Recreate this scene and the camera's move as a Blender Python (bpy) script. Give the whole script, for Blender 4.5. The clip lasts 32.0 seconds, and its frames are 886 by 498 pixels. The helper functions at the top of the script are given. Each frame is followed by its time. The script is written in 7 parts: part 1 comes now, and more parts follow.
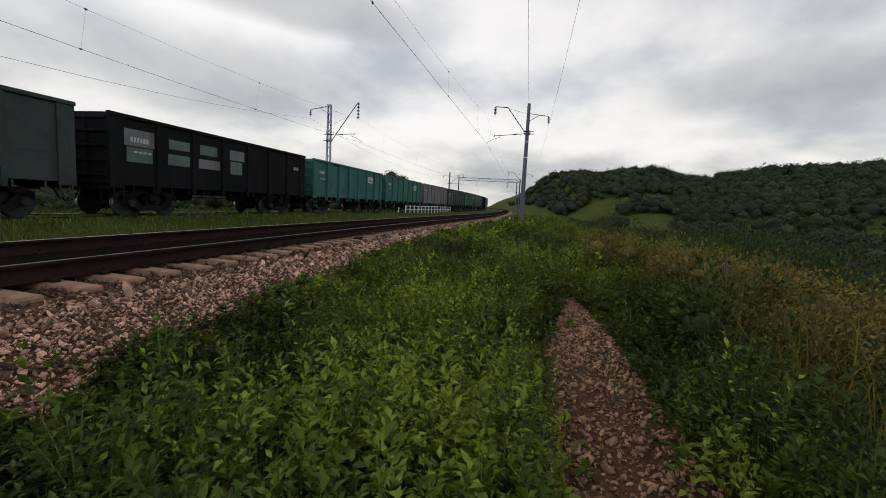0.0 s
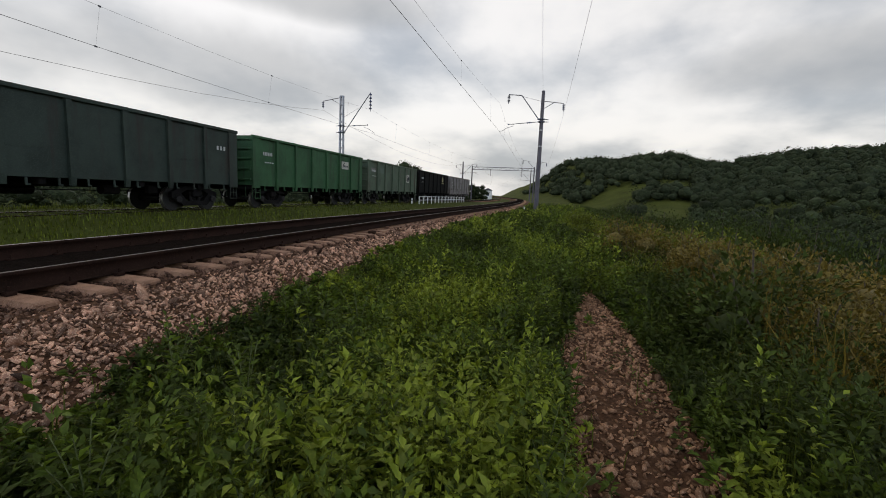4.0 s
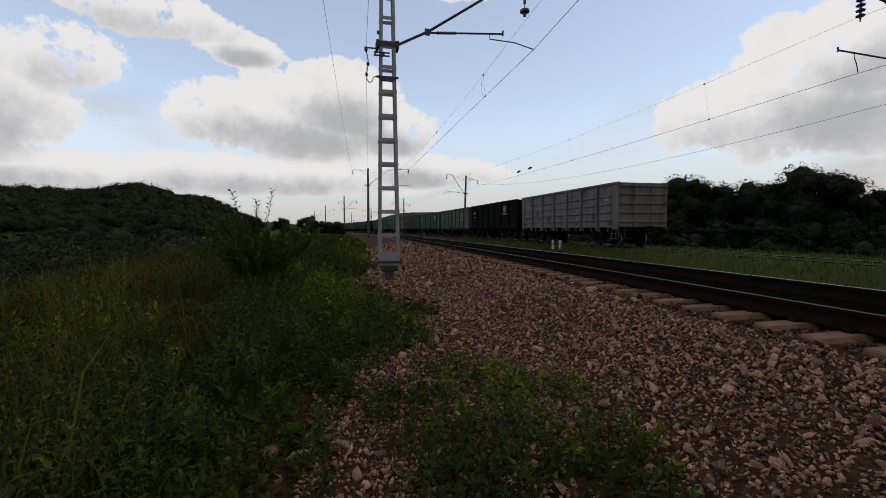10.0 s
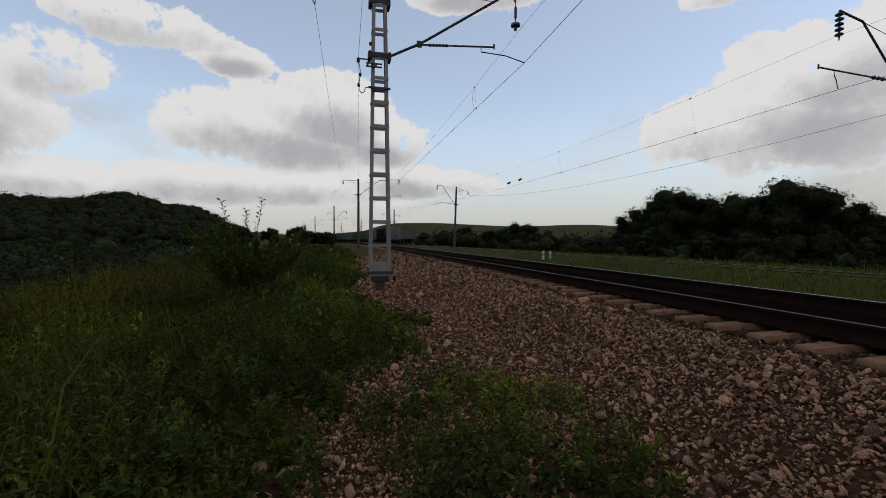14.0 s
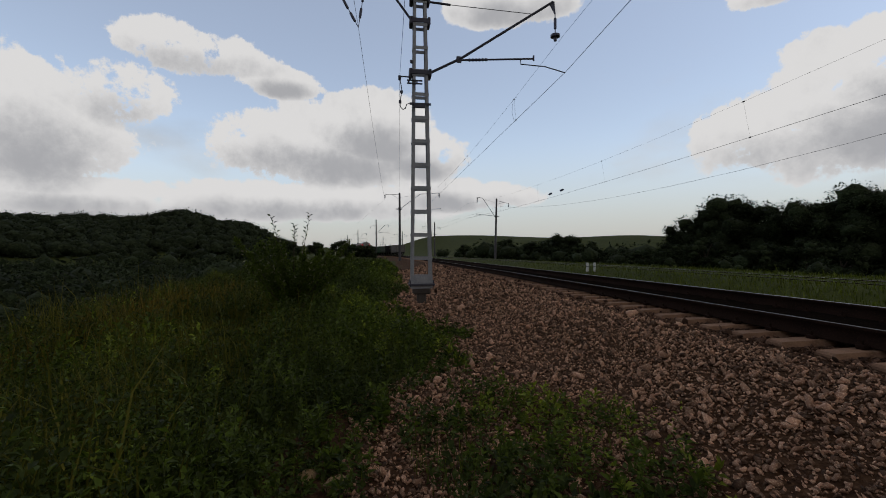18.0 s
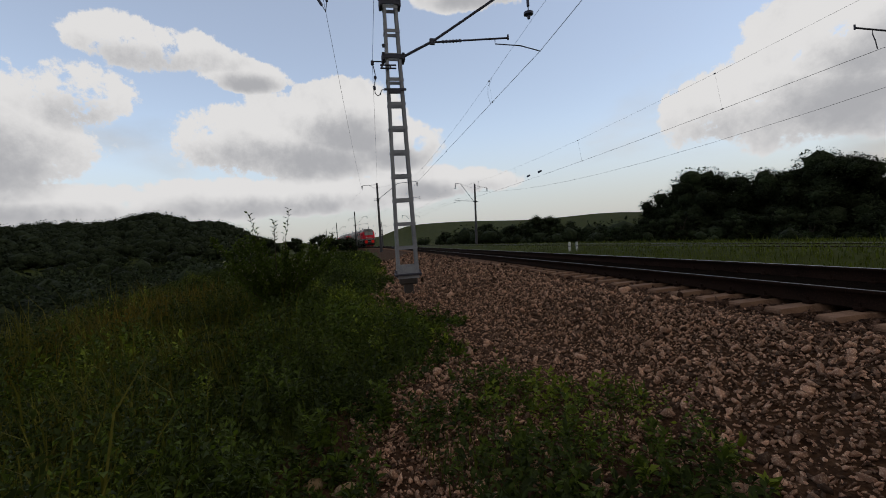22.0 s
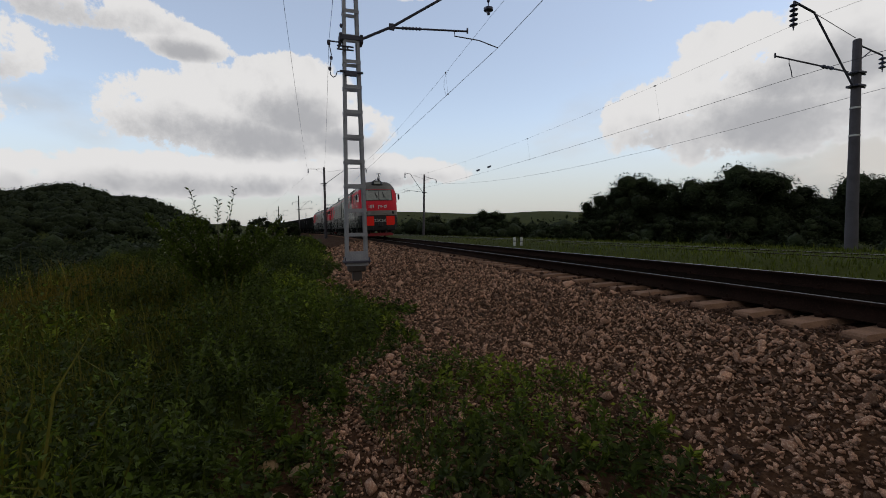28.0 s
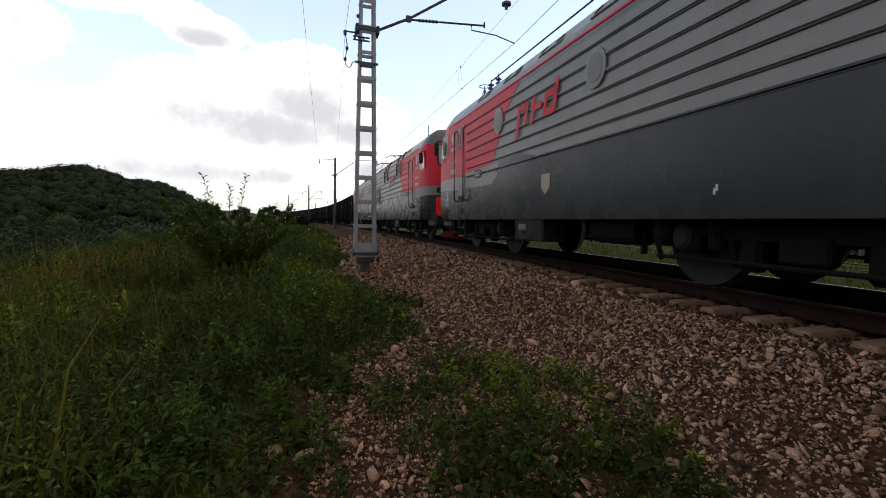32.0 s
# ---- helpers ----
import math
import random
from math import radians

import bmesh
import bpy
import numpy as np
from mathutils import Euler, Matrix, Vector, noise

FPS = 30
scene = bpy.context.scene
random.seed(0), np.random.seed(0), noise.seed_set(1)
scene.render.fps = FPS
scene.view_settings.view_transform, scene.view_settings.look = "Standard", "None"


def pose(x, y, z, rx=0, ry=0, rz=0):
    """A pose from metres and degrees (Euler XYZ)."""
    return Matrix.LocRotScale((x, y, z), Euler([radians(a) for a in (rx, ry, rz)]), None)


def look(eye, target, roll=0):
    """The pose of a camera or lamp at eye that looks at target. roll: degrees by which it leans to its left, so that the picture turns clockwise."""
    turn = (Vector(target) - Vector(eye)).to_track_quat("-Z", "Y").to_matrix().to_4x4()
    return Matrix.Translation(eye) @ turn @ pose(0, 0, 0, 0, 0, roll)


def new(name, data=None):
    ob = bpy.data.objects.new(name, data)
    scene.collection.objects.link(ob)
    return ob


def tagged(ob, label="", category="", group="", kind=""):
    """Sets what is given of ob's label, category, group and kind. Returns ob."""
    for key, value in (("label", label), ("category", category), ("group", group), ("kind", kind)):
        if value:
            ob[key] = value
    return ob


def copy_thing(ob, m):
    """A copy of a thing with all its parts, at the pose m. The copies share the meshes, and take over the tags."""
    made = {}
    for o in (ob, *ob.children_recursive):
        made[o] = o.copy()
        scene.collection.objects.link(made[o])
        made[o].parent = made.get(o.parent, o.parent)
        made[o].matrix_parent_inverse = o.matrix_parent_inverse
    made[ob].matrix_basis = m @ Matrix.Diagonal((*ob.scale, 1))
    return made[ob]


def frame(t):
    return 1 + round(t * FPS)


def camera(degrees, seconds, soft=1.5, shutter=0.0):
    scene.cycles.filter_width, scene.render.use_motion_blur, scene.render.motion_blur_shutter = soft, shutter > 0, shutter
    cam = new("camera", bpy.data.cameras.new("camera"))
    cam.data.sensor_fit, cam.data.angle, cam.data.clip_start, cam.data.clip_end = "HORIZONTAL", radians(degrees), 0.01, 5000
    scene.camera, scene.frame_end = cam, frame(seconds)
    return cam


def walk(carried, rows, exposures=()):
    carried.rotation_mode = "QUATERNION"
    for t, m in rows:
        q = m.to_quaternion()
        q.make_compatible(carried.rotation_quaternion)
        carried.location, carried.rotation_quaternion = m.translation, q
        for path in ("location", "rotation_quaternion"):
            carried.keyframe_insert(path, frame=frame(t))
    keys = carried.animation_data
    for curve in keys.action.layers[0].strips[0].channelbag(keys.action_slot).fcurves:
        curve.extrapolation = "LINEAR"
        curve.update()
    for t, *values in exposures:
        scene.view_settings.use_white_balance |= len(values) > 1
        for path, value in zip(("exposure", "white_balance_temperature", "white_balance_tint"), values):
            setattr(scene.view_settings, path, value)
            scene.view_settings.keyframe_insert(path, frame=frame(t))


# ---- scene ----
cam = camera(92.0, 32.0, soft=0.95)
# seconds, eye x y z, heading, pitch, roll
PATH = [
    (0, 0.07, 0.06, 0.74, -80.83, -5.97, -3.09), (0.5, 0.08, 0.07, 0.74, -80.49, -6.58, -3.08),
    (1, 0.08, 0.10, 0.76, -80.54, -4.85, -3.01), (1.5, 0.04, 0.12, 0.77, -78.16, -5.57, -4.19),
    (2, 0.04, 0.13, 0.77, -76.23, -6.05, -3.83), (2.5, 0.04, 0.09, 0.77, -81.34, -7.59, -3.75),
    (4.5, 0.22, 0.09, 0.83, -77.09, -7.57, -1.80), (5, 0.22, 0.09, 0.82, -75.20, -7.68, -1.57),
    (5.5, 0.21, 0.09, 0.83, -75.42, -7.14, -1.01), (6, 0.20, 0.08, 0.83, -76.54, -6.42, -1.15),
    (6.5, 0.19, 0.09, 0.83, -76.53, -6.66, -1.69), (7, 0.17, 0.11, 0.82, -70.64, -5.76, -0.82),
    (7.5, 0.13, 0.16, 0.81, -52.71, -4.06, 0.17), (7.7, 0.21, 0.21, 0.78, -42.14, -3.57, 0.25),
    (8, 0.12, 0.26, 0.77, -22.60, -2.25, 0.87), (8.2, 0.06, 0.25, 0.77, -6.00, -2.53, 1.68),
    (8.5, 0.04, 0.27, 0.77, 24.60, -2.20, 1.82), (8.8, 0.07, 0.24, 0.77, 49.20, -1.72, 2.44),
    (9, 0.10, 0.22, 0.76, 59.40, -1.52, 0.82), (9.5, 0.09, 0.14, 0.75, 73.65, -2.47, 0.76),
    (10, 0.06, 0.10, 0.75, 76.90, -2.71, 0.10), (10.5, 0.05, 0.08, 0.74, 78.08, -2.68, 1.66),
    (11, 0.03, 0.07, 0.74, 77.94, -2.60, 1.34), (11.5, 0.03, 0.07, 0.75, 77.17, -1.28, 1.08),
    (12, 0.03, 0.07, 0.75, 77.65, -1.75, 0.30), (12.5, 0.02, 0.06, 0.73, 77.95, -2.86, -0.58),
    (13, 0.02, 0.06, 0.74, 76.16, -3.21, -0.84), (13.5, 0.01, 0.07, 0.74, 75.73, -1.66, -0.15),
    (14, 0.01, 0.07, 0.74, 75.57, -1.27, -0.10), (14.5, 0.01, 0.06, 0.74, 75.31, 0.43, 0.08),
    (16.5, 0.01, 0.05, 0.74, 80.09, -0.34, 0.27), (17, 0.01, 0.05, 0.74, 80.18, -0.43, 0.35),
    (17.5, 0.02, 0.05, 0.74, 80.45, 0.59, 0.61), (18, 0.02, 0.05, 0.74, 80.97, 0.40, 0.37),
    (18.5, 0.01, 0.05, 0.73, 81.48, 0.75, 0.30), (19, 0.01, 0.04, 0.73, 82.07, -0.69, -0.01),
    (19.5, 0.01, 0.03, 0.73, 82.59, -0.42, 0.06), (20, 0.01, 0.02, 0.73, 82.94, -1.46, -0.20),
    (20.5, 0.02, 0.02, 0.73, 81.62, -1.47, -0.05), (21, -0.01, 0.03, 0.73, 79.02, -3.04, -0.12),
    (21.5, -0.10, -0.00, 0.72, 78.92, -2.34, 1.03), (22, -0.19, -0.05, 0.74, 78.35, -1.33, 3.80),
    (22.5, -0.18, -0.13, 0.72, 73.25, -1.03, 3.02), (23, -0.17, -0.18, 0.72, 72.62, -0.61, 2.83),
    (23.5, -0.16, -0.20, 0.73, 71.72, -0.49, 2.20), (24, -0.15, -0.21, 0.73, 70.94, 0.01, 1.87),
    (24.5, -0.15, -0.21, 0.73, 70.88, -0.68, 0.84), (26.5, -0.15, -0.21, 0.72, 70.89, -1.92, 1.38),
    (27, -0.15, -0.21, 0.72, 70.50, -1.77, 0.55), (27.5, -0.16, -0.21, 0.72, 70.68, -2.42, 0.64),
    (28, -0.16, -0.20, 0.72, 71.18, -2.86, 0.95), (28.5, -0.16, -0.21, 0.72, 71.00, -2.72, 0.87),
    (29, -0.16, -0.21, 0.72, 70.87, -3.11, -0.26), (29.5, -0.17, -0.22, 0.72, 71.54, -4.00, -0.52),
    (30, -0.17, -0.22, 0.71, 72.10, -4.34, -0.48), (30.5, -0.17, -0.21, 0.72, 73.23, -4.59, 0.16),
    (31, -0.17, -0.20, 0.72, 72.78, -3.88, -0.36), (31.5, -0.16, -0.22, 0.73, 72.61, -4.33, -0.60),
    (32, -0.16, -0.22, 0.71, 72.30, -3.54, -1.25)]
# seconds, stops: the camera darkens its picture as it turns to the bright sky and opens again as the train passes
EXPOSE = [(t, e - 0.2, 7350, 13) for t, e in ((0, 0.05), (7.0, 0.05), (7.8, -0.1), (8.2, -0.4), (8.5, -0.7), (9.0, -0.9), (10.0, -1.02), (13.0, -1.05), (14.0, -1.15), (17.0, -1.22), (20.0, -1.2), (21.0, -1.06), (22.0, -1.14), (24.0, -1.15), (27.0, -1.14), (28.5, -1.08), (30.0, -0.85), (30.6, -0.48), (31.2, -0.27), (32.0, -0.27))]
walk(cam, [(t, pose(x, y, z, 90 + p, r, h)) for t, x, y, z, h, p, r in PATH], EXPOSE)

# ---- light ----
def cloud_world():
    w = bpy.data.worlds.new("sky")
    scene.world = w
    w.use_nodes = True
    nt = w.node_tree
    nt.nodes.clear()
    N, L = nt.nodes.new, nt.links.new

    def math_node(op, a, b=None, c=None):
        n = N("ShaderNodeMath")
        n.operation = op
        for i, v in enumerate((a, b, c)):
            if v is None:
                continue
            if isinstance(v, (int, float)):
                n.inputs[i].default_value = v
            else:
                L(v, n.inputs[i])
        return n.outputs[0]

    def noise_node(vec, scale, detail=7.0, rough=0.55, offset=(0, 0, 0)):
        m = N("ShaderNodeMapping")
        m.inputs["Location"].default_value = offset
        L(vec, m.inputs["Vector"])
        n = N("ShaderNodeTexNoise")
        n.inputs["Scale"].default_value = scale
        n.inputs["Detail"].default_value = detail
        n.inputs["Roughness"].default_value = rough
        L(m.outputs[0], n.inputs["Vector"])
        return n.outputs["Fac"]

    def ramp(val, lo, hi):
        n = N("ShaderNodeMapRange")
        n.interpolation_type = "SMOOTHSTEP"
        n.inputs["From Min"].default_value = lo
        n.inputs["From Max"].default_value = hi
        L(val, n.inputs["Value"])
        return n.outputs[0]

    def mix(fac, a, b):
        n = N("ShaderNodeMix")
        n.data_type = "RGBA"
        L(fac, n.inputs["Factor"])
        for v, s in ((a, n.inputs[6]), (b, n.inputs[7])):
            if isinstance(v, tuple):
                s.default_value = (*v, 1)
            else:
                L(v, s)
        return n.outputs[2]

    sky = N("ShaderNodeTexSky")
    sky.sky_type = "NISHITA"
    sky.sun_disc = False
    sky.sun_elevation = radians(SUN_EL)
    sky.sun_rotation = radians(SUN_AZ)
    sky.air_density = 1.0
    sky.dust_density = 0.6
    blue = N("ShaderNodeVectorMath")
    blue.operation = "SCALE"
    L(sky.outputs[0], blue.inputs[0])
    blue.inputs["Scale"].default_value = SKY_GAIN
    co = N("ShaderNodeTexCoord").outputs["Generated"]
    sep = N("ShaderNodeSeparateXYZ")
    L(co, sep.inputs[0])
    x, y, z = sep.outputs
    # cloud deck seen in perspective
    zz = math_node("ADD", math_node("MAXIMUM", z, 0.0), 0.30)
    deck = N("ShaderNodeCombineXYZ")
    L(math_node("DIVIDE", x, zz), deck.inputs[0])
    L(math_node("DIVIDE", y, zz), deck.inputs[1])
    d = deck.outputs[0]
    n1 = noise_node(d, 0.8, 6, 0.5, (3.1, 1.7, 0))
    n2 = noise_node(d, 1.7, 6, 0.5, (0.4, 7.2, 2))
    # heaped clouds: centre azimuth and elevation, half width and half height in degrees
    fine = noise_node(co, 9.0, 12, 0.66, (1, 2, 3))
    coarse = noise_node(co, 2.6, 5, 0.55, (5, 1, 2))
    def ellipse(az, el, wa, he):
        """1 in the middle of a patch of sky, 0 at its rim; and how far up in it."""
        c = Vector((-math.sin(radians(az)) * math.cos(radians(el)), math.cos(radians(az)) * math.cos(radians(el)), math.sin(radians(el))))
        right = Vector((math.cos(radians(az)), math.sin(radians(az)), 0))
        offs = []
        for axis, half in ((right, wa), (right.cross(c), he)):
            dn = N("ShaderNodeVectorMath")
            dn.operation = "DOT_PRODUCT"
            L(co, dn.inputs[0])
            dn.inputs[1].default_value = axis
            o = math_node("SUBTRACT", dn.outputs["Value"], axis.dot(c))
            offs.append(math_node("DIVIDE", o, math.sin(radians(half))))
        front = N("ShaderNodeVectorMath")
        front.operation = "DOT_PRODUCT"
        L(co, front.inputs[0])
        front.inputs[1].default_value = c
        r = math_node("SUBTRACT", 1.0, math_node("ADD", math_node("MULTIPLY", offs[0], offs[0]), math_node("MULTIPLY", offs[1], offs[1])))
        r = math_node("MAXIMUM", r, -1.0)
        return math_node("SUBTRACT", r, math_node("MULTIPLY", math_node("LESS_THAN", front.outputs["Value"], 0.2), 3.0)), offs[1]

    heaps, under, banks = None, None, None
    for h in HEAPS:
        r, up = ellipse(*h)
        g = math_node("MULTIPLY", math_node("MAXIMUM", math_node("ADD", r, 0.3), 0.0), math_node("SUBTRACT", 0.35, up))
        heaps = r if heaps is None else math_node("MAXIMUM", heaps, r)
        under = g if under is None else math_node("MAXIMUM", under, g)
    for h in BANKS:
        r, up = ellipse(*h)
        banks = r if banks is None else math_node("MAXIMUM", banks, r)
    heaps = math_node("MINIMUM", heaps, 0.55)
    lump = math_node("ADD", math_node("MULTIPLY", heaps, 1.0), math_node("MULTIPLY", math_node("SUBTRACT", fine, 0.5), 3.3))
    lump = math_node("ADD", lump, math_node("MULTIPLY", math_node("SUBTRACT", coarse, 0.5), 1.8))
    heap = ramp(lump, -0.05, 0.20)
    # overcast towards the bend in +x
    over = ramp(math_node("ADD", math_node("MULTIPLY", x, 0.9), math_node("MULTIPLY", y, 0.35)), -0.32, 0.5)
    thin = ramp(math_node("ADD", n1, math_node("MULTIPLY", over, 0.42)), 0.53, 0.74)
    low = math_node("SUBTRACT", 1.0, ramp(z, 0.0, 0.26))
    pale = mix(math_node("ADD", math_node("MULTIPLY", low, 0.55), 0.36), blue.outputs[0], HAZE)
    # shading of the clouds: greyer bellies
    belly = ramp(math_node("ADD", n2, math_node("MULTIPLY", n1, 0.7)), 0.62, 1.0)
    deckmix = mix(belly, CLOUD_DARK, CLOUD_LIGHT)
    deckgain = N("ShaderNodeVectorMath")
    deckgain.operation = "SCALE"
    L(deckmix, deckgain.inputs[0])
    L(math_node("SUBTRACT", 1.5, math_node("MULTIPLY", ramp(x, -0.12, 0.5), 0.5)), deckgain.inputs["Scale"])
    deckcol = deckgain.outputs[0]
    grey = ramp(math_node("ADD", under, math_node("ADD", math_node("MULTIPLY", math_node("SUBTRACT", fine, 0.5), 1.9), math_node("MULTIPLY", math_node("SUBTRACT", coarse, 0.5), 1.4))), 0.12, 1.15)
    heapcol = mix(grey, HEAP_LIGHT, HEAP_DARK)
    col = mix(math_node("MULTIPLY", thin, 0.92), pale, deckcol)
    col = mix(math_node("MULTIPLY", heap, math_node("SUBTRACT", 1.0, math_node("MULTIPLY", ramp(x, 0.0, 0.5), 0.85))), col, heapcol)
    bank = ramp(math_node("ADD", banks, math_node("MULTIPLY", math_node("SUBTRACT", coarse, 0.5), 2.4)), -0.2, 1.0)
    col = mix(math_node("MULTIPLY", bank, 0.6), col, CLOUD_DARK)
    # sky overhead, out of view, made darker to dim the light on the ground
    high = ramp(z, 0.55, 0.95)
    col = mix(math_node("MULTIPLY", high, 0.9), col, (0.26, 0.285, 0.31))
    bg = N("ShaderNodeBackground")
    L(col, bg.inputs["Color"])
    bg.inputs["Strength"].default_value = SKY_STRENGTH
    out = N("ShaderNodeOutputWorld")
    L(bg.outputs[0], out.inputs[0])


SUN_EL, SUN_AZ = 52, 25
SKY_GAIN = 0.6
HAZE = (1.08, 1.20, 1.35)
SKY_STRENGTH = 1.0
CLOUD_LIGHT, CLOUD_DARK = (0.93, 0.97, 1.01), (0.40, 0.455, 0.52)
HEAP_LIGHT, HEAP_DARK = (1.74, 1.88, 2.06), (0.96, 1.06, 1.22)
HEAPS = ((96, 13.5, 12, 5.0), (90, 16, 8, 4.5), (103, 13.5, 8, 4.2), (83, 13, 6, 3.5), (124, 13, 8, 7), (118, 17, 5, 4), (112, 22.5, 9, 2.8), (102, 20.5, 5, 1.8), (36, 13.5, 12, 7), (31, 17, 9, 5), (45, 12.5, 6, 4.5), (37, 26, 9, 1.8), (71, 30, 8, 2.6),
         (100, 6.5, 18, 2.6), (78, 7.5, 10, 2.2), (120, 6, 12, 2.4), (20, 13, 9, 6), (104, 34, 10, 3), (142, 16, 14, 8), (160, 20, 14, 8), (-150, 18, 20, 8))
# long grey banks of the overcast side
BANKS = ((-48, 13, 22, 6), (-62, 22, 16, 3), (-118, 14, 16, 4))
cloud_world()
sun = new("sun", bpy.data.lights.new("sun", "SUN"))
sun.data.energy, sun.data.angle, sun.data.color = 0.42, radians(12), (1.0, 0.95, 0.87)
sun.matrix_world = look((0, 0, 0), (-math.sin(radians(SUN_AZ)) * math.cos(radians(SUN_EL)), -math.cos(radians(SUN_AZ)) * math.cos(radians(SUN_EL)), -math.sin(radians(SUN_EL))))
scene.view_settings.exposure = 0.0


# ---- materials ----
def material(name, base, dark=None, light=None, scale=4.0, fine=60.0, rough=0.8, metal=0.0, bump=0.15, dist=0.01, per_object=0.0, per_island=0.0, spec=0.5, streak=None, through_light=0.0):
    """Base colour mixed with darker patches at one scale and lighter grain at another, fine relief, and variation from piece to piece."""
    m = bpy.data.materials.new(name)
    m.use_nodes = True
    nt = m.node_tree
    N, L = nt.nodes.new, nt.links.new
    b = nt.nodes["Principled BSDF"]
    dark = dark or tuple(c * 0.6 for c in base)
    light = light or tuple(min(1, c * 1.35) for c in base)
    co = N("ShaderNodeTexCoord").outputs["Object"]

    def noisy(s, detail=5.0, stretch=None):
        n = N("ShaderNodeTexNoise")
        n.inputs["Scale"].default_value = s
        n.inputs["Detail"].default_value = detail
        n.inputs["Roughness"].default_value = 0.6
        if stretch:
            mp = N("ShaderNodeMapping")
            mp.inputs["Scale"].default_value = stretch
            L(co, mp.inputs[0])
            L(mp.outputs[0], n.inputs["Vector"])
        else:
            L(co, n.inputs["Vector"])
        return n.outputs["Fac"]

    def mix(fac, a, c, mode="MIX"):
        n = N("ShaderNodeMix")
        n.data_type = "RGBA"
        n.blend_type = mode
        if isinstance(fac, float):
            n.inputs["Factor"].default_value = fac
        else:
            L(fac, n.inputs["Factor"])
        for v, s in ((a, n.inputs[6]), (c, n.inputs[7])):
            if isinstance(v, tuple):
                s.default_value = (*v, 1)
            else:
                L(v, s)
        return n.outputs[2]

    def ramp(v, lo, hi):
        n = N("ShaderNodeMapRange")
        n.inputs["From Min"].default_value, n.inputs["From Max"].default_value = lo, hi
        L(v, n.inputs["Value"])
        return n.outputs[0]

    col = mix(ramp(noisy(scale), 0.42, 0.68), base, dark)
    col = mix(ramp(noisy(fine, 3.0), 0.5, 0.75), col, light)
    if streak:
        col = mix(ramp(noisy(3.0, 6.0, (1.0, 1.0, 0.12)), 0.52, 0.72), col, streak)
    for amount, out, kind in ((per_object, "Random", "ShaderNodeObjectInfo"), (per_island, "Random Per Island", "ShaderNodeNewGeometry")):
        if amount:
            r = N("ShaderNodeMapRange")
            r.inputs["To Min"].default_value, r.inputs["To Max"].default_value = 1 - amount, 1 + amount
            L(N(kind).outputs[out], r.inputs["Value"])
            s = N("ShaderNodeVectorMath")
            s.operation = "SCALE"
            L(col, s.inputs[0])
            L(r.outputs[0], s.inputs["Scale"])
            col = s.outputs[0]
    L(col, b.inputs["Base Color"])
    b.inputs["Metallic"].default_value = metal
    b.inputs["Specular IOR Level"].default_value = spec
    rr = N("ShaderNodeMapRange")
    rr.inputs["To Min"].default_value, rr.inputs["To Max"].default_value = max(0.02, rough - 0.12), min(1, rough + 0.12)
    L(noisy(scale * 3), rr.inputs["Value"])
    L(rr.outputs[0], b.inputs["Roughness"])
    if bump:
        bn = N("ShaderNodeBump")
        bn.inputs["Strength"].default_value, bn.inputs["Distance"].default_value = bump, dist
        L(noisy(fine * 0.6, 6.0), bn.inputs["Height"])
        L(bn.outputs[0], b.inputs["Normal"])
    if through_light:
        tr = N("ShaderNodeBsdfTranslucent")
        L(col, tr.inputs["Color"])
        ms = N("ShaderNodeMixShader")
        ms.inputs[0].default_value = through_light
        L(b.outputs[0], ms.inputs[1])
        L(tr.outputs[0], ms.inputs[2])
        L(ms.outputs[0], nt.nodes["Material Output"].inputs["Surface"])
    return m


M_SOIL = material("meadow_soil", (0.052, 0.062, 0.013), (0.030, 0.038, 0.008), (0.078, 0.09, 0.02), 0.12, 9, 0.95, bump=0.6, dist=0.08, spec=0.05)
# bed colour set well below the stones', painting the shade in their gaps
M_BALLAST = material("dark_gap_stone_bed", (0.085, 0.043, 0.024), (0.040, 0.020, 0.012), (0.15, 0.083, 0.048), 14, 26, 0.95, bump=1.0, dist=0.05, spec=0.05)
M_STONE = material("crushed_stone", (0.335, 0.180, 0.118), (0.150, 0.080, 0.054), (0.60, 0.43, 0.30), 9, 90, 0.92, bump=0.4, dist=0.004, per_island=0.85, spec=0.15)
M_PATHSTONE = material("red_gravel", (0.27, 0.142, 0.08), (0.14, 0.07, 0.042), (0.42, 0.28, 0.175), 12, 90, 0.92, bump=0.4, dist=0.004, per_island=0.5, spec=0.15)
M_SLEEPER = material("dusty_concrete", (0.255, 0.142, 0.090), (0.165, 0.09, 0.058), (0.33, 0.20, 0.135), 6, 70, 0.9, bump=0.3, dist=0.004, per_object=0.12, spec=0.15)
M_RAIL = material("rusty_rail_steel", (0.021, 0.011, 0.008), (0.012, 0.007, 0.005), (0.034, 0.018, 0.013), 3, 50, 0.9, bump=0.2, dist=0.002, spec=0.04)
M_RAILTOP = material("polished_rail_head", (0.30, 0.28, 0.26), (0.20, 0.18, 0.165), (0.38, 0.36, 0.33), 5, 40, 0.38, 1.0, bump=0.02)
M_RAILDULL = material("dull_rail_head", (0.09, 0.075, 0.065), (0.06, 0.05, 0.045), (0.14, 0.12, 0.10), 5, 40, 0.5, 0.8, bump=0.02)
M_GALV = material("galvanised_steel", (0.36, 0.37, 0.40), (0.27, 0.28, 0.31), (0.46, 0.47, 0.5), 3, 40, 0.6, 0.35, bump=0.08)
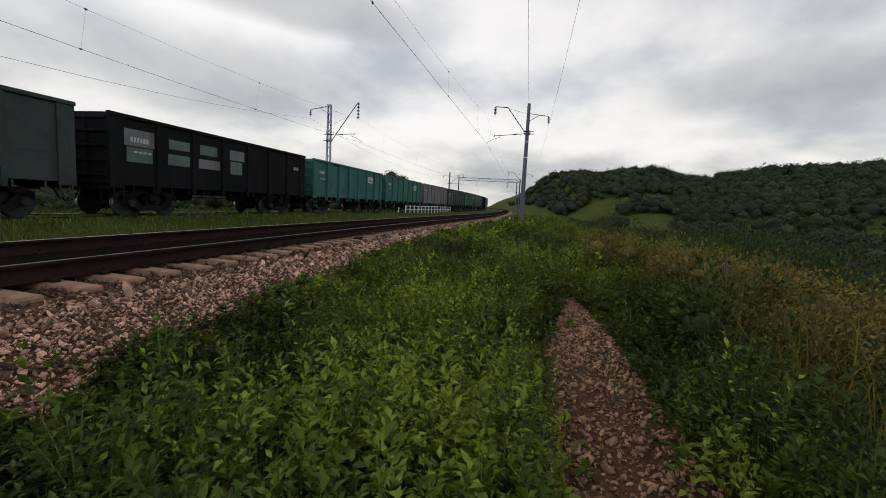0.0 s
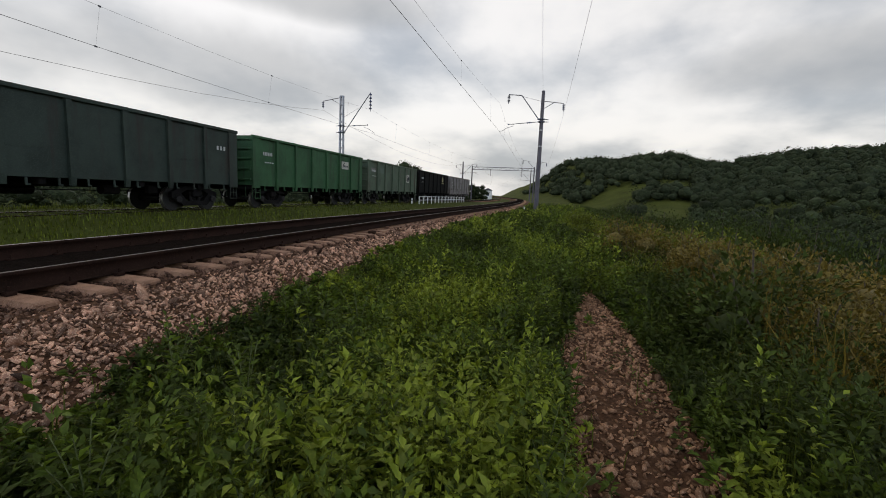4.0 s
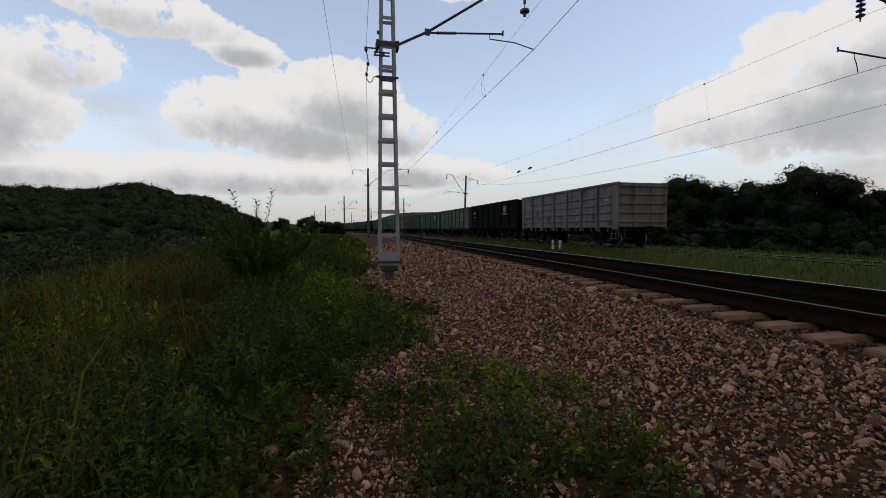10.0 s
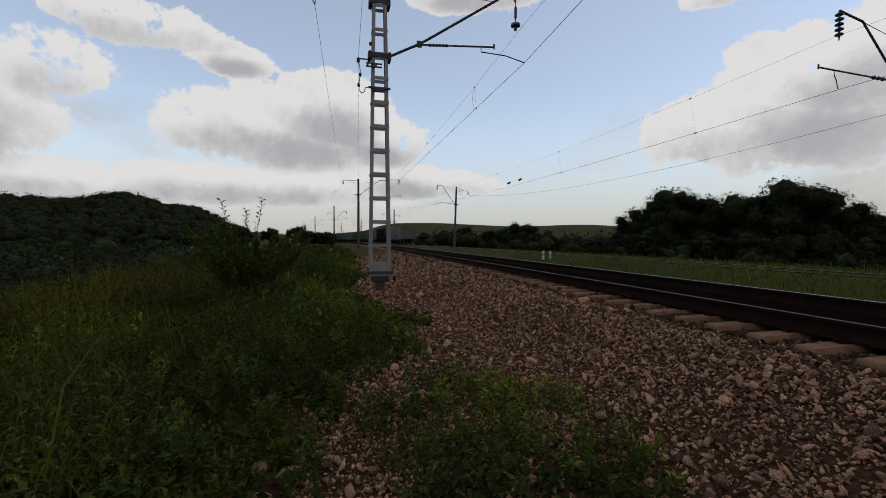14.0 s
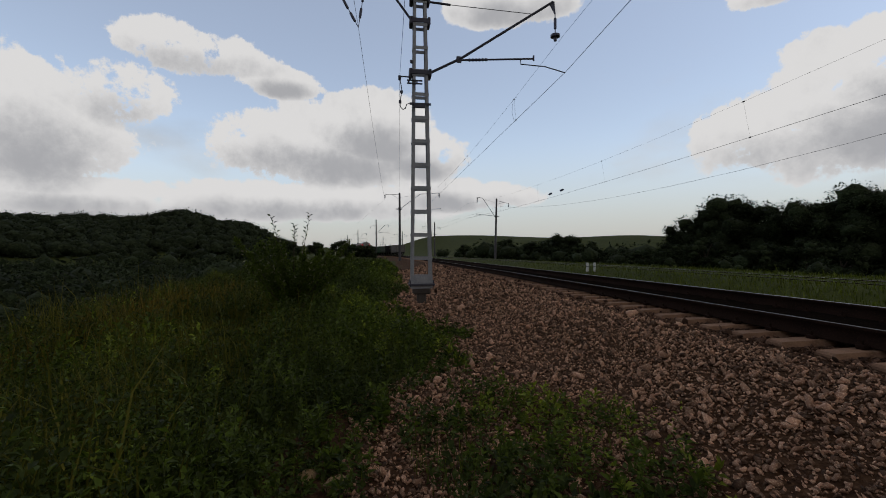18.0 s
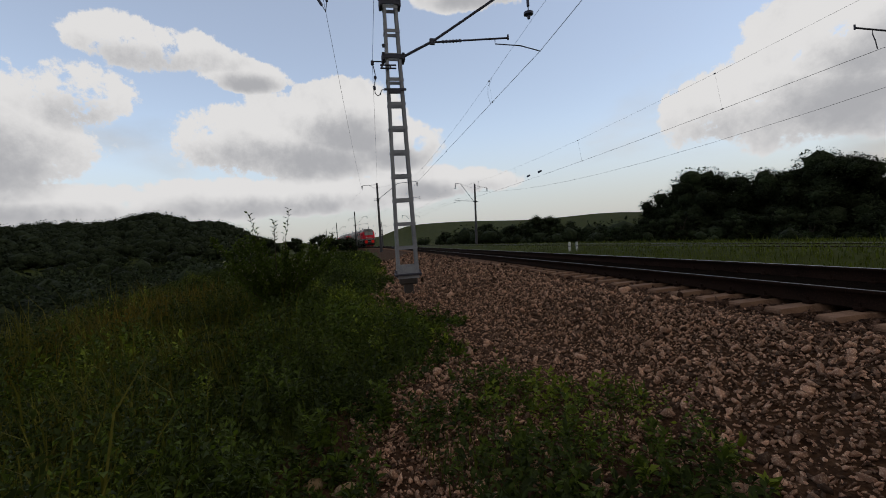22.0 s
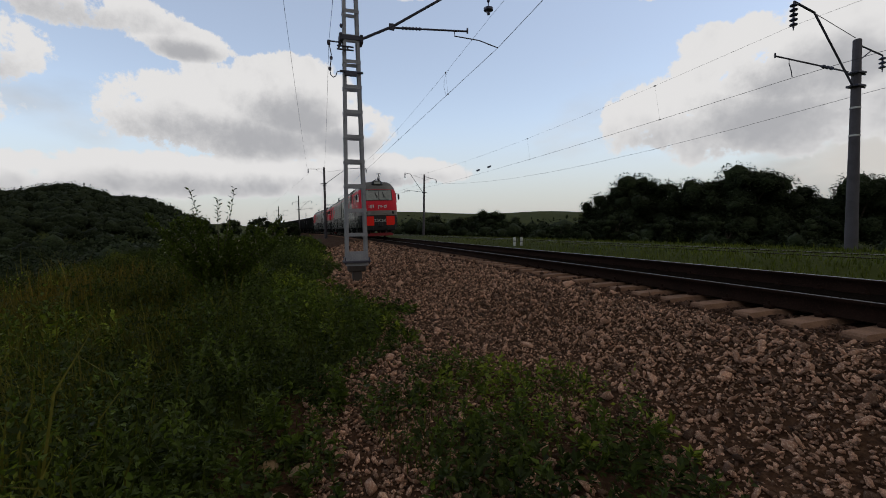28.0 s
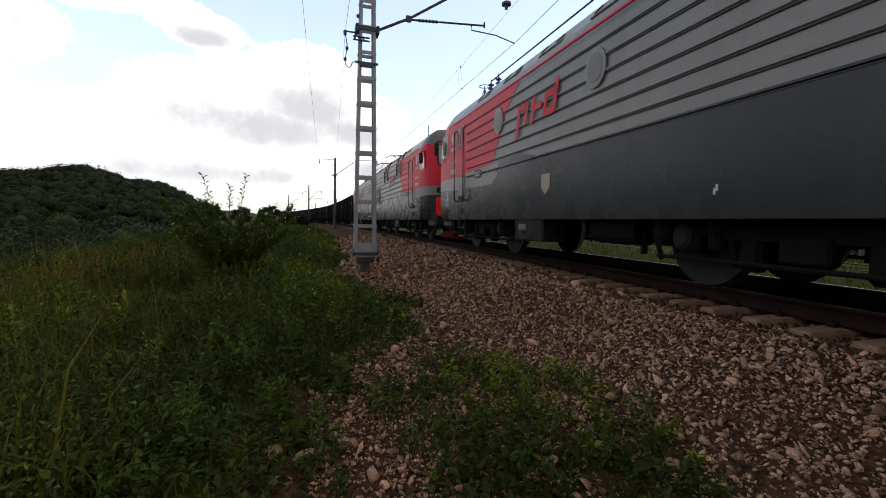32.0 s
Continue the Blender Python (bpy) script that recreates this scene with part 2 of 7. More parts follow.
M_DARKSTEEL = material("dark_weathered_steel", (0.078, 0.078, 0.108), (0.05, 0.05, 0.068), (0.12, 0.12, 0.15), 3, 40, 0.65, 0.3, bump=0.1)
M_CONCRETE = material("mast_concrete", (0.082, 0.076, 0.086), (0.055, 0.05, 0.056), (0.12, 0.112, 0.12), 2, 40, 0.9, bump=0.25, dist=0.004)
M_FOOTING = material("old_concrete_footing", (0.075, 0.062, 0.055), None, None, 4, 50, 0.95, bump=0.4)
M_WIRE = material("copper_wire", (0.09, 0.085, 0.09), None, None, 5, 50, 0.6, 0.4, bump=0)
M_INSUL = material("glazed_insulator", (0.06, 0.07, 0.13), None, None, 8, 60, 0.35, 0, bump=0.03)
M_BLACK = material("sooty_underframe", (0.009, 0.008, 0.008), (0.005, 0.005, 0.005), (0.018, 0.016, 0.015), 4, 40, 0.85, bump=0.2, spec=0.1)
M_TYRE = material("worn_wheel_steel", (0.011, 0.010, 0.009), None, None, 6, 60, 0.8, 0.0, bump=0.03)
M_RIM = material("bright_wheel_rim", (0.30, 0.28, 0.26), None, None, 6, 60, 0.4, 0.9, bump=0.02)
M_WHEEL = material("brown_wheel_disc", (0.008, 0.007, 0.0065), None, None, 6, 60, 0.9, 0.0, bump=0.1)
M_COAL = material("coal_load", (0.018, 0.018, 0.02), None, (0.05, 0.05, 0.055), 9, 30, 0.8, bump=1.0, dist=0.08, spec=0.2)
M_WHITE = material("white_stencil_paint", (0.62, 0.62, 0.60), (0.42, 0.42, 0.40), None, 6, 50, 0.8, bump=0.05)
M_LEAF = material("meadow_leaves", (0.082, 0.120, 0.012), (0.046, 0.076, 0.008), (0.12, 0.158, 0.020), 2, 40, 0.6, bump=0, per_island=0.45, through_light=0.35, spec=0.25)
M_LEAFY = material("young_yellow_green_leaves", (0.19, 0.235, 0.020), (0.125, 0.17, 0.014), (0.26, 0.29, 0.04), 2, 40, 0.6, bump=0, per_island=0.4, through_light=0.35, spec=0.3)
M_GRASS = material("grass_blades", (0.088, 0.112, 0.011), (0.052, 0.075, 0.008), (0.145, 0.15, 0.025), 1.2, 30, 0.65, bump=0, per_island=0.5, through_light=0.3, spec=0.2)
M_DRYGRASS = material("rusty_flowering_grass", (0.155, 0.105, 0.015), (0.10, 0.08, 0.012), (0.22, 0.145, 0.028), 1.2, 30, 0.7, bump=0, per_island=0.45, through_light=0.25, spec=0.15)
M_BUSH = material("yellowish_bush_leaves", (0.118, 0.138, 0.014), (0.07, 0.092, 0.009), (0.19, 0.20, 0.03), 1.2, 20, 0.65, bump=0, per_island=0.5, through_light=0.3, spec=0.2)
M_OLIVE = material("olive_grass_blades", (0.125, 0.115, 0.016), (0.08, 0.08, 0.012), (0.19, 0.165, 0.03), 0.8, 20, 0.7, bump=0, per_island=0.4, through_light=0.3, spec=0.15)
M_SHRUB = material("shrub_leaves", (0.042, 0.062, 0.009), (0.024, 0.037, 0.006), (0.07, 0.09, 0.016), 0.6, 12, 0.65, bump=0, per_island=0.5, through_light=0.25, spec=0.2)
M_TREE = material("dark_tree_leaves", (0.034, 0.047, 0.021), (0.017, 0.025, 0.012), (0.058, 0.074, 0.032), 0.9, 5, 0.75, bump=1.0, dist=0.25, per_island=0.5, through_light=0.2, spec=0.1)
M_FARTREE = material("far_wood_leaves", (0.030, 0.040, 0.021), (0.014, 0.020, 0.010), (0.058, 0.072, 0.034), 0.35, 1.6, 0.85, bump=1.0, dist=0.6, per_island=0.18, spec=0.05)
M_BARK = material("bark", (0.10, 0.08, 0.065), None, None, 6, 40, 0.95, bump=0.5, spec=0.1)
M_STEM = material("green_stem", (0.09, 0.11, 0.035), None, None, 6, 40, 0.8, bump=0)
M_SEED = material("pale_seed_heads", (0.30, 0.29, 0.20), None, None, 6, 40, 0.8, bump=0, per_island=0.4)
M_ROCK = material("tan_boulder", (0.28, 0.175, 0.085), (0.16, 0.095, 0.05), (0.36, 0.245, 0.135), 5, 40, 0.9, bump=0.6, dist=0.01)


# ---- mesh tools ----
def part(name, bm, mat, parent=None, label="", smooth=False):
    me = bpy.data.meshes.new(name)
    bm.to_mesh(me)
    bm.free()
    return link_mesh(name, me, mat, parent, label, smooth)


def link_mesh(name, me, mat, parent=None, label="", smooth=False):
    if mat and not me.materials:
        for m in mat if isinstance(mat, (list, tuple)) else (mat,):
            me.materials.append(m)
    if smooth:
        me.polygons.foreach_set("use_smooth", [True] * len(me.polygons))
    ob = new(name, me)
    ob.parent = parent
    if label:
        ob["label"] = label
    return ob


def mesh_np(name, verts, faces):
    """A mesh from arrays: verts (n, 3), faces (m, k)."""
    me = bpy.data.meshes.new(name)
    verts, faces = np.asarray(verts, dtype=np.float32), np.asarray(faces, dtype=np.int32)
    k = faces.shape[1]
    me.vertices.add(len(verts))
    me.vertices.foreach_set("co", verts.ravel())
    me.loops.add(faces.size)
    me.loops.foreach_set("vertex_index", faces.ravel())
    me.polygons.add(len(faces))
    me.polygons.foreach_set("loop_start", np.arange(0, faces.size, k, dtype=np.int32))
    me.polygons.foreach_set("loop_total", np.full(len(faces), k, dtype=np.int32))
    me.update(calc_edges=True)
    return me


def box(bm, c, s, bevel=0.0, rot=None, taper=None):
    """A box at centre c with full sizes s; taper scales the top in x and y."""
    r = bmesh.ops.create_cube(bm, size=1.0)
    vs = r["verts"]
    for v in vs:
        if taper and v.co.z > 0:
            v.co.x *= taper[0]
            v.co.y *= taper[1]
        v.co = Vector((v.co.x * s[0], v.co.y * s[1], v.co.z * s[2]))
    if bevel:
        es = list({e for v in vs for e in v.link_edges})
        r = bmesh.ops.bevel(bm, geom=es, offset=bevel, segments=1, affect="EDGES")
        vs = list({v for f in r["faces"] for v in f.verts} | {v for v in vs if v.is_valid})
    m = Matrix.Translation(c) @ (rot.to_4x4() if rot else Matrix.Identity(4))
    for v in vs:
        v.co = m @ v.co
    return vs


def tube(bm, pts, r, n=6, caps=True, r2=None):
    """A round bar along the points."""
    pts = [Vector(p) for p in pts]
    rings = []
    for i, p in enumerate(pts):
        a = (pts[min(i + 1, len(pts) - 1)] - pts[max(i - 1, 0)]).normalized()
        s = a.cross(Vector((0, 0, 1)))
        if s.length < 1e-3:
            s = a.cross(Vector((0, 1, 0)))
        s.normalize()
        u = s.cross(a)
        rad = r if r2 is None else r + (r2 - r) * i / (len(pts) - 1)
        rings.append([bm.verts.new(p + (s * math.cos(2 * math.pi * k / n) + u * math.sin(2 * math.pi * k / n)) * rad) for k in range(n)])
    for a, b in zip(rings, rings[1:]):
        for k in range(n):
            bm.faces.new((a[k], a[(k + 1) % n], b[(k + 1) % n], b[k]))
    if caps and n > 2:
        bm.faces.new(rings[0][::-1])
        bm.faces.new(rings[-1])
    return rings


def lathe(bm, prof, n=16, m=None):
    """Turn the profile (radius, height) round the z axis, placed by m."""
    m = m or Matrix.Identity(4)
    rings = [[bm.verts.new(m @ Vector((r * math.cos(2 * math.pi * k / n), r * math.sin(2 * math.pi * k / n), h))) for k in range(n)] for r, h in prof]
    for a, b in zip(rings, rings[1:]):
        for k in range(n):
            bm.faces.new((a[k], a[(k + 1) % n], b[(k + 1) % n], b[k]))
    bm.faces.new(rings[0][::-1])
    bm.faces.new(rings[-1])


def prism(bm, outline, x0, x1, axis="x"):
    """Extrude a closed outline of (a, b) along an axis from x0 to x1."""
    def at(p, t):
        return {"x": (t, p[0], p[1]), "y": (p[0], t, p[1]), "z": (p[0], p[1], t)}[axis]
    a = [bm.verts.new(at(p, x0)) for p in outline]
    b = [bm.verts.new(at(p, x1)) for p in outline]
    n = len(outline)
    for i in range(n):
        bm.faces.new((a[i], a[(i + 1) % n], b[(i + 1) % n], b[i]))
    bm.faces.new(a[::-1])
    bm.faces.new(b)
    bmesh.ops.recalc_face_normals(bm, faces=bm.faces)


def BM():
    return bmesh.new()


def empty(name, m=None, label="", category="", group="", kind=""):
    e = new(name)
    e.empty_display_size = 0.3
    if m is not None:
        e.matrix_basis = m
    return tagged(e, label, category, group, kind)


class Spline:
    """A natural cubic through (x, y)."""

    def __init__(self, pts):
        self.x = np.array([p[0] for p in pts], float)
        self.y = np.array([p[1] for p in pts], float)
        n, h = len(pts), np.diff(self.x)
        a, r = np.zeros((n, n)), np.zeros(n)
        a[0, 0] = a[-1, -1] = 1
        for i in range(1, n - 1):
            a[i, i - 1:i + 2] = h[i - 1], 2 * (h[i - 1] + h[i]), h[i]
            r[i] = 6 * ((self.y[i + 1] - self.y[i]) / h[i] - (self.y[i] - self.y[i - 1]) / h[i - 1])
        self.m = np.linalg.solve(a, r)

    def __call__(self, q):
        q = np.clip(np.asarray(q, float), self.x[0], self.x[-1])
        i = np.clip(np.searchsorted(self.x, q) - 1, 0, len(self.x) - 2)
        h = self.x[i + 1] - self.x[i]
        a, b = (self.x[i + 1] - q) / h, (q - self.x[i]) / h
        return a * self.y[i] + b * self.y[i + 1] + ((a ** 3 - a) * self.m[i] + (b ** 3 - b) * self.m[i + 1]) * h * h / 6


# ---- the plan: x along the near track, y across it towards the far track, z = 0 at the near rail heads ----
Y1 = Spline([(-700, -75), (-420, -38), (-250, -15), (-160, -2.6), (-131, 1.3), (-107, 4.2), (-80, 5.9), (-50, 6.28), (-20, 5.97), (0, 5.49), (15, 4.73), (38, 2.85), (62, 1.79), (105, 1.45), (155, 3.3), (220, 9.5), (300, 20), (600, 70)])
Y2 = Spline([(-700, -65), (-420, -28), (-250, -4.5), (-160, 7.2), (-131, 10.4), (-107, 12.8), (-75, 15.0), (-45, 16.0), (-19, 16.1), (0, 15.7), (14, 15.2), (35, 14.2), (57, 12.8), (89, 10.2), (150, 9.8), (220, 14.5), (300, 25), (600, 75)])
EDGE = Spline([(-700, -81), (-420, -44), (-250, -20), (-160, -7.6), (-107, 0.3), (-50, 2.2), (-21, 1.5), (-13.4, 0.95), (-11, 0.85), (-9.2, 1.6), (-8.2, 1.95), (-6.9, 1.75), (-5.6, 1.3), (-4.7, 0.6), (-4.0, 0.15), (-2.9, -0.05), (-1.8, 0.2), (-0.5, 0.95), (0.6, 2.1), (2.1, 2.65), (5.2, 2.85), (15.7, 2.65), (38, 0.85), (62, -0.3), (105, -0.7), (220, 7), (600, 67)])
Z2 = -0.33
# where the verge begins to slope (distance from the near track), where it drops into the valley, and how high the hills stand over the horizon
SLOPE_AT = Spline([(-700, 14), (-60, 14), (-15, 11), (-8, 9.6), (-3, 7.8), (0, 6.7), (4, 6.5), (30, 7.5), (80, 9), (700, 9)])
DROP_AT = Spline([(-700, 24), (-60, 20), (-15, 13.4), (-8, 11.6), (0, 10.0), (7, 10.4), (11, 11.2), (34, 17), (80, 22), (700, 22)])
HILL_EL = Spline([(-180, 5), (-150, 5.6), (-122, 5.2), (-115, 4.5), (-110.3, 3.9), (-107.6, 4.7), (-101, 4.3), (-95, 4.0), (-92, 3.2), (-89.5, 2.1), (-86, 0.9), (-60, 0.6), (0, 0.6), (60, 0.8), (86, 1.6), (90, 2.1), (95, 2.2), (100, 2.1), (103.5, 2.1), (106, 2.8), (109, 3.3), (112.2, 4.25), (115.5, 3.55), (120, 3.3), (124, 3.1), (135, 4.0), (150, 5), (180, 5)])
# height of the near rail head, and by how much the far one stands higher in the bend
RAIL_Z, CANT = -0.03, 0.03
SLEEPER_STEP = 0.5


def ss(a, b, v):
    t = np.clip((v - a) / (b - a), 0, 1)
    return t * t * (3 - 2 * t)


def lumps(x, y, s, seed=0):
    """Cheap smooth unevenness in -1..1."""
    r = np.random.RandomState(seed)
    v = 0
    for k in range(5):
        a, p = r.rand() * 6.28, r.rand(2) * 6.28
        f = (0.7 + r.rand() * 1.1) / s
        v = v + np.sin((x * np.cos(a) + y * np.sin(a)) * f + p[0]) * np.cos((y * np.cos(a) - x * np.sin(a)) * f * 0.83 + p[1])
    return v / 5 * 1.6


def ground_z(x, y):
    """Height of the ground sheet, without the stone bed."""
    x, y = np.asarray(x, float), np.asarray(y, float)
    d = Y1(x) - y
    r = np.hypot(x, y)
    az = np.degrees(np.arctan2(-x, y))
    near = -0.32 - 0.53 * ss(1.5, 4.2, d)
    bank_at = SLOPE_AT(x) + 0.3 * lumps(x, y * 0, 9, 4)
    bank = -(d - bank_at) * 0.17 - np.maximum(d - DROP_AT(x), 0) * 0.36
    low = -6.2 + 0.8 * lumps(x, y, 22, 2)
    cam_side = np.where(d > bank_at, np.maximum(near + bank, low + 0 * d), near)
    cam_side = cam_side + 0.05 * lumps(x, y, 1.3, 3) * ss(3.4, 4.5, d)
    far_side = -0.5 - 0.22 * ss(2.0, 4.2, -d)
    d2 = y - Y2(x)
    far_side = far_side + 0.36 * ss(-4.5, -2.2, d2) * (1 - ss(60, 100, x)) - 0.5 * ss(2.5, 6, d2) - 1.2 * ss(6, 30, d2) - 1.0 * ss(40, 120, d2)
    z = np.where(d > 0, cam_side, far_side)
    # hills
    south = ss(12, 60, d)
    hill = (370 * np.tan(np.radians(HILL_EL(az))) + 6.5) * ss(90, 370, r) * (1 + 0.05 * lumps(x, y, 30, 7))
    z = z + south * hill
    north = ss(40, 200, d2)
    z = z + north * ((14 + 26 * ss(42, 60, az)) * ss(300, 900, r) * (0.8 + 0.35 * lumps(x, y, 160, 9))) + north * 4 * ss(60, 240, r) * ss(50, 80, -az) * (1 - south)
    return z


def top_z(x, y):
    """Height of what one stands on: ground or stone bed."""
    x, y = np.asarray(x, float), np.asarray(y, float)
    d = Y1(x) - y
    bed = np.where(np.abs(d) < 1.42, -0.28, np.where(d > 0, -0.28 - (np.abs(d) - 1.42) * 0.265, -0.28 - (np.abs(d) - 1.45) * 0.6))
    bed = np.maximum(bed, -0.84)
    inside = (y > EDGE(x) - 0.7 * ss(1.5, -0.5, x)) & (d > -3.0)
    return np.where(inside, np.maximum(bed, ground_z(x, y) + 0.02), ground_z(x, y))


# ---- ground, stone bed, tracks ----
def build_ground():
    radii = np.concatenate([np.linspace(0.25, 6, 24), 6 * 1.045 ** np.arange(1, 136)])
    angles = np.radians(np.arange(0, 360, 1.0))
    rr, aa = np.meshgrid(radii, angles, indexing="ij")
    x, y = -rr * np.sin(aa), rr * np.cos(aa)
    z = ground_z(x, y)
    verts = np.stack([x, y, z], -1).reshape(-1, 3)
    n, m = rr.shape
    i, j = np.meshgrid(np.arange(n - 1), np.arange(m), indexing="ij")
    q = np.stack([i * m + j, i * m + (j + 1) % m, (i + 1) * m + (j + 1) % m, (i + 1) * m + j], -1).reshape(-1, 4)[:, ::-1]
    me = mesh_np("ground", verts, q)
    bm = bmesh.new()
    bm.from_mesh(me)
    bm.verts.ensure_lookup_table()
    bm.faces.new([bm.verts[k] for k in range(m)])
    bmesh.ops.recalc_face_normals(bm, faces=bm.faces)
    bm.to_mesh(me)
    bm.free()
    if me.polygons[0].normal.z < 0:
        me.flip_normals()
    ob = link_mesh("ground", me, M_SOIL, smooth=True)
    return tagged(ob, "uneven green meadow ground falling to a valley with hills", "ground", kind="structure")


def strip(name, xs, offsets, zfun, mat):
    """A sheet along x with cross-section points y = offsets(x)."""
    verts = []
    for x in xs:
        for y in offsets(x):
            verts.append((x, y, float(zfun(x, y))))
    k = len(offsets(xs[0]))
    i, j = np.meshgrid(np.arange(len(xs) - 1), np.arange(k - 1), indexing="ij")
    q = np.stack([i * k + j, (i + 1) * k + j, (i + 1) * k + j + 1, i * k + j + 1], -1).reshape(-1, 4)
    return link_mesh(name, mesh_np(name, verts, q), mat)


def line_x():
    return np.concatenate([np.arange(-600, -100, 10), np.arange(-100, -16, 2), np.arange(-16, 16, 0.4), np.arange(16, 100, 2), np.arange(100, 560, 10)])


def path_half(x):
    return 0.11 + 0.36 * ss(8.2, 4.2, x)


def path_mid(x):
    return -0.78 - 0.24 * ss(3.5, 7.5, x)


def build_bed():
    def across(x):
        c, e = float(Y1(x)), float(EDGE(x)) - 0.7 * float(ss(1.5, -0.5, x))
        return list(np.linspace(e, c - 1.8, 8)) + list(np.linspace(c - 1.4, c + 1.8, 5)) + [c + 2.3, c + 3.0]

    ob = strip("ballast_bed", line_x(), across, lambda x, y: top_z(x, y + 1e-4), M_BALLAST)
    tagged(ob, "bed of reddish crushed stone sloping down from the track", "ballast", kind="structure")

    # near-black sheet between the rails, over the middles of the sleepers
    fill = strip("oily_ballast", line_x(), lambda x: list(float(Y1(x)) + np.array([-0.76, -0.4, 0.0, 0.4, 0.76])), lambda x, y: RAIL_Z - 0.17 + CANT * (y - float(Y1(x)) + 0.8) / 1.6 + 0.012 * math.sin(x * 7.3 + y * 5), M_DARKFILL)
    tagged(fill, "near-black ballast packed between the rails", "ballast", kind="structure")

    def path(x):
        w = path_half(x) + 0.04 * math.sin(x * 3)
        c = path_mid(x)
        return [c - w, c - w * 0.3, c + w * 0.4, c + w]

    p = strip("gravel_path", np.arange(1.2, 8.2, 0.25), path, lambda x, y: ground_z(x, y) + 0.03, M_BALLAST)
    tagged(p, "narrow reddish gravel path along the top of the bank", "path", kind="structure")
    return ob, p


def stone_shapes(rng, count=8):
    shapes = []
    for k in range(count):
        bm = bmesh.new()
        bmesh.ops.create_icosphere(bm, subdivisions=1, radius=1.0)
        vs = np.array([v.co for v in bm.verts]) * (1 + rng.uniform(-0.28, 0.28, (len(bm.verts), 1)))
        vs[:, 2] *= 0.46
        vs[:, 1] *= rng.uniform(0.65, 0.95)
        # broken faces: cut flat along two random planes
        for _ in range(7):
            n = rng.normal(size=3)
            n /= np.linalg.norm(n)
            over = np.maximum(vs @ n - 0.38, 0)
            vs -= over[:, None] * n
        shapes.append((vs, np.array([[v.index for v in f.verts] for f in bm.faces])))
        bm.free()
    return shapes


def stones_mesh(name, xs, ys, zs, sizes, rng, shapes):
    verts, faces, base = [], [], 0
    which = rng.randint(0, len(shapes), len(xs))
    for s, (sv, sf) in enumerate(shapes):
        idx = np.where(which == s)[0]
        if not len(idx):
            continue
        a = rng.uniform(0, 6.283, len(idx))
        tx, ty = rng.normal(0, 0.45, (2, len(idx)))
        ca, sa = np.cos(a), np.sin(a)
        v = np.repeat(sv[None], len(idx), 0) * sizes[idx][:, None, None]
        vx = v[..., 0] * ca[:, None] - v[..., 1] * sa[:, None]
        vy = v[..., 0] * sa[:, None] + v[..., 1] * ca[:, None]
        vz = v[..., 2] + vx * tx[:, None] + vy * ty[:, None]
        v = np.stack([vx + xs[idx][:, None], vy + ys[idx][:, None], vz + zs[idx][:, None]], -1)
        f = sf[None] + (np.arange(len(idx)) * len(sv))[:, None, None] + base
        verts.append(v.reshape(-1, 3))
        faces.append(f.reshape(-1, 3))
        base += len(idx) * len(sv)
    return mesh_np(name, np.concatenate(verts), np.concatenate(faces))


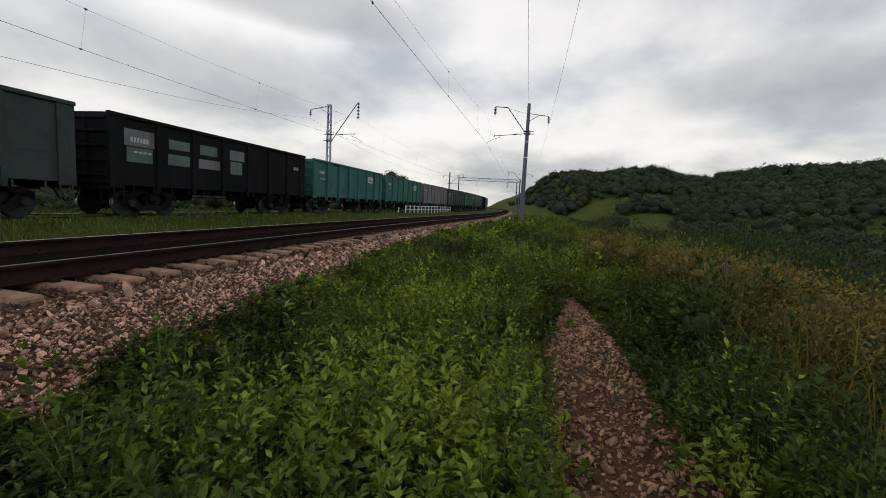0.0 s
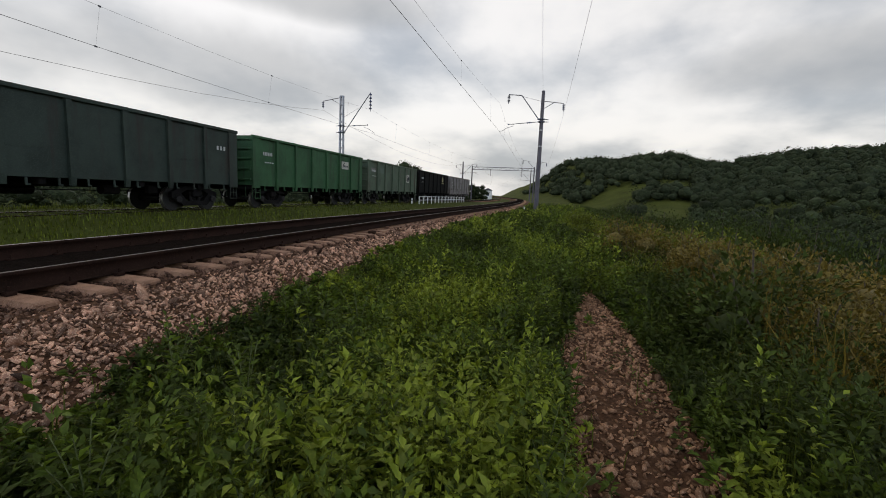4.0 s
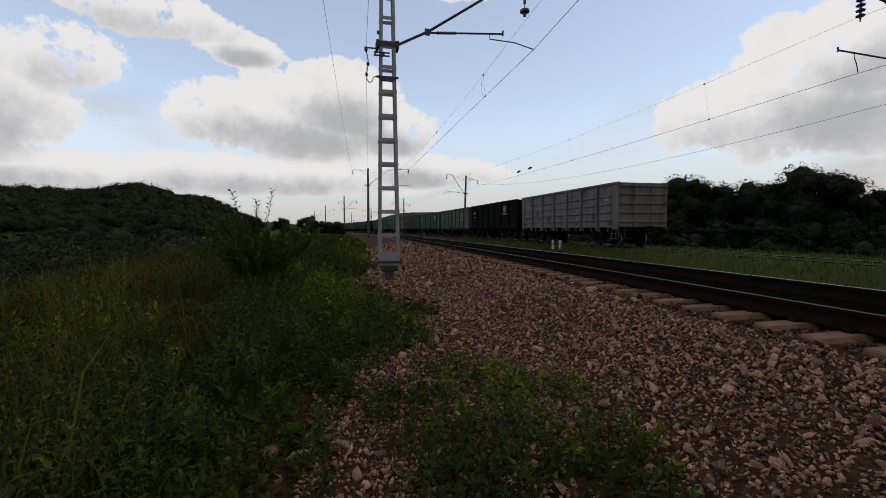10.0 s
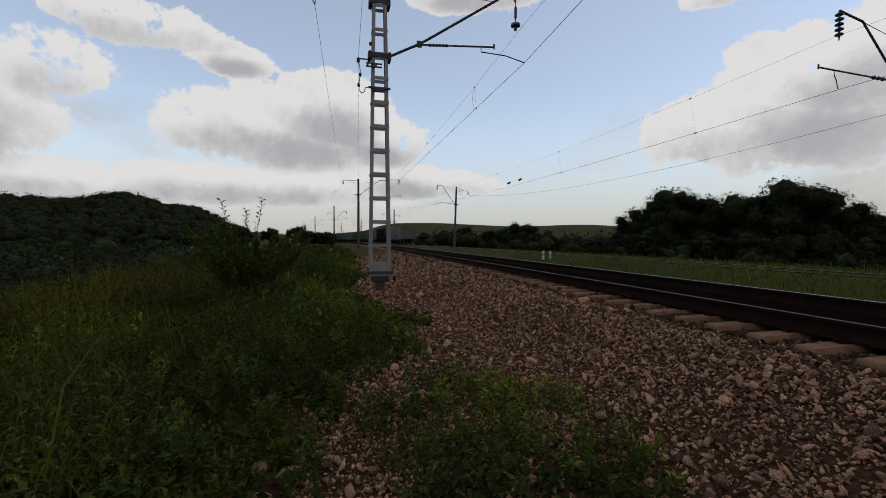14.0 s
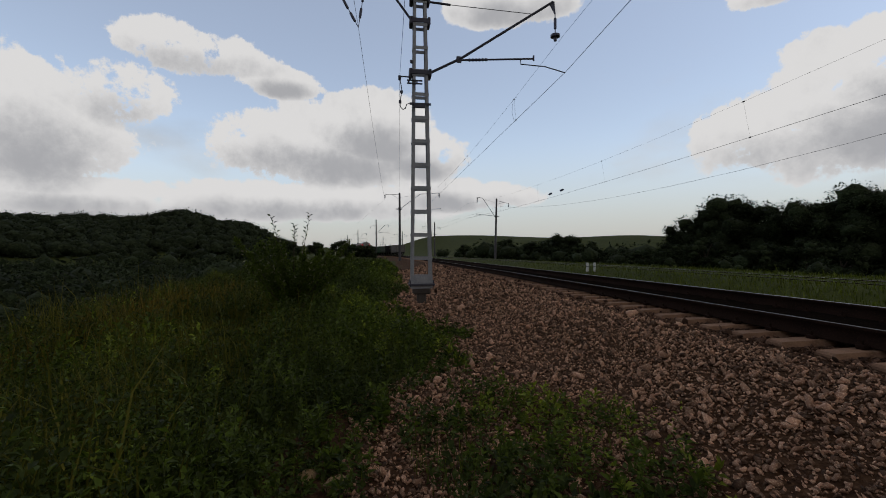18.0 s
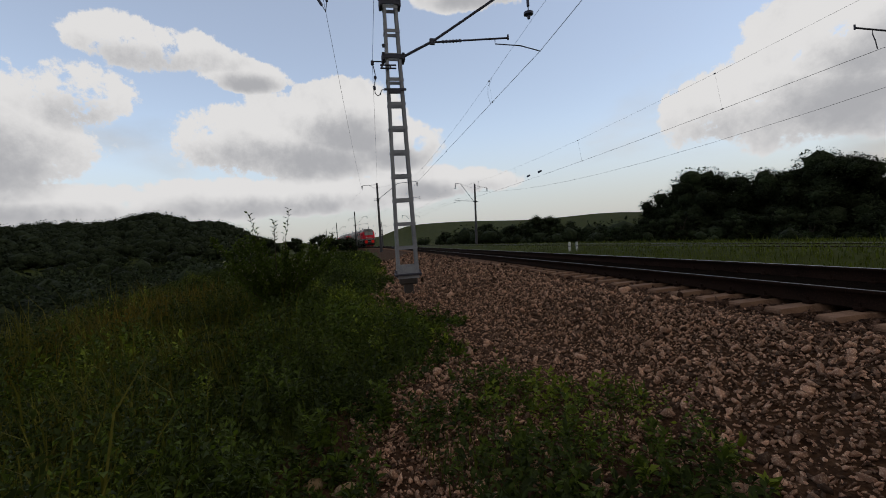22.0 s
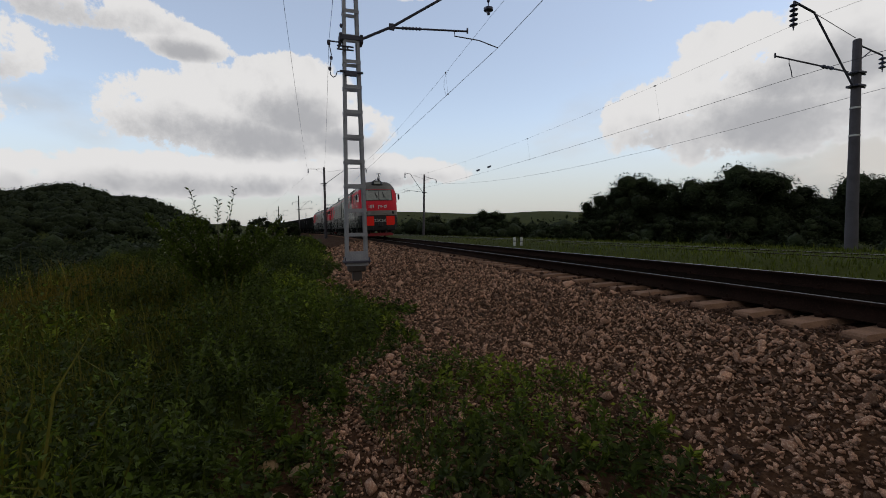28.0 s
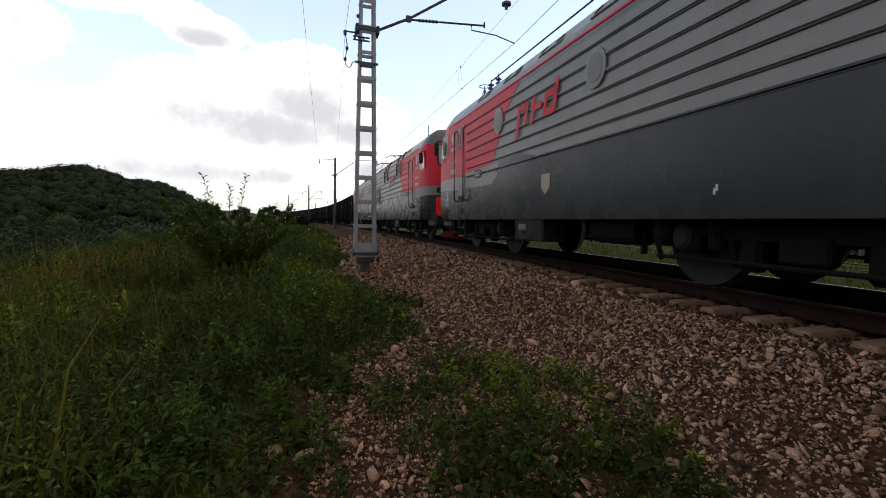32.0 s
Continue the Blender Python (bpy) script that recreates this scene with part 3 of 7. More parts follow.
def build_stones(bed, path):
    rng = np.random.RandomState(5)
    shapes = stone_shapes(rng)
    xs, ys, ss_ = [], [], []
    for x0, x1, dens, size in ((-5, 5, 1750, 0.0205), (-10, -5, 850, 0.0255), (5, 10, 800, 0.027), (-19, -10, 300, 0.038), (10, 22, 260, 0.042), (-36, -19, 70, 0.055), (22, 42, 70, 0.055)):
        n = int((x1 - x0) * 5.0 * dens)
        x = rng.uniform(x0, x1, n)
        y = rng.uniform(-0.2, 6.6, n) if x0 > -20 else rng.uniform(1, 6.6, n)
        keep = (y > EDGE(x) - 0.12 * rng.rand(n) - 0.6 * ss(1.5, -0.5, x)) & (np.abs(Y1(x) - y) < 6) & (y < Y1(x))
        d = Y1(x) - y
        keep &= d > 0.92
        xs.append(x[keep])
        ys.append(y[keep])
        ss_.append(size * np.exp(rng.normal(-0.05, 0.42, keep.sum())))
    xs, ys, sz = map(np.concatenate, (xs, ys, ss_))
    d = Y1(xs) - ys
    bare = (np.abs(d) < 1.40) & (np.abs(((xs - 0.1) / SLEEPER_STEP + 0.5) % 1 - 0.5) * SLEEPER_STEP < 0.125)
    xs, ys, sz = xs[~bare], ys[~bare], sz[~bare]
    zs = top_z(xs, ys) + sz * rng.uniform(0.0, 0.7, len(xs))
    near = np.argsort((xs + 1.5) ** 2 + (ys - 2.6) ** 2)[:300]
    rest = np.ones(len(xs), bool)
    rest[near] = False
    dusty = rest & (Y1(xs) - ys < 1.5 + 0.1 * rng.normal(size=len(xs)))
    rest &= ~dusty
    ob = link_mesh("dusty_stones", stones_mesh("dusty_stones", xs[dusty], ys[dusty], zs[dusty], sz[dusty], rng, shapes), M_DUSTSTONE, bed)
    tagged(ob, "crushed stones between the sleeper ends, brown with brake dust", kind="stuff")
    ob = link_mesh("loose_stones", stones_mesh("loose_stones", xs[rest], ys[rest], zs[rest], sz[rest], rng, shapes), M_STONE, bed)
    tagged(ob, "loose angular crushed stones of buff and reddish grey", kind="stuff")
    pieces = []
    for sv, sf in shapes:
        me = mesh_np("stone", sv, sf)
        me.materials.append(M_STONE1)
        pieces.append(me)
    for i in near:
        o = link_mesh("stone", pieces[rng.randint(len(pieces))], None, bed)
        o.matrix_basis = pose(xs[i], ys[i], zs[i], *rng.normal(0, 22, 2), rng.uniform(0, 360)) @ Matrix.Diagonal((sz[i], sz[i], sz[i], 1))
    n = 3600
    x = rng.uniform(1.3, 7.9, n)
    y = path_mid(x) + rng.uniform(-1.05, 1.05, n) * path_half(x)
    s = 0.024 * np.exp(rng.normal(0, 0.42, n))
    ob = link_mesh("path_stones", stones_mesh("path_stones", x, y, ground_z(x, y) + 0.035, s, rng, shapes), M_PATHSTONE, path)
    tagged(ob, "loose reddish gravel stones on the path", kind="stuff")


M_DARKFILL = material("near_black_ballast", (0.010, 0.0075, 0.0065), (0.006, 0.005, 0.004), (0.022, 0.016, 0.013), 8, 40, 0.95, bump=0.9, dist=0.03, spec=0.0)
M_DUSTSTONE = material("brake_dusted_stone", (0.105, 0.056, 0.038), (0.05, 0.028, 0.02), (0.17, 0.105, 0.07), 9, 90, 0.95, bump=0.4, dist=0.004, per_island=0.7, spec=0.05)
M_STONE1 = material("single_crushed_stone", (0.335, 0.180, 0.118), (0.150, 0.080, 0.054), (0.60, 0.43, 0.30), 3, 9, 0.92, bump=0.3, dist=0.05, per_object=0.7, spec=0.15)
RAIL_PROFILE = [(-0.075, -0.18), (0.075, -0.18), (0.075, -0.168), (0.012, -0.15), (0.010, -0.045), (0.037, -0.036), (0.037, -0.008), (0.026, 0.0), (0.004, 0.0015), (-0.028, -0.001), (-0.037, -0.008), (-0.037, -0.036), (-0.010, -0.045), (-0.012, -0.15), (-0.075, -0.168)]


def sweep(name, curve, dy, z, profile, mats, parent, top_slot, label=""):
    xs = line_x()
    verts = [(x, float(curve(x)) + dy + py, z + pz) for x in xs for py, pz in profile]
    k = len(profile)
    faces, slots = [], []
    for i in range(len(xs) - 1):
        for j in range(k):
            faces.append((i * k + j, (i + 1) * k + j, (i + 1) * k + (j + 1) % k, i * k + (j + 1) % k))
            slots.append(1 if j in top_slot else 0)
    me = mesh_np(name, verts, faces)
    for m in mats:
        me.materials.append(m)
    me.polygons.foreach_set("material_index", slots)
    ob = link_mesh(name, me, None, parent, label)
    bm = bmesh.new()
    bm.from_mesh(me)
    bmesh.ops.recalc_face_normals(bm, faces=bm.faces)
    bm.to_mesh(me)
    bm.free()
    return ob


def sleeper_mesh():
    bm = BM()
    # concrete sleeper: wide foot, narrower dished top
    prof = [(-0.13, -0.2), (0.13, -0.2), (0.12, -0.06), (0.09, 0.0), (-0.09, 0.0), (-0.12, -0.06)]
    ends = [(-1.36, -0.02), (-1.34, 0.0), (-0.55, 0.0), (-0.4, -0.035), (0.4, -0.035), (0.55, 0.0), (1.34, 0.0), (1.36, -0.02)]
    rows = [[bm.verts.new((px, y, min(pz, 0) + (dz if pz > -0.1 else 0))) for px, pz in prof] for y, dz in ends]
    for a, b in zip(rows, rows[1:]):
        for k in range(6):
            bm.faces.new((a[k], a[(k + 1) % 6], b[(k + 1) % 6], b[k]))
    bm.faces.new(rows[0][::-1])
    bm.faces.new(rows[-1])
    bmesh.ops.recalc_face_normals(bm, faces=bm.faces)
    me = bpy.data.meshes.new("sleeper")
    bm.to_mesh(me)
    bm.free()
    return me


def build_track(curve, z, label, x_parts, fixings, cant=0.0):
    t = empty("railway_track", None, label, "railway track", kind="structure")
    for dy in (-0.795, 0.795):
        sweep("rail", curve, dy, z + (cant if dy > 0 else 0), RAIL_PROFILE, (M_RAIL, M_RAILTOP if dy > 0 else M_RAILDULL), t, (8,), "rusty steel rail with a polished head")
    me = sleeper_mesh()
    me.materials.append(M_SLEEPER)
    clip = BM()
    for dy in (-0.795, 0.795):
        for s in (-1, 1):
            box(clip, (0, dy + s * 0.115, 0.02), (0.09, 0.075, 0.045), 0.01)
            tube(clip, [(0, dy + s * 0.12, 0.03), (0, dy + s * 0.12, 0.085)], 0.014, 6)
    cm = bpy.data.meshes.new("rail_fastening")
    clip.to_mesh(cm)
    clip.free()
    cm.materials.append(M_RAIL)
    far_v, far_f = [], []
    sv = np.array([v.co for v in me.vertices])
    sf = [tuple(p.vertices) for p in me.polygons if len(p.vertices) == 4]
    for k in range(-285, 285):
        x = 0.1 + SLEEPER_STEP * k
        y = float(curve(x))
        a = math.atan2(float(curve(x + 0.5)) - y, 0.5)
        if x_parts[0] < x < x_parts[1]:
            o = link_mesh("sleeper", me, None, t)
            o.matrix_basis = pose(x + random.uniform(-0.015, 0.015), y + random.uniform(-0.02, 0.02), z + cant / 2 - 0.19 + random.uniform(-0.006, 0.004), math.degrees(cant / 1.59), 0, math.degrees(a) + random.uniform(-0.8, 0.8))
            if fixings and abs(x) < 9:
                f = link_mesh("rail_fastening", cm, None, t)
                f.matrix_basis = pose(x, y, z + cant / 2 - 0.19, math.degrees(cant / 1.59), 0, math.degrees(a))
        else:
            b = len(far_v)
            c, s = math.cos(a), math.sin(a)
            far_v += [(x + p[0] * c - p[1] * s, y + p[0] * s + p[1] * c, z - 0.19 + p[2]) for p in sv]
            far_f += [tuple(b + i for i in f) for f in sf]
    ob = link_mesh("far_sleepers", mesh_np("far_sleepers", far_v, far_f), M_SLEEPER, t)
    tagged(ob, kind="stuff")
    return t


build_ground()
BED, PATHWAY = build_bed()
build_track(Y1, RAIL_Z, "near railway track on pale concrete sleepers in crushed stone", (-40, 48), True, CANT)
build_track(Y2, Z2, "far railway track half sunk in grass", (-20, 25), False)


# ---- overhead line ----
def insulator(bm, top, length=0.5, discs=4, r=0.13, axis=(0, 0, -1)):
    a = Vector(axis).normalized()
    m = Matrix.Translation(top) @ a.to_track_quat("Z", "Y").to_matrix().to_4x4()
    lathe(bm, [(0.02, 0), (0.02, 0.06)], 8, m)
    step = (length - 0.1) / discs
    for k in range(discs):
        h = 0.06 + k * step
        lathe(bm, [(0.035, h), (r, h + step * 0.35), (r * 0.9, h + step * 0.55), (0.035, h + step * 0.62), (0.03, h + step)], 10, m)
    lathe(bm, [(0.02, length - 0.05), (0.02, length + 0.05)], 8, m)


def arms(mast, foot, knee, tip, hang, reg, reg_end, steady, feeder=None, feed_foot=None, bell=False):
    """Cantilever, registration arm, steady arm and feeder bracket. Points are (y, z) on the mast; +y points at the track."""
    def p(q):
        return Vector((0, q[0], q[1]))
    bm = BM()
    tube(bm, [p(foot), p(knee), p(tip)], 0.04, 6)
    part("cantilever_arm", bm, M_DARKSTEEL, mast, "slanting dark steel cantilever arm")
    bm = BM()
    if bell:
        tube(bm, [p((0.15, 8.52)), p((0.95, 8.48))], 0.032, 6)
        tube(bm, [p((0.95, 8.48)), p(knee).lerp(p(tip), 0.78)], 0.011, 5)
    else:
        tube(bm, [p(knee) + (p(tip) - p(knee)) * 0.3, (0, 0.1, foot[1] + 0.75 * (knee[1] - foot[1]))], 0.012, 5)
    part("stay_rod", bm, M_DARKSTEEL, mast)
    bm = BM()
    if bell:
        m = Matrix.Translation(p(tip)) @ pose(0, 0, 0, 180)
        vs = [bm.verts.new(p(tip) + Vector((sx, y, z))) for sx in (-0.012, 0.012) for y, z in ((-0.12, -0.06), (0.05, 0.04), (0.09, -0.36), (0.06, -0.38))]
        bm.faces.new(vs[3::-1])
        bm.faces.new(vs[4:])
        for k in range(4):
            bm.faces.new((vs[k], vs[(k + 1) % 4], vs[4 + (k + 1) % 4], vs[4 + k]))
        m = Matrix.Translation((0, 0.075, 0)) @ m
        lathe(bm, [(0.016, 0.34), (0.016, 0.5), (0.045, 0.52), (0.045, 0.84), (0.016, 0.87), (0.016, 0.99), (0.06, 1.0), (0.15, 1.04), (0.15, 1.11), (0.06, 1.15), (0.045, 1.24), (0.0, 1.25)], 12, m)
    else:
        insulator(bm, p(tip), max(0.5, tip[1] - hang), 5, 0.13)
    part("suspension_insulator", bm, M_INSUL, mast, "string of dark glazed insulator discs")
    bm = BM()
    a, e = p(reg), p(reg_end)
    if bell:
        box(bm, a + Vector((0, 0.0, 0.02)), (0.06, 0.16, 0.2), 0.02)
    tube(bm, [a, a.lerp(e, 0.2)], 0.03, 6)
    tube(bm, [a.lerp(e, 0.4), e], 0.028, 6)
    tube(bm, [e + Vector((0, 0, -0.06)), e + Vector((0, 0, 0.1))], 0.03, 5)
    part("registration_arm", bm, M_DARKSTEEL, mast, "dark registration arm")
    bm = BM()
    insulator(bm, a.lerp(e, 0.1 if bell else 0.2), (e - a).length * (0.3 if bell else 0.2), 6 if bell else 3, 0.052 if bell else 0.07, e - a)
    part("arm_insulator", bm, M_INSUL, mast)
    bm = BM()
    q = p(steady)
    s0 = e.lerp(a, 0.18) + Vector((0, 0, -0.16))
    tube(bm, [e.lerp(a, 0.18), s0, s0.lerp(q, 0.55) + Vector((0, 0, 0.07)), q], 0.017, 6)
    part("steady_arm", bm, M_DARKSTEEL, mast, "curved thin steady arm")
    for h in ((foot[1], 7.85, 8.52) if bell else (foot[1], reg[1])):
        bm = BM()
        if bell:
            w = 0.64 - 0.31 * h / 10.6
            box(bm, (0.17, 0, h), (0.03, w + 0.2, 0.13), 0.008)
            for y in (-w / 2 - 0.06, w / 2 + 0.06):
                box(bm, (0, y, h), (0.36, 0.09, 0.22), 0.015)
                tube(bm, [(0.17, y, h + 0.06), (0.23, y, h + 0.06)], 0.02, 6)
        else:
            box(bm, (0, 0, h), (0.40, 0.52, 0.08), 0.01)
            tube(bm, [(0, -0.55, h), (0, 0.35, h)], 0.03, 5)
        part("arm_clamp", bm, M_DARKSTEEL, mast)
    if feeder:
        f = p(feeder)
        bm = BM()
        if bell:
            tube(bm, [p(feed_foot), p((-1.45, 9.5)), p((-2.45, 9.62))], 0.035, 6)
        else:
            tube(bm, [p(feed_foot), f], 0.03, 6)
            tube(bm, [p(feed_foot) + Vector((0, 0, -0.7)), p(feed_foot).lerp(f, 0.55)], 0.02, 6)
        part("feeder_bracket", bm, M_DARKSTEEL, mast)
        for q, top in ((((-2.3, 8.45), (-2.38, 9.6)), ((-1.64, 8.75), (-1.5, 9.5))) if bell else ()):
            bm = BM()
            d = f - p(q)
            tube(bm, [p(top), p(q), f], 0.012, 5)
            for c in (0.08, 0.5):
                m = Matrix.Translation(p(q) + d * c) @ d.to_track_quat("Z", "Y").to_matrix().to_4x4()
                lathe(bm, [(0.012, 0), (0.038, 0.02), (0.042, 0.15), (0.038, 0.3), (0.012, 0.32)], 8, m)
            part("feeder_insulator", bm, M_INSUL, mast, "slender rod insulator of a hanging pair")
        if not bell:
            bm = BM()
            insulator(bm, f, 0.6, 3, 0.12)
            part("feeder_insulator", bm, M_INSUL, mast)


def earth_gear(mast):
    """Side bracket, switch lever and lead that carry the earth wire past the lattice mast."""
    bm = BM()
    tube(bm, [(0.1, -0.2, 6.16), (0.1, -0.62, 6.16), (0.1, -0.62, 6.04)], 0.022, 6)
    box(bm, (0.1, -0.62, 6.12), (0.07, 0.09, 0.13), 0.015)
    part("side_bracket", bm, M_DARKSTEEL, mast)
    bm = BM()
    box(bm, (0.2, -0.18, 6.02), (0.05, 0.46, 0.035), 0.006)
    box(bm, (0.2, -0.18, 5.93), (0.05, 0.46, 0.035), 0.006)
    for y in (-0.36, -0.12):
        box(bm, (0.2, y, 5.975), (0.03, 0.05, 0.09))
    part("clamp_plate", bm, M_DARKSTEEL, mast)
    bm = BM()
    box(bm, (0.2, -0.02, 5.33), (0.06, 0.64, 0.06), 0.01)
    box(bm, (0.2, -0.04, 5.26), (0.07, 0.34, 0.10), 0.01)
    part("lever", bm, M_DARKSTEEL, mast, "small dark lever clamped on the mast")
    bm = BM()
    tube(bm, [(0.2, -0.32, 5.33), (0.19, -0.42, 5.31), (0.18, -0.46, 5.19), (0.17, -0.53, 5.15), (0.15, -0.6, 5.23), (0.12, -0.61, 5.4), (0.1, -0.57, 5.65), (0.1, -0.56, 5.8), (0.1, -0.61, 6.08)], 0.014, 6)
    part("hooked_lead", bm, M_WIRE, mast)
    for y, z in ((-0.61, 5.4), (-0.565, 5.7), (-0.27, 6.62)):
        bm = BM()
        lathe(bm, [(0, -0.05), (0.035, -0.045), (0.045, 0), (0.035, 0.045), (0, 0.05)], 8, Matrix.Translation((0.1, y, z)))
        part("clip", bm, M_DARKSTEEL, mast)


USUAL = dict(foot=(0.2, 6.4), knee=(2.2, 8.5), tip=(3.1, 8.6), hang=7.9, reg=(0.2, 6.5), reg_end=(3.2, 6.75), steady=(3.6, 6.2), feeder=(-1.5, 8.2), feed_foot=(0, 8.5))


def concrete_mast(m, height, label, **gear):
    mast = empty("catenary_mast", m, label, "catenary mast", "overhead line masts")
    bm = BM()
    lathe(bm, [(0.21, -1.0), (0.21, 0.0), (0.135, height), (0.10, height + 0.03)], 14)
    part("post", bm, M_CONCRETE, mast, "tapered grey concrete post", True)
    for h in (0.55 * height, 0.68 * height):
        bm = BM()
        r = 0.21 - 0.075 * h / height
        lathe(bm, [(r + 0.004, h), (r + 0.012, h + 0.01), (r + 0.012, h + 0.06), (r + 0.004, h + 0.07)], 14)
        part("band", bm, M_WHITE, mast)
    arms(mast, **(gear or USUAL))
    return mast


def lattice_mast(m, height, w0, w1, label, panels, **gear):
    mast = empty("lattice_mast", m, label, "catenary mast", "overhead line masts")
    d = 0.34
    for sx in (-1, 1):
        for sy in (-1, 1):
            bm = BM()
            a, b = Vector((sx * d / 2, sy * w0 / 2, 0)), Vector((sx * d * 0.4, sy * w1 / 2, height))
            for wx, wy in ((0.085, 0.014), (0.014, 0.085)):
                vs = []
                for p in (a, b):
                    for ux, uy in ((0, 0), (-sx * wx, 0), (-sx * wx, -sy * wy), (0, -sy * wy)):
                        vs.append(bm.verts.new(p + Vector((ux, uy, 0))))
                for k in range(4):
                    bm.faces.new((vs[k], vs[(k + 1) % 4], vs[4 + (k + 1) % 4], vs[4 + k]))
                bm.faces.new(vs[:4])
                bm.faces.new(vs[4:])
            bmesh.ops.recalc_face_normals(bm, faces=bm.faces)
            part("corner_angle", bm, M_GALV, mast)
    for k in range(panels + 1):
        z = 0.05 + (height - 0.12) * k / panels
        w = w0 + (w1 - w0) * z / height
        dd = d * (1 - 0.2 * z / height)
        for s in (-1, 1):
            bm = BM()
            box(bm, (s * (dd / 2 + 0.006), 0, z), (0.012, w, 0.10 if k else 0.4))
            part("batten", bm, M_GALV, mast)
            bm = BM()
            box(bm, (0, s * (w / 2 + 0.006), z), (dd, 0.012, 0.08))
            part("batten", bm, M_GALV, mast)
    bm = BM()
    box(bm, (0, 0, -0.03), (d + 0.2, w0 + 0.12, 0.06), 0.01)
    for sx in (-1, 1):
        for sy in (-1, 1):
            tube(bm, [(sx * (d / 2 + 0.05), sy * (w0 / 2 + 0.02), -0.1), (sx * (d / 2 + 0.05), sy * (w0 / 2 + 0.02), 0.1)], 0.02, 6)
    part("base_plate", bm, M_DARKSTEEL, mast, "dark bolted base plate")
    bm = BM()
    box(bm, (0, 0, -0.2), (d + 0.02, w0 - 0.12, 0.26), 0.04)
    box(bm, (0, 0, -0.8), (0.28, 0.26, 1.1), 0.03)
    part("footing", bm, M_FOOTING, mast, "weathered concrete footing")
    arms(mast, **gear)
    return mast


def place(az, r, z, face):
    """A pose at azimuth and range from the standing point, with +y turned to the heading face."""
    return pose(-r * math.sin(radians(az)), r * math.cos(radians(az)), z, 0, 0, face)


# near row, camera side of the near track
earth_gear(lattice_mast(pose(-12.8, 1.42, -0.19, 0, 0, 0), 10.6, 0.64, 0.33, "tall galvanised lattice mast on a concrete footing", 15, foot=(0.2, 6.3), knee=(1.25, 6.85), tip=(4.25, 8.85), hang=7.7, reg=(1.2, 6.8), reg_end=(3.6, 7.0), steady=(4.65, 6.62), feeder=(-1.82, 7.58), feed_foot=(-0.2, 7.85), bell=True))
concrete_mast(pose(37.5, -0.75, -0.55, 0, 0, 1) @ pose(0, 0, 0, 0, 2.0, 0), 10.1, "leaning grey concrete mast with wire arms", foot=(0.25, 7.8), knee=(1.75, 9.75), tip=(2.8, 9.8), hang=9.1, reg=(0.25, 7.6), reg_end=(2.75, 7.35), steady=(3.35, 6.75), feeder=(-1.7, 9.1), feed_foot=(0, 9.3))
concrete_mast(pose(-62, 3.6, -0.6, 0, 0, 0), 9.9, "grey concrete mast with a long wire arm", foot=(0.2, 7.7), knee=(3.0, 9.8), tip=(5.8, 10.0), hang=9.3, reg=(3.5, 7.5), reg_end=(6.0, 7.7), steady=(6.2, 7.4), feeder=(-2.1, 9.65), feed_foot=(0, 9.7))
for x in (-112, -162, -212, -262, 88, 140):
    concrete_mast(pose(x, float(Y1(x)) - 3.3, -0.7, 0, 0, 0), 9.9, "distant grey concrete mast beside the track")
# far row, beyond the far track
concrete_mast(pose(-10.9, 20.4, -0.5, 0, 0, 180), 8.15, "dark concrete mast beyond the far track", foot=(0.2, 6.4), knee=(2.5, 8.82), tip=(3.6, 9.05), hang=8.1, reg=(0.5, 6.9), reg_end=(4.5, 7.05), steady=(3.6, 6.4), feeder=(-1.6, 7.75), feed_foot=(0, 8.0))
concrete_mast(pose(-69.2, 19.85, -1.0, 0, 0, 180) @ pose(0, 0, 0, 1.8, 0, 0), 10.6, "slightly leaning concrete mast beyond the far track", foot=(0.2, 7.6), knee=(2.4, 10.6), tip=(3.3, 10.7), hang=9.8, reg=(0.3, 7.7), reg_end=(3.4, 7.9), steady=(3.9, 7.4), feeder=(-2.1, 9.9), feed_foot=(0, 10.3))
lattice_mast(pose(38.3, 17.25, -0.8, 0, 0, 180), 10.1, 0.5, 0.34, "thin galvanised lattice mast beyond the far track", 13, foot=(0.25, 6.8), knee=(1.5, 8.6), tip=(2.76, 10.36), hang=8.75, reg=(0.65, 7.4), reg_end=(2.5, 7.5), steady=(3.2, 6.8), feeder=(-1.86, 9.6), feed_foot=(0, 9.95))
concrete_mast(place(-81.5, 98, -1.0, 178), 9.0, "distant concrete mast beyond the far track")
for x in (-112, -162, -212):
    concrete_mast(pose(x, float(Y2(x)) + 3.3, -1.0, 0, 0, 180), 9.6, "distant concrete mast beyond the far track")


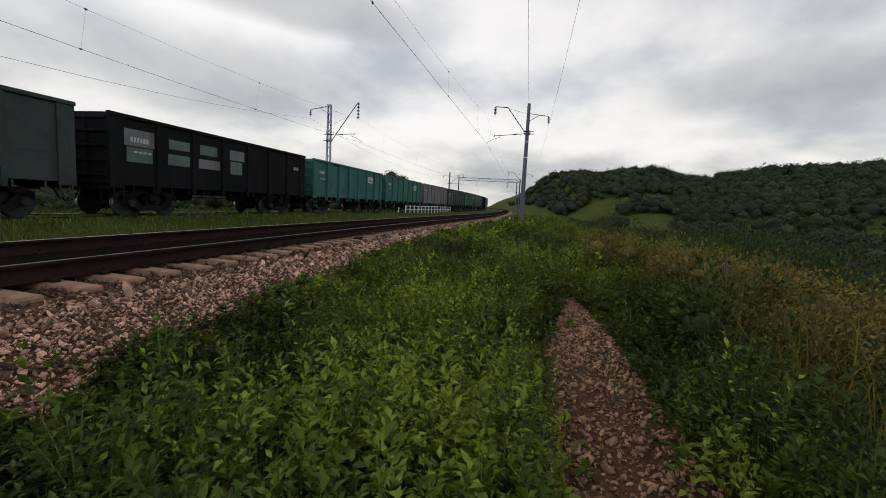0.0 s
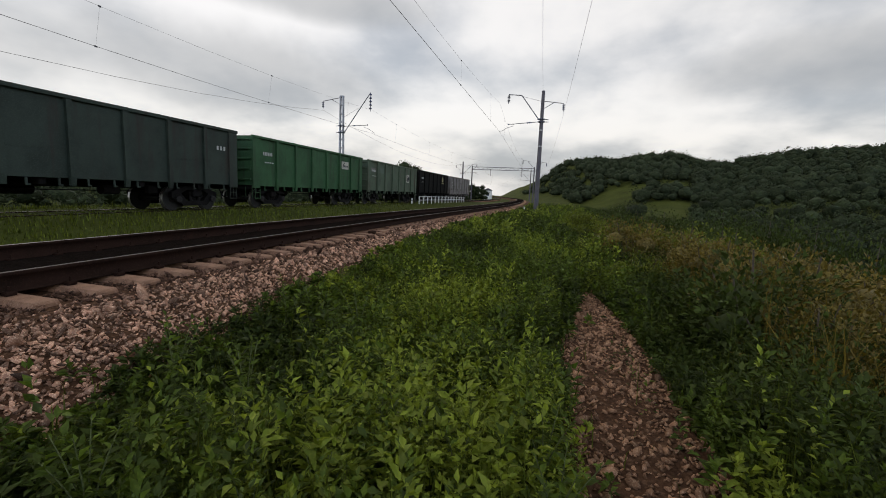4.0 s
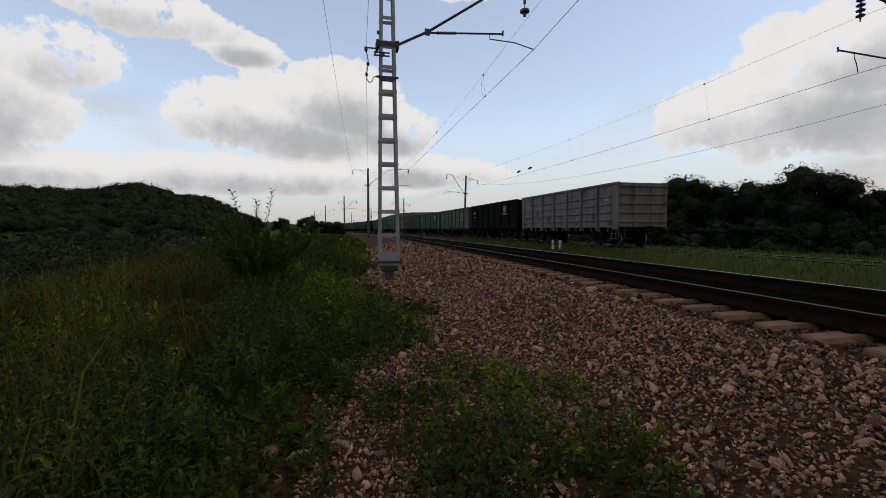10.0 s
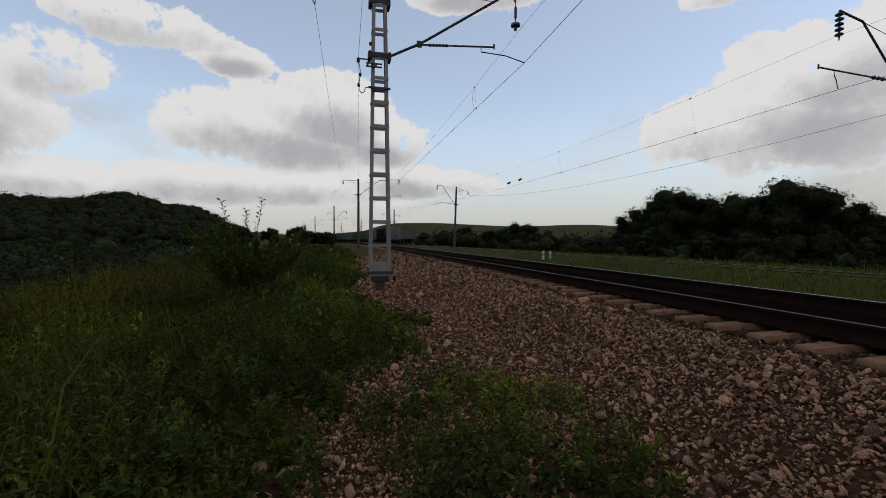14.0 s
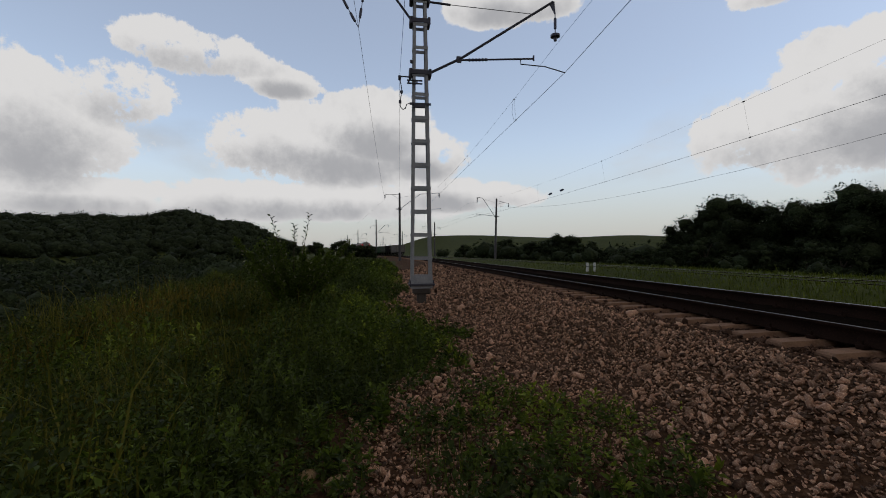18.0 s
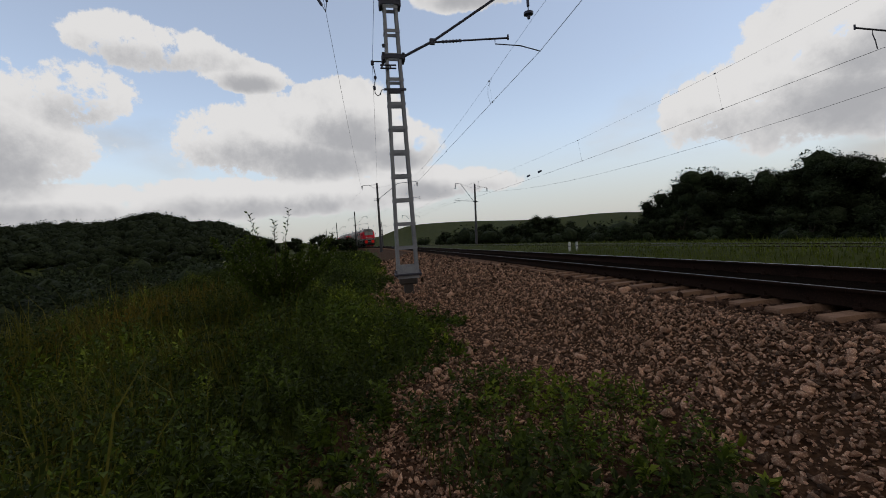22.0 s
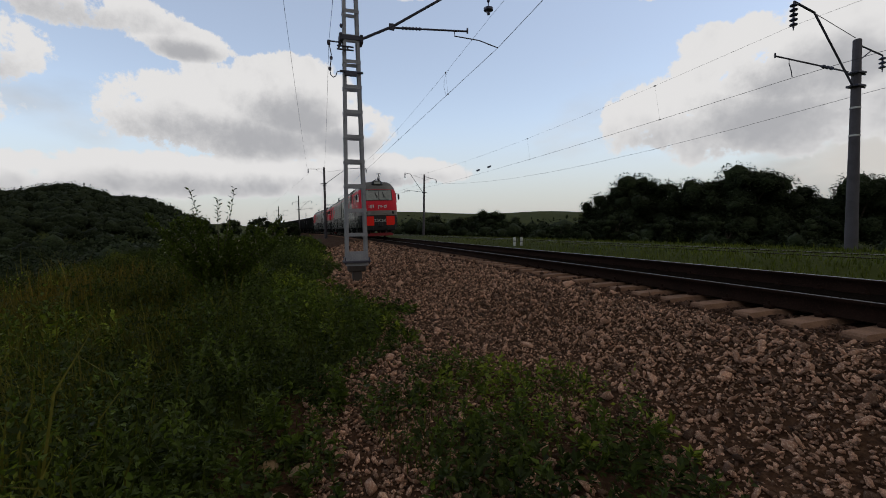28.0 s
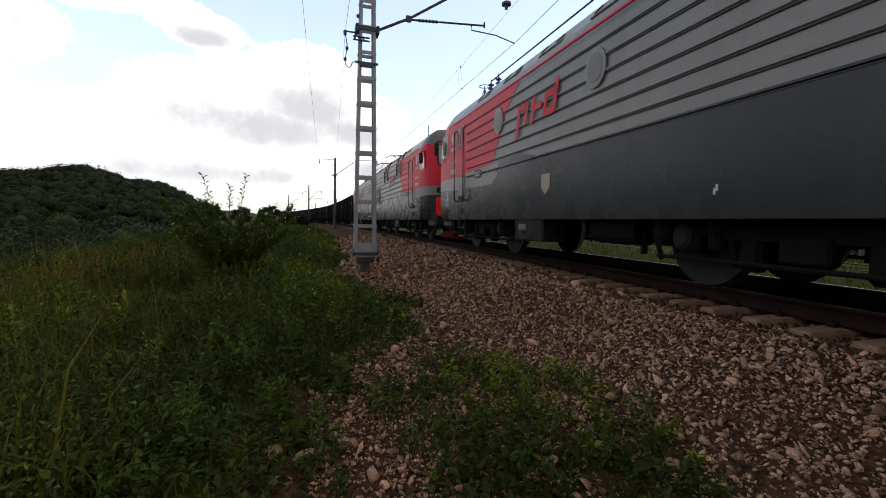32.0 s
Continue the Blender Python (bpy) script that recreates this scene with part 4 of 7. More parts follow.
def gantry(x):
    """A portal beam across both tracks."""
    g = empty("portal_gantry", pose(x, float(Y1(x)) - 3.2, -0.6), "distant steel portal gantry spanning the tracks", "gantry")
    span = float(Y2(x)) - float(Y1(x)) + 9
    for y in (0, span):
        bm = BM()
        tube(bm, [(0, y, -0.6), (0, y, 9.2)], 0.2, 8, r2=0.14)
        part("post", bm, M_CONCRETE, g)
    for z in (8.2, 8.9):
        bm = BM()
        box(bm, (0, span / 2, z), (0.25, span, 0.12))
        part("beam", bm, M_DARKSTEEL, g)
    n = 14
    for k in range(n):
        bm = BM()
        tube(bm, [(0, span * k / n, 8.2 + 0.7 * (k % 2)), (0, span * (k + 1) / n, 8.2 + 0.7 * ((k + 1) % 2))], 0.04, 5)
        part("lattice_bar", bm, M_DARKSTEEL, g)
    for y in (3.2, span - 5):
        bm = BM()
        tube(bm, [(0, y, 8.2), (0, y, 6.6)], 0.05, 5)
        part("hanger", bm, M_DARKSTEEL, g)
    return g


gantry(118)


def wire(name, pts, r, label, parent=None, sag=0.0, steps=10):
    bm = BM()
    line = []
    for a, b in zip(pts, pts[1:]):
        a, b = Vector(a), Vector(b)
        for k in range(steps):
            t = k / steps
            p = a.lerp(b, t)
            p.z -= sag * 4 * t * (1 - t)
            line.append(p)
    line.append(Vector(pts[-1]))
    tube(bm, line, r, 5)
    ob = part(name, bm, M_WIRE, parent)
    if parent is None:
        tagged(ob, label, "overhead wire", "overhead wires")
    return line


def catenary(curve, supports, label, dip=0.0):
    """Contact wire, bearer wire and droppers along a track. supports: x, height of the contact wire, height of the bearer, offset."""
    c = empty("overhead_wire_pair", None, label, "overhead wire", "overhead wires")
    low = [(x, float(curve(x)) + o, h) for x, h, hb, o in supports]
    high = [(x, float(curve(x)) + o * 0.6, hb) for x, h, hb, o in supports]
    a = wire("contact_wire", low, 0.0085, "", c, dip)
    b = wire("bearer_wire", high, 0.0045, "", c, 0.9)
    for k, (p, q) in enumerate(zip(a, b)):
        if k % 2 == 1 and abs(p.x) < 110:
            bm = BM()
            tube(bm, [p, q], 0.003, 4)
            part("dropper", bm, M_WIRE, c)
            if dip == 0 and -25 < p.x < -13:
                bm = BM()
                side = Vector((0.35, 0.02, 0))
                tube(bm, [q + side, q.lerp(p, 0.3) + Vector((0.1, -0.12, 0)), q.lerp(p, 0.65) + Vector((-0.02, -0.14, 0)), p + Vector((-0.25, 0, 0))], 0.005, 4)
                part("jumper_loop", bm, M_WIRE, c, "slack curved wire between the two wires")
            bm = BM()
            for e in (p, q):
                box(bm, e, (0.10, 0.035, 0.05))
            part("wire_clamp", bm, M_WIRE, c)
    return c


S1 = [(-330, 6.4, 8.2, 0), (-262, 6.4, 8.2, 0.2), (-212, 6.4, 8.2, -0.2), (-162, 6.4, 8.2, 0.2), (-112, 6.4, 8.2, -0.2), (-62, 6.5, 8.4, 0.3), (-12.8, 6.43, 7.56, 0.22), (37.5, 6.2, 8.5, -0.2), (88, 6.3, 8.2, -0.2), (118, 6.3, 8.2, 0.2), (140, 6.3, 8.2, -0.2), (300, 6.3, 8.2, 0)]
S2 = [(-330, 6.2, 8.2, 0), (-212, 6.2, 8.2, 0.2), (-162, 6.2, 8.2, -0.2), (-112, 6.2, 8.2, 0.2), (-69.2, 6.3, 8.7, -0.2), (-10.9, 5.9, 7.6, 0.9), (38.3, 6.0, 8.0, 0.4), (97, 6.2, 8.2, -0.2), (118, 6.2, 8.2, 0.2), (300, 6.2, 8.2, 0)]
catenary(Y1, S1, "contact wire and bearer wire over the near track")
catenary(Y2, S2, "contact wire and bearer wire over the far track", 0.4)
wire("feeder_wire", [(-330, float(Y2(-330)) + 4.5, 8.2), (-69, float(Y2(-69)) + 5.3, 8.3), (-10.9, 22.0, 5.95), (38.3, 19.1, 8.0), (97, 16.5, 7.2), (240, 21, 7.2)], 0.0085, "single feeder wire on the far masts", None, 1.4)
wire("feeder_wire", [(-330, float(Y1(-330)) - 4.8, 8.2), (-62, 1.5, 8.4), (-12.8, -0.40, 7.39), (37.5, -2.5, 7.9), (88, -3.6, 7.2), (240, 5, 7.2)], 0.006, "single feeder wire on the near masts", None, 0.5)

wire("earth_wire", [(-62, 3.6, 9.2), (-12.7, 0.80, 5.9), (37.5, -0.72, 9.2), (88, -2.0, 8.6)], 0.005, "thin earth wire from mast to mast beside the near track", None, 0.9)


def line_insulator(x):
    """A rod insulator set into the far contact wire."""
    bm = BM()
    y = float(Y2(x)) - 0.1
    insulator(bm, (x, y, 6.0), 0.7, 4, 0.09, (1, 0, 0.06))
    ob = part("section_insulator", bm, M_INSUL)
    tagged(ob, "dark rod insulator set into the overhead wire", "insulator", "section insulators")


line_insulator(-35.2)
line_insulator(-37.6)


def railing():
    r = empty("white_railing", None, "low white post and rail fence beside the far track", "fence")
    xs = np.arange(44, 67, 1.55)
    for x in xs:
        y = float(Y2(x)) - 2.6
        bm = BM()
        box(bm, (x, y, -0.15), (0.1, 0.1, 1.1), 0.01)
        part("post", bm, M_WHITE, r)
    for z in (0.0, 0.36):
        for a, b in zip(xs, xs[1:]):
            bm = BM()
            tube(bm, [(a, float(Y2(a)) - 2.6, z), (b, float(Y2(b)) - 2.6, z)], 0.035, 5)
            part("rail", bm, M_WHITE, r)


railing()


def marker_post(x, y, z, h):
    p = empty("marker_post", pose(x, y, z), "short white track marker post in the grass", "post", "marker posts")
    bm = BM()
    box(bm, (0, 0, h / 2 - 0.15), (0.12, 0.12, h + 0.3), 0.02)
    part("shaft", bm, M_WHITE, p)
    bm = BM()
    box(bm, (0, 0, h * 0.55), (0.126, 0.126, 0.06), 0.005)
    part("band", bm, M_DARKSTEEL, p)


for mx, my in ((43, 11.6), (36.4, 0.2), (-24.5, 12.9), (-23.7, 12.95)):
    marker_post(mx, my, float(ground_z(mx, my)), 0.55)


def hut():
    h = empty("small_hut", place(-84.9, 190, -1.2, 10), "distant small pale hut beside the tracks", "hut")
    bm = BM()
    box(bm, (0, 0, 1.9), (4.5, 3.5, 4.4), 0.03)
    part("wall", bm, M_WHITE, h)
    bm = BM()
    prism(bm, [(-2.1, 4.0), (2.1, 4.0), (0, 5.0)], -2.6, 2.6, "x")
    part("roof", bm, M_DARKSTEEL, h)
    bm = BM()
    box(bm, (-2.27, 0, 2.2), (0.06, 1.0, 1.1), 0.01)
    part("window", bm, M_INSUL, h)


hut()


# ---- rolling stock ----
def paint(name, c, worn=None, metal=0.0, rough=0.6, spec=0.2):
    return material(name, c, tuple(v * 0.62 for v in c), tuple(min(1, v * 1.25 + 0.01) for v in c), 1.1, 30, rough, metal, bump=0.12, dist=0.006, streak=worn or tuple(v * 0.5 + 0.02 for v in c), spec=spec)


P_GREY = paint("worn_silver_paint", (0.185, 0.17, 0.163), (0.075, 0.055, 0.042))
P_BLACK = paint("sooty_black_paint", (0.010, 0.010, 0.0095), (0.017, 0.0135, 0.011), rough=0.8, spec=0.04)
P_OLIVE = paint("faded_grey_green_paint", (0.068, 0.098, 0.066), (0.072, 0.066, 0.046))
P_GREEN = paint("green_paint", (0.028, 0.088, 0.038), (0.025, 0.045, 0.023))
P_TEAL = paint("teal_green_paint", (0.021, 0.102, 0.078), (0.025, 0.055, 0.043))
P_DARKGREEN = paint("grimy_dark_green_paint", (0.028, 0.042, 0.034), (0.03, 0.026, 0.022))
P_BROWN = paint("grey_brown_paint", (0.14, 0.13, 0.125), (0.09, 0.07, 0.06))
P_PATCH = paint("fresh_green_patch_paint", (0.085, 0.115, 0.092))
P_RUST = paint("dark_rust", (0.085, 0.065, 0.055), (0.05, 0.035, 0.028))
P_SIGN = paint("cream_sign_board", (0.50, 0.47, 0.42))
P_SIGNINK = paint("dark_sign_ink", (0.05, 0.05, 0.06))
M_STENCIL = material("faded_stencil_paint", (0.42, 0.43, 0.41), (0.2, 0.2, 0.19), None, 9, 60, 0.85, bump=0.05)
P_EMBLEM = paint("yellow_emblem_paint", (0.42, 0.36, 0.18))
BODY_L, BODY_W, PITCH = 12.8, 3.06, 13.92


def wheelset(parent, x, z, r=0.475):
    bm = BM()
    for y in (-0.79, 0.79):
        m = pose(0, y, 0, 90 if y > 0 else -90, 0, 0)
        lathe(bm, [(0.16, -0.09), (0.16, -0.06), (r - 0.07, -0.03), (r - 0.07, 0.03), (0.14, 0.06), (0.12, 0.1)], 20, m)
    tube(bm, [(0, -1.05, 0), (0, 1.05, 0)], 0.085, 8)
    w = part("wheelset", bm, M_WHEEL, parent, smooth=False)
    w.matrix_basis = pose(x, 0, z)
    for y in (-0.79, 0.79):
        bm = BM()
        m = pose(0, y, 0, 90 if y > 0 else -90, 0, 0)
        lathe(bm, [(r - 0.075, -0.065), (r, -0.065), (r, 0.04), (r + 0.028, 0.05), (r + 0.028, 0.07), (r - 0.075, 0.07)], 28, m)
        ty = part("tyre", bm, (M_TYRE, M_RIM), w, "worn wheel tyre with a bright rim")
        for f in ty.data.polygons:
            p = f.center
            if math.hypot(p.x, p.z) > r - 0.012 and f.area < 0.02 and abs(f.normal.y) < 0.5:
                f.material_index = 1
    return w


def freight_bogie(parent, x):
    bm = BM()
    for y in (-1.02, 1.02):
        prof = [(-1.2, 0.62), (-0.75, 0.62), (-0.45, 0.28), (0.45, 0.28), (0.75, 0.62), (1.2, 0.62), (1.2, 0.42), (0.95, 0.36), (0.62, 0.08), (-0.62, 0.08), (-0.95, 0.36), (-1.2, 0.42)]
        up = [(-1.15, 0.42), (-1.2, 0.64), (-0.55, 0.88), (0.55, 0.88), (1.2, 0.64), (1.15, 0.42), (0.8, 0.55), (0.42, 0.74), (-0.42, 0.74), (-0.8, 0.55)]
        for pr in (prof, up):
            prism(bm, [(a, b + 0.12) for a, b in pr], y - 0.09, y + 0.09, "y")
        for k in (-0.18, 0, 0.18):
            lathe(bm, [(0.08, 0.3), (0.08, 0.72)], 10, pose(k, y, 0.05))
    box(bm, (0, 0, 0.72), (0.45, 2.5, 0.3), 0.03)
    b = part("bogie", bm, M_BLACK, parent, "sooty cast steel bogie")
    b.matrix_basis = pose(x, 0, 0)
    for dx in (-0.925, 0.925):
        wheelset(b, dx, 0.475)
    for dx in (-0.925, 0.925):
        for y in (-1.13, 1.13):
            bm = BM()
            lathe(bm, [(0.14, 0), (0.14, 0.08), (0.1, 0.1)], 10, pose(dx, y, 0.475, -90 if y > 0 else 90))
            part("axle_box_cover", bm, M_WHEEL, b)


def coupler(parent, x, s):
    bm = BM()
    box(bm, (s * 0.25, 0, 1.06), (0.6, 0.22, 0.24), 0.03)
    box(bm, (s * 0.58, 0.02, 1.06), (0.3, 0.36, 0.32), 0.06)
    c = part("coupler", bm, M_BLACK, parent)
    c.matrix_basis = pose(x, 0, 0)
    bm = BM()
    tube(bm, [(s * 0.1, -0.4, 1.0), (s * 0.3, -0.45, 0.62), (s * 0.55, -0.42, 0.5), (s * 0.7, -0.3, 0.62)], 0.03, 6)
    part("brake_hose", bm, M_BLACK, c)


def gondola(mat, load=False, ribs=False, sign=0, emblem=False, patches=0, stencil=True, label=""):
    """An open-top wagon, origin on the rail heads, length along x."""
    w = empty("open_freight_wagon", None, label, "freight wagon", "wagons of the freight train")
    h0, h1, hw, hl = 1.14, 3.60, BODY_W / 2, BODY_L / 2
    edges = [-hl, -4.45, -2.67, -0.89, 0.89, 2.67, 4.45, hl]
    for s in (-1, 1):
        for k in range(7):
            a, b = edges[k], edges[k + 1]
            bm = BM()
            box(bm, ((a + b) / 2, s * (hw - 0.05), (h0 + h1 - 0.12) / 2), (b - a - 0.004, 0.05, h1 - 0.12 - h0))
            if not ribs:
                box(bm, ((a + b) / 2, s * (hw - 0.02), 2.0 + 0.1 * (k % 2)), (b - a - 0.3, 0.012, 0.05))
            sp = part("side_panel", bm, mat, w)
            if ribs:
                for z in (1.55, 1.98, 2.42, 2.86):
                    bm = BM()
                    prism(bm, [(s * (hw - 0.03), z - 0.09), (s * (hw + 0.04), z - 0.03), (s * (hw + 0.04), z + 0.02), (s * (hw - 0.03), z + 0.09)], a + (0.75 if k == 0 else 0.28), b - (0.75 if k == 6 else 0.28), "x")
                    part("pressed_rib", bm, mat, sp)
        for k in range(1, 7):
            bm = BM()
            x = edges[k]
            prism(bm, [(s * (hw - 0.03), h1 - 0.08), (s * (hw + 0.075), h1 - 0.12), (s * (hw + 0.085), 1.2), (s * (hw + 0.04), 0.92), (s * (hw - 0.03), 0.92)], x - 0.085, x + 0.085, "x")
            part("side_stake", bm, mat, w)
        for e in (-1, 1):
            bm = BM()
            box(bm, (e * (hl - 0.26), s * (hw + 0.0), (h1 + 1.02) / 2 - 0.02), (0.52, 0.07, h1 - 1.06), 0.012)
            part("corner_post", bm, mat, w)
        bm = BM()
        box(bm, (0, s * (hw - 0.005), h1 - 0.05), (BODY_L + 0.06, 0.15, 0.13), 0.02)
        part("top_rail", bm, mat, w)
        bm = BM()
        for k in range(14):
            x = -5.5 + k * 0.846
            box(bm, (x, s * (hw + 0.01), 1.03), (0.05, 0.06, 0.2), 0.008)
            box(bm, (x + 0.03, s * (hw + 0.03), 0.93), (0.12, 0.03, 0.05), 0.006)
        tagged(part("hatch_latch", bm, mat, w), kind="stuff")
    for e in (-1, 1):
        bm = BM()
        box(bm, (e * (hl - 0.04), 0, (h0 + h1) / 2), (0.06, BODY_W - 0.14, h1 - h0 - 0.05))
        part("end_wall", bm, mat, w)
        for z in (1.45, 1.95, 2.45, 2.95, 3.4):
            bm = BM()
            box(bm, (e * (hl + 0.02), 0, z), (0.1, BODY_W - 0.2, 0.09), 0.015)
            part("end_stiffener", bm, mat, w)
        for y in (-0.55, 0.55):
            bm = BM()
            box(bm, (e * (hl + 0.015), y, 2.3), (0.09, 0.1, 2.2), 0.012)
            part("end_post", bm, mat, w)
        bm = BM()
        for y in (-hw + 0.12, -hw + 0.5):
            tube(bm, [(e * (hl - 0.1), y * 1.0, 0.55), (e * (hl - 0.1), y, 1.1)], 0.016, 5)
        y = -hw - 0.03
        for xx in (hl - 0.12, hl - 0.5):
            tube(bm, [(e * xx, y, 0.5), (e * xx, y, 1.15)], 0.018, 5)
        for z in (0.52, 0.8):
            tube(bm, [(e * (hl - 0.12), y, z), (e * (hl - 0.5), y, z)], 0.016, 5)
        tagged(part("step", bm, mat, w), kind="stuff")
        coupler(w, e * hl, e)
        freight_bogie(w, e * 4.325)
    bm = BM()
    box(bm, (0, 0, 1.02), (BODY_L - 0.1, 0.4, 0.32), 0.02)
    part("centre_sill", bm, M_BLACK, w)
    for x in (-6.2, -4.3, -1.6, 1.6, 4.3, 6.2):
        bm = BM()
        box(bm, (x, 0, 1.04), (0.22, BODY_W - 0.3, 0.22), 0.02)
        part("cross_beam", bm, M_BLACK, w)
    for name, a, b, r in (("air_reservoir", (-1.6, 0.5, 0.78), (-0.7, 0.5, 0.78), 0.2), ("brake_cylinder", (0.6, -0.7, 0.8), (1.2, -0.7, 0.8), 0.17), ("brake_rod", (-4, -0.3, 0.78), (4, -0.3, 0.74), 0.02)):
        bm = BM()
        tube(bm, [a, b], r, 10)
        part(name, bm, M_BLACK, w)
    bm = BM()
    box(bm, (2.4, -0.9, 0.85), (0.4, 0.2, 0.3), 0.02)
    part("brake_valve", bm, M_BLACK, w)
    bm = BM()
    box(bm, (0, 0, 1.16), (BODY_L - 0.2, BODY_W - 0.2, 0.06))
    part("floor", bm, M_BLACK, w)
    if load:
        bm = BM()
        nx, ny = 26, 8
        rng = np.random.RandomState(3)
        g = [[bm.verts.new((-6.2 + 12.4 * i / nx, -1.42 + 2.84 * j / ny, 3.15 + 0.5 * math.sin(math.pi * j / ny) * (0.75 + 0.25 * math.sin(i * 0.9)) * min(1, i / 3, (nx - i) / 3) + rng.uniform(-0.04, 0.04))) for j in range(ny + 1)] for i in range(nx + 1)]
        for i in range(nx):
            for j in range(ny):
                bm.faces.new((g[i][j], g[i + 1][j], g[i + 1][j + 1], g[i][j + 1]))
        part("coal_load", bm, M_COAL, w, "heaped black coal load")
    yo = -(hw - 0.018)
    if sign:
        bm = BM()
        zs = 2.82 if sign == 1 else 2.45
        box(bm, (3.55, yo - 0.02, zs), (1.05 if sign == 1 else 0.8, 0.012, 0.52 if sign == 1 else 0.75))
        sg = part("sign_board", bm, P_SIGN, w, "pale sign board with dark illegible lettering")
        bm = BM()
        for k in range(5 if sign == 1 else 0):
            box(bm, (3.42 + k * 0.13, yo - 0.031, zs - 0.06), (0.09, 0.006, 0.13))
        if sign == 1:
            tube(bm, [(3.2, yo - 0.031, zs - 0.15), (3.26, yo - 0.031, zs + 0.05), (3.42, yo - 0.031, zs + 0.17)], 0.03, 5)
        else:
            for pts in (((3.3, 2.68), (3.5, 2.72), (3.42, 2.5), (3.5, 2.3), (3.36, 2.18)), ((3.55, 2.66), (3.8, 2.7), (3.68, 2.5)), ((3.62, 2.6), (3.6, 2.2)), ((3.8, 2.66), (3.82, 2.2)), ((3.22, 2.42), (3.3, 2.3))):
                tube(bm, [(x, yo - 0.031, z) for x, z in pts], 0.045, 5)
        tagged(part("lettering", bm, P_SIGNINK, sg), kind="stuff")
    if emblem:
        yy = yo - 0.006
        bm = BM()
        ring = [(3.5 + 0.34 * math.cos(a), 2.9 + 0.31 * math.sin(a)) for a in [k * 0.2618 for k in range(24)]]
        prism(bm, ring, yy - 0.006, yy, "y")
        prism(bm, [(3.5, 2.86), (3.95, 2.86), (3.78, 2.98), (3.5, 2.98)], yy - 0.006, yy, "y")
        em = part("emblem", bm, P_EMBLEM, w, "round pale yellow painted emblem")
        for z0, x0, x1 in ((3.0, 3.1, 3.62), (2.79, 3.38, 3.92)):
            bm = BM()
            prism(bm, [(x0, z0 - 0.02), (x1, z0 - 0.02), (x1, z0 + 0.025), (x0, z0 + 0.025)], yy - 0.010, yy - 0.006, "y")
            part("emblem_stripe", bm, mat, em)
        bm = BM()
        for k in range(11):
            box(bm, (2.95 + k * 0.115, yy - 0.004, 2.44), (0.08, 0.006, 0.1 if k % 3 else 0.13))
        tagged(part("lettering", bm, P_EMBLEM, w), kind="stuff")
    if patches:
        rng = np.random.RandomState(patches)
        for k in range(patches):
            bm = BM()
            i = k % 4
            if ribs:
                i = k % 7
                x, z = edges[i] + 1.1 + rng.uniform(-0.35, 0.35), rng.choice([1.77, 2.2, 1.4])
                wide, high = rng.uniform(0.25, 0.6), rng.uniform(0.2, 0.32)
            else:
                x = edges[i] + 1.0 + rng.uniform(-0.1, 0.1) if i else -5.2
                z = (2.85, 2.25, 2.55)[k // 4 % 3]
                wide, high = rng.uniform(0.8, 1.3), rng.uniform(0.3, 0.6)
            box(bm, (x, yo - 0.004, z), (wide, 0.006, high))
            part("paint_patch", bm, P_RUST if ribs else P_PATCH if k % 3 else P_BROWN, w, "dark rusty patch" if ribs else "lighter repainted patch")
    if stencil:
        bm = BM()
        for k in range(6):
            box(bm, (-5.55 + k * 0.13, yo - 0.028, 2.78), (0.085, 0.006, 0.17))
        for k in range(0 if emblem or sign else 3):
            box(bm, (5.2 + k * 0.2, yo - 0.028, 2.72), (0.11, 0.006, 0.17))
        for k in range(4):
            box(bm, (-5.4 + k * 0.2, yo - 0.028, 2.35), (0.14, 0.006, 0.06))
        tagged(part("stencil", bm, M_STENCIL, w, "white stencilled lettering"), kind="stuff")
    return w


def gloss(name, c, dust, rough=0.35, spec=0.45):
    """Washed locomotive paint: nearly even, a film of dust in long streaks."""
    return material(name, c, tuple(v * 0.86 for v in c), tuple(min(1, v * 1.05) for v in c), 0.7, 12, rough, 0.0, bump=0.03, dist=0.004, streak=dust, spec=spec)


P_LGREY = gloss("light_grey_loco_paint", (0.235, 0.215, 0.198), (0.19, 0.172, 0.155))
P_DGREY = gloss("dark_grey_loco_paint", (0.022, 0.023, 0.025), (0.029, 0.029, 0.030), 0.27, 0.3)
P_ROOF = gloss("grey_roof_paint", (0.15, 0.145, 0.14), (0.12, 0.115, 0.11), 0.4)
P_RED = gloss("red_loco_paint", (0.78, 0.022, 0.045), (0.66, 0.026, 0.042), 0.42, 0.2)
P_BRIGHT = gloss("bright_orange_red_paint", (1.0, 0.03, 0.02), (0.95, 0.035, 0.025), 0.6, 0.15)
P_MAROON = gloss("red_plough_paint", (0.24, 0.014, 0.018), (0.10, 0.014, 0.014), 0.7)
P_CREAM = gloss("cream_plate_enamel", (0.42, 0.36, 0.25), (0.36, 0.30, 0.2), 0.5)
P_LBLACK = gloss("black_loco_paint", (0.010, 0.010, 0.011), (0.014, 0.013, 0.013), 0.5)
# pale grey-green base colour paints the sky's reflection into the glass
M_GLASS = material("sky_reflection_cab_glass", (0.27, 0.29, 0.265), (0.19, 0.21, 0.195), (0.33, 0.35, 0.32), 0.8, 6, 0.12, 0.0, bump=0, spec=0.9)
M_SIDEGLASS = material("dark_side_glass", (0.03, 0.034, 0.034), None, None, 0.8, 6, 0.2, 0.0, bump=0, spec=0.35)
M_LAMP = material("lamp_glass", (0.30, 0.31, 0.30), None, None, 6, 40, 0.15, bump=0)
SECTION, LOCO_SCALE = 16.7, 0.955


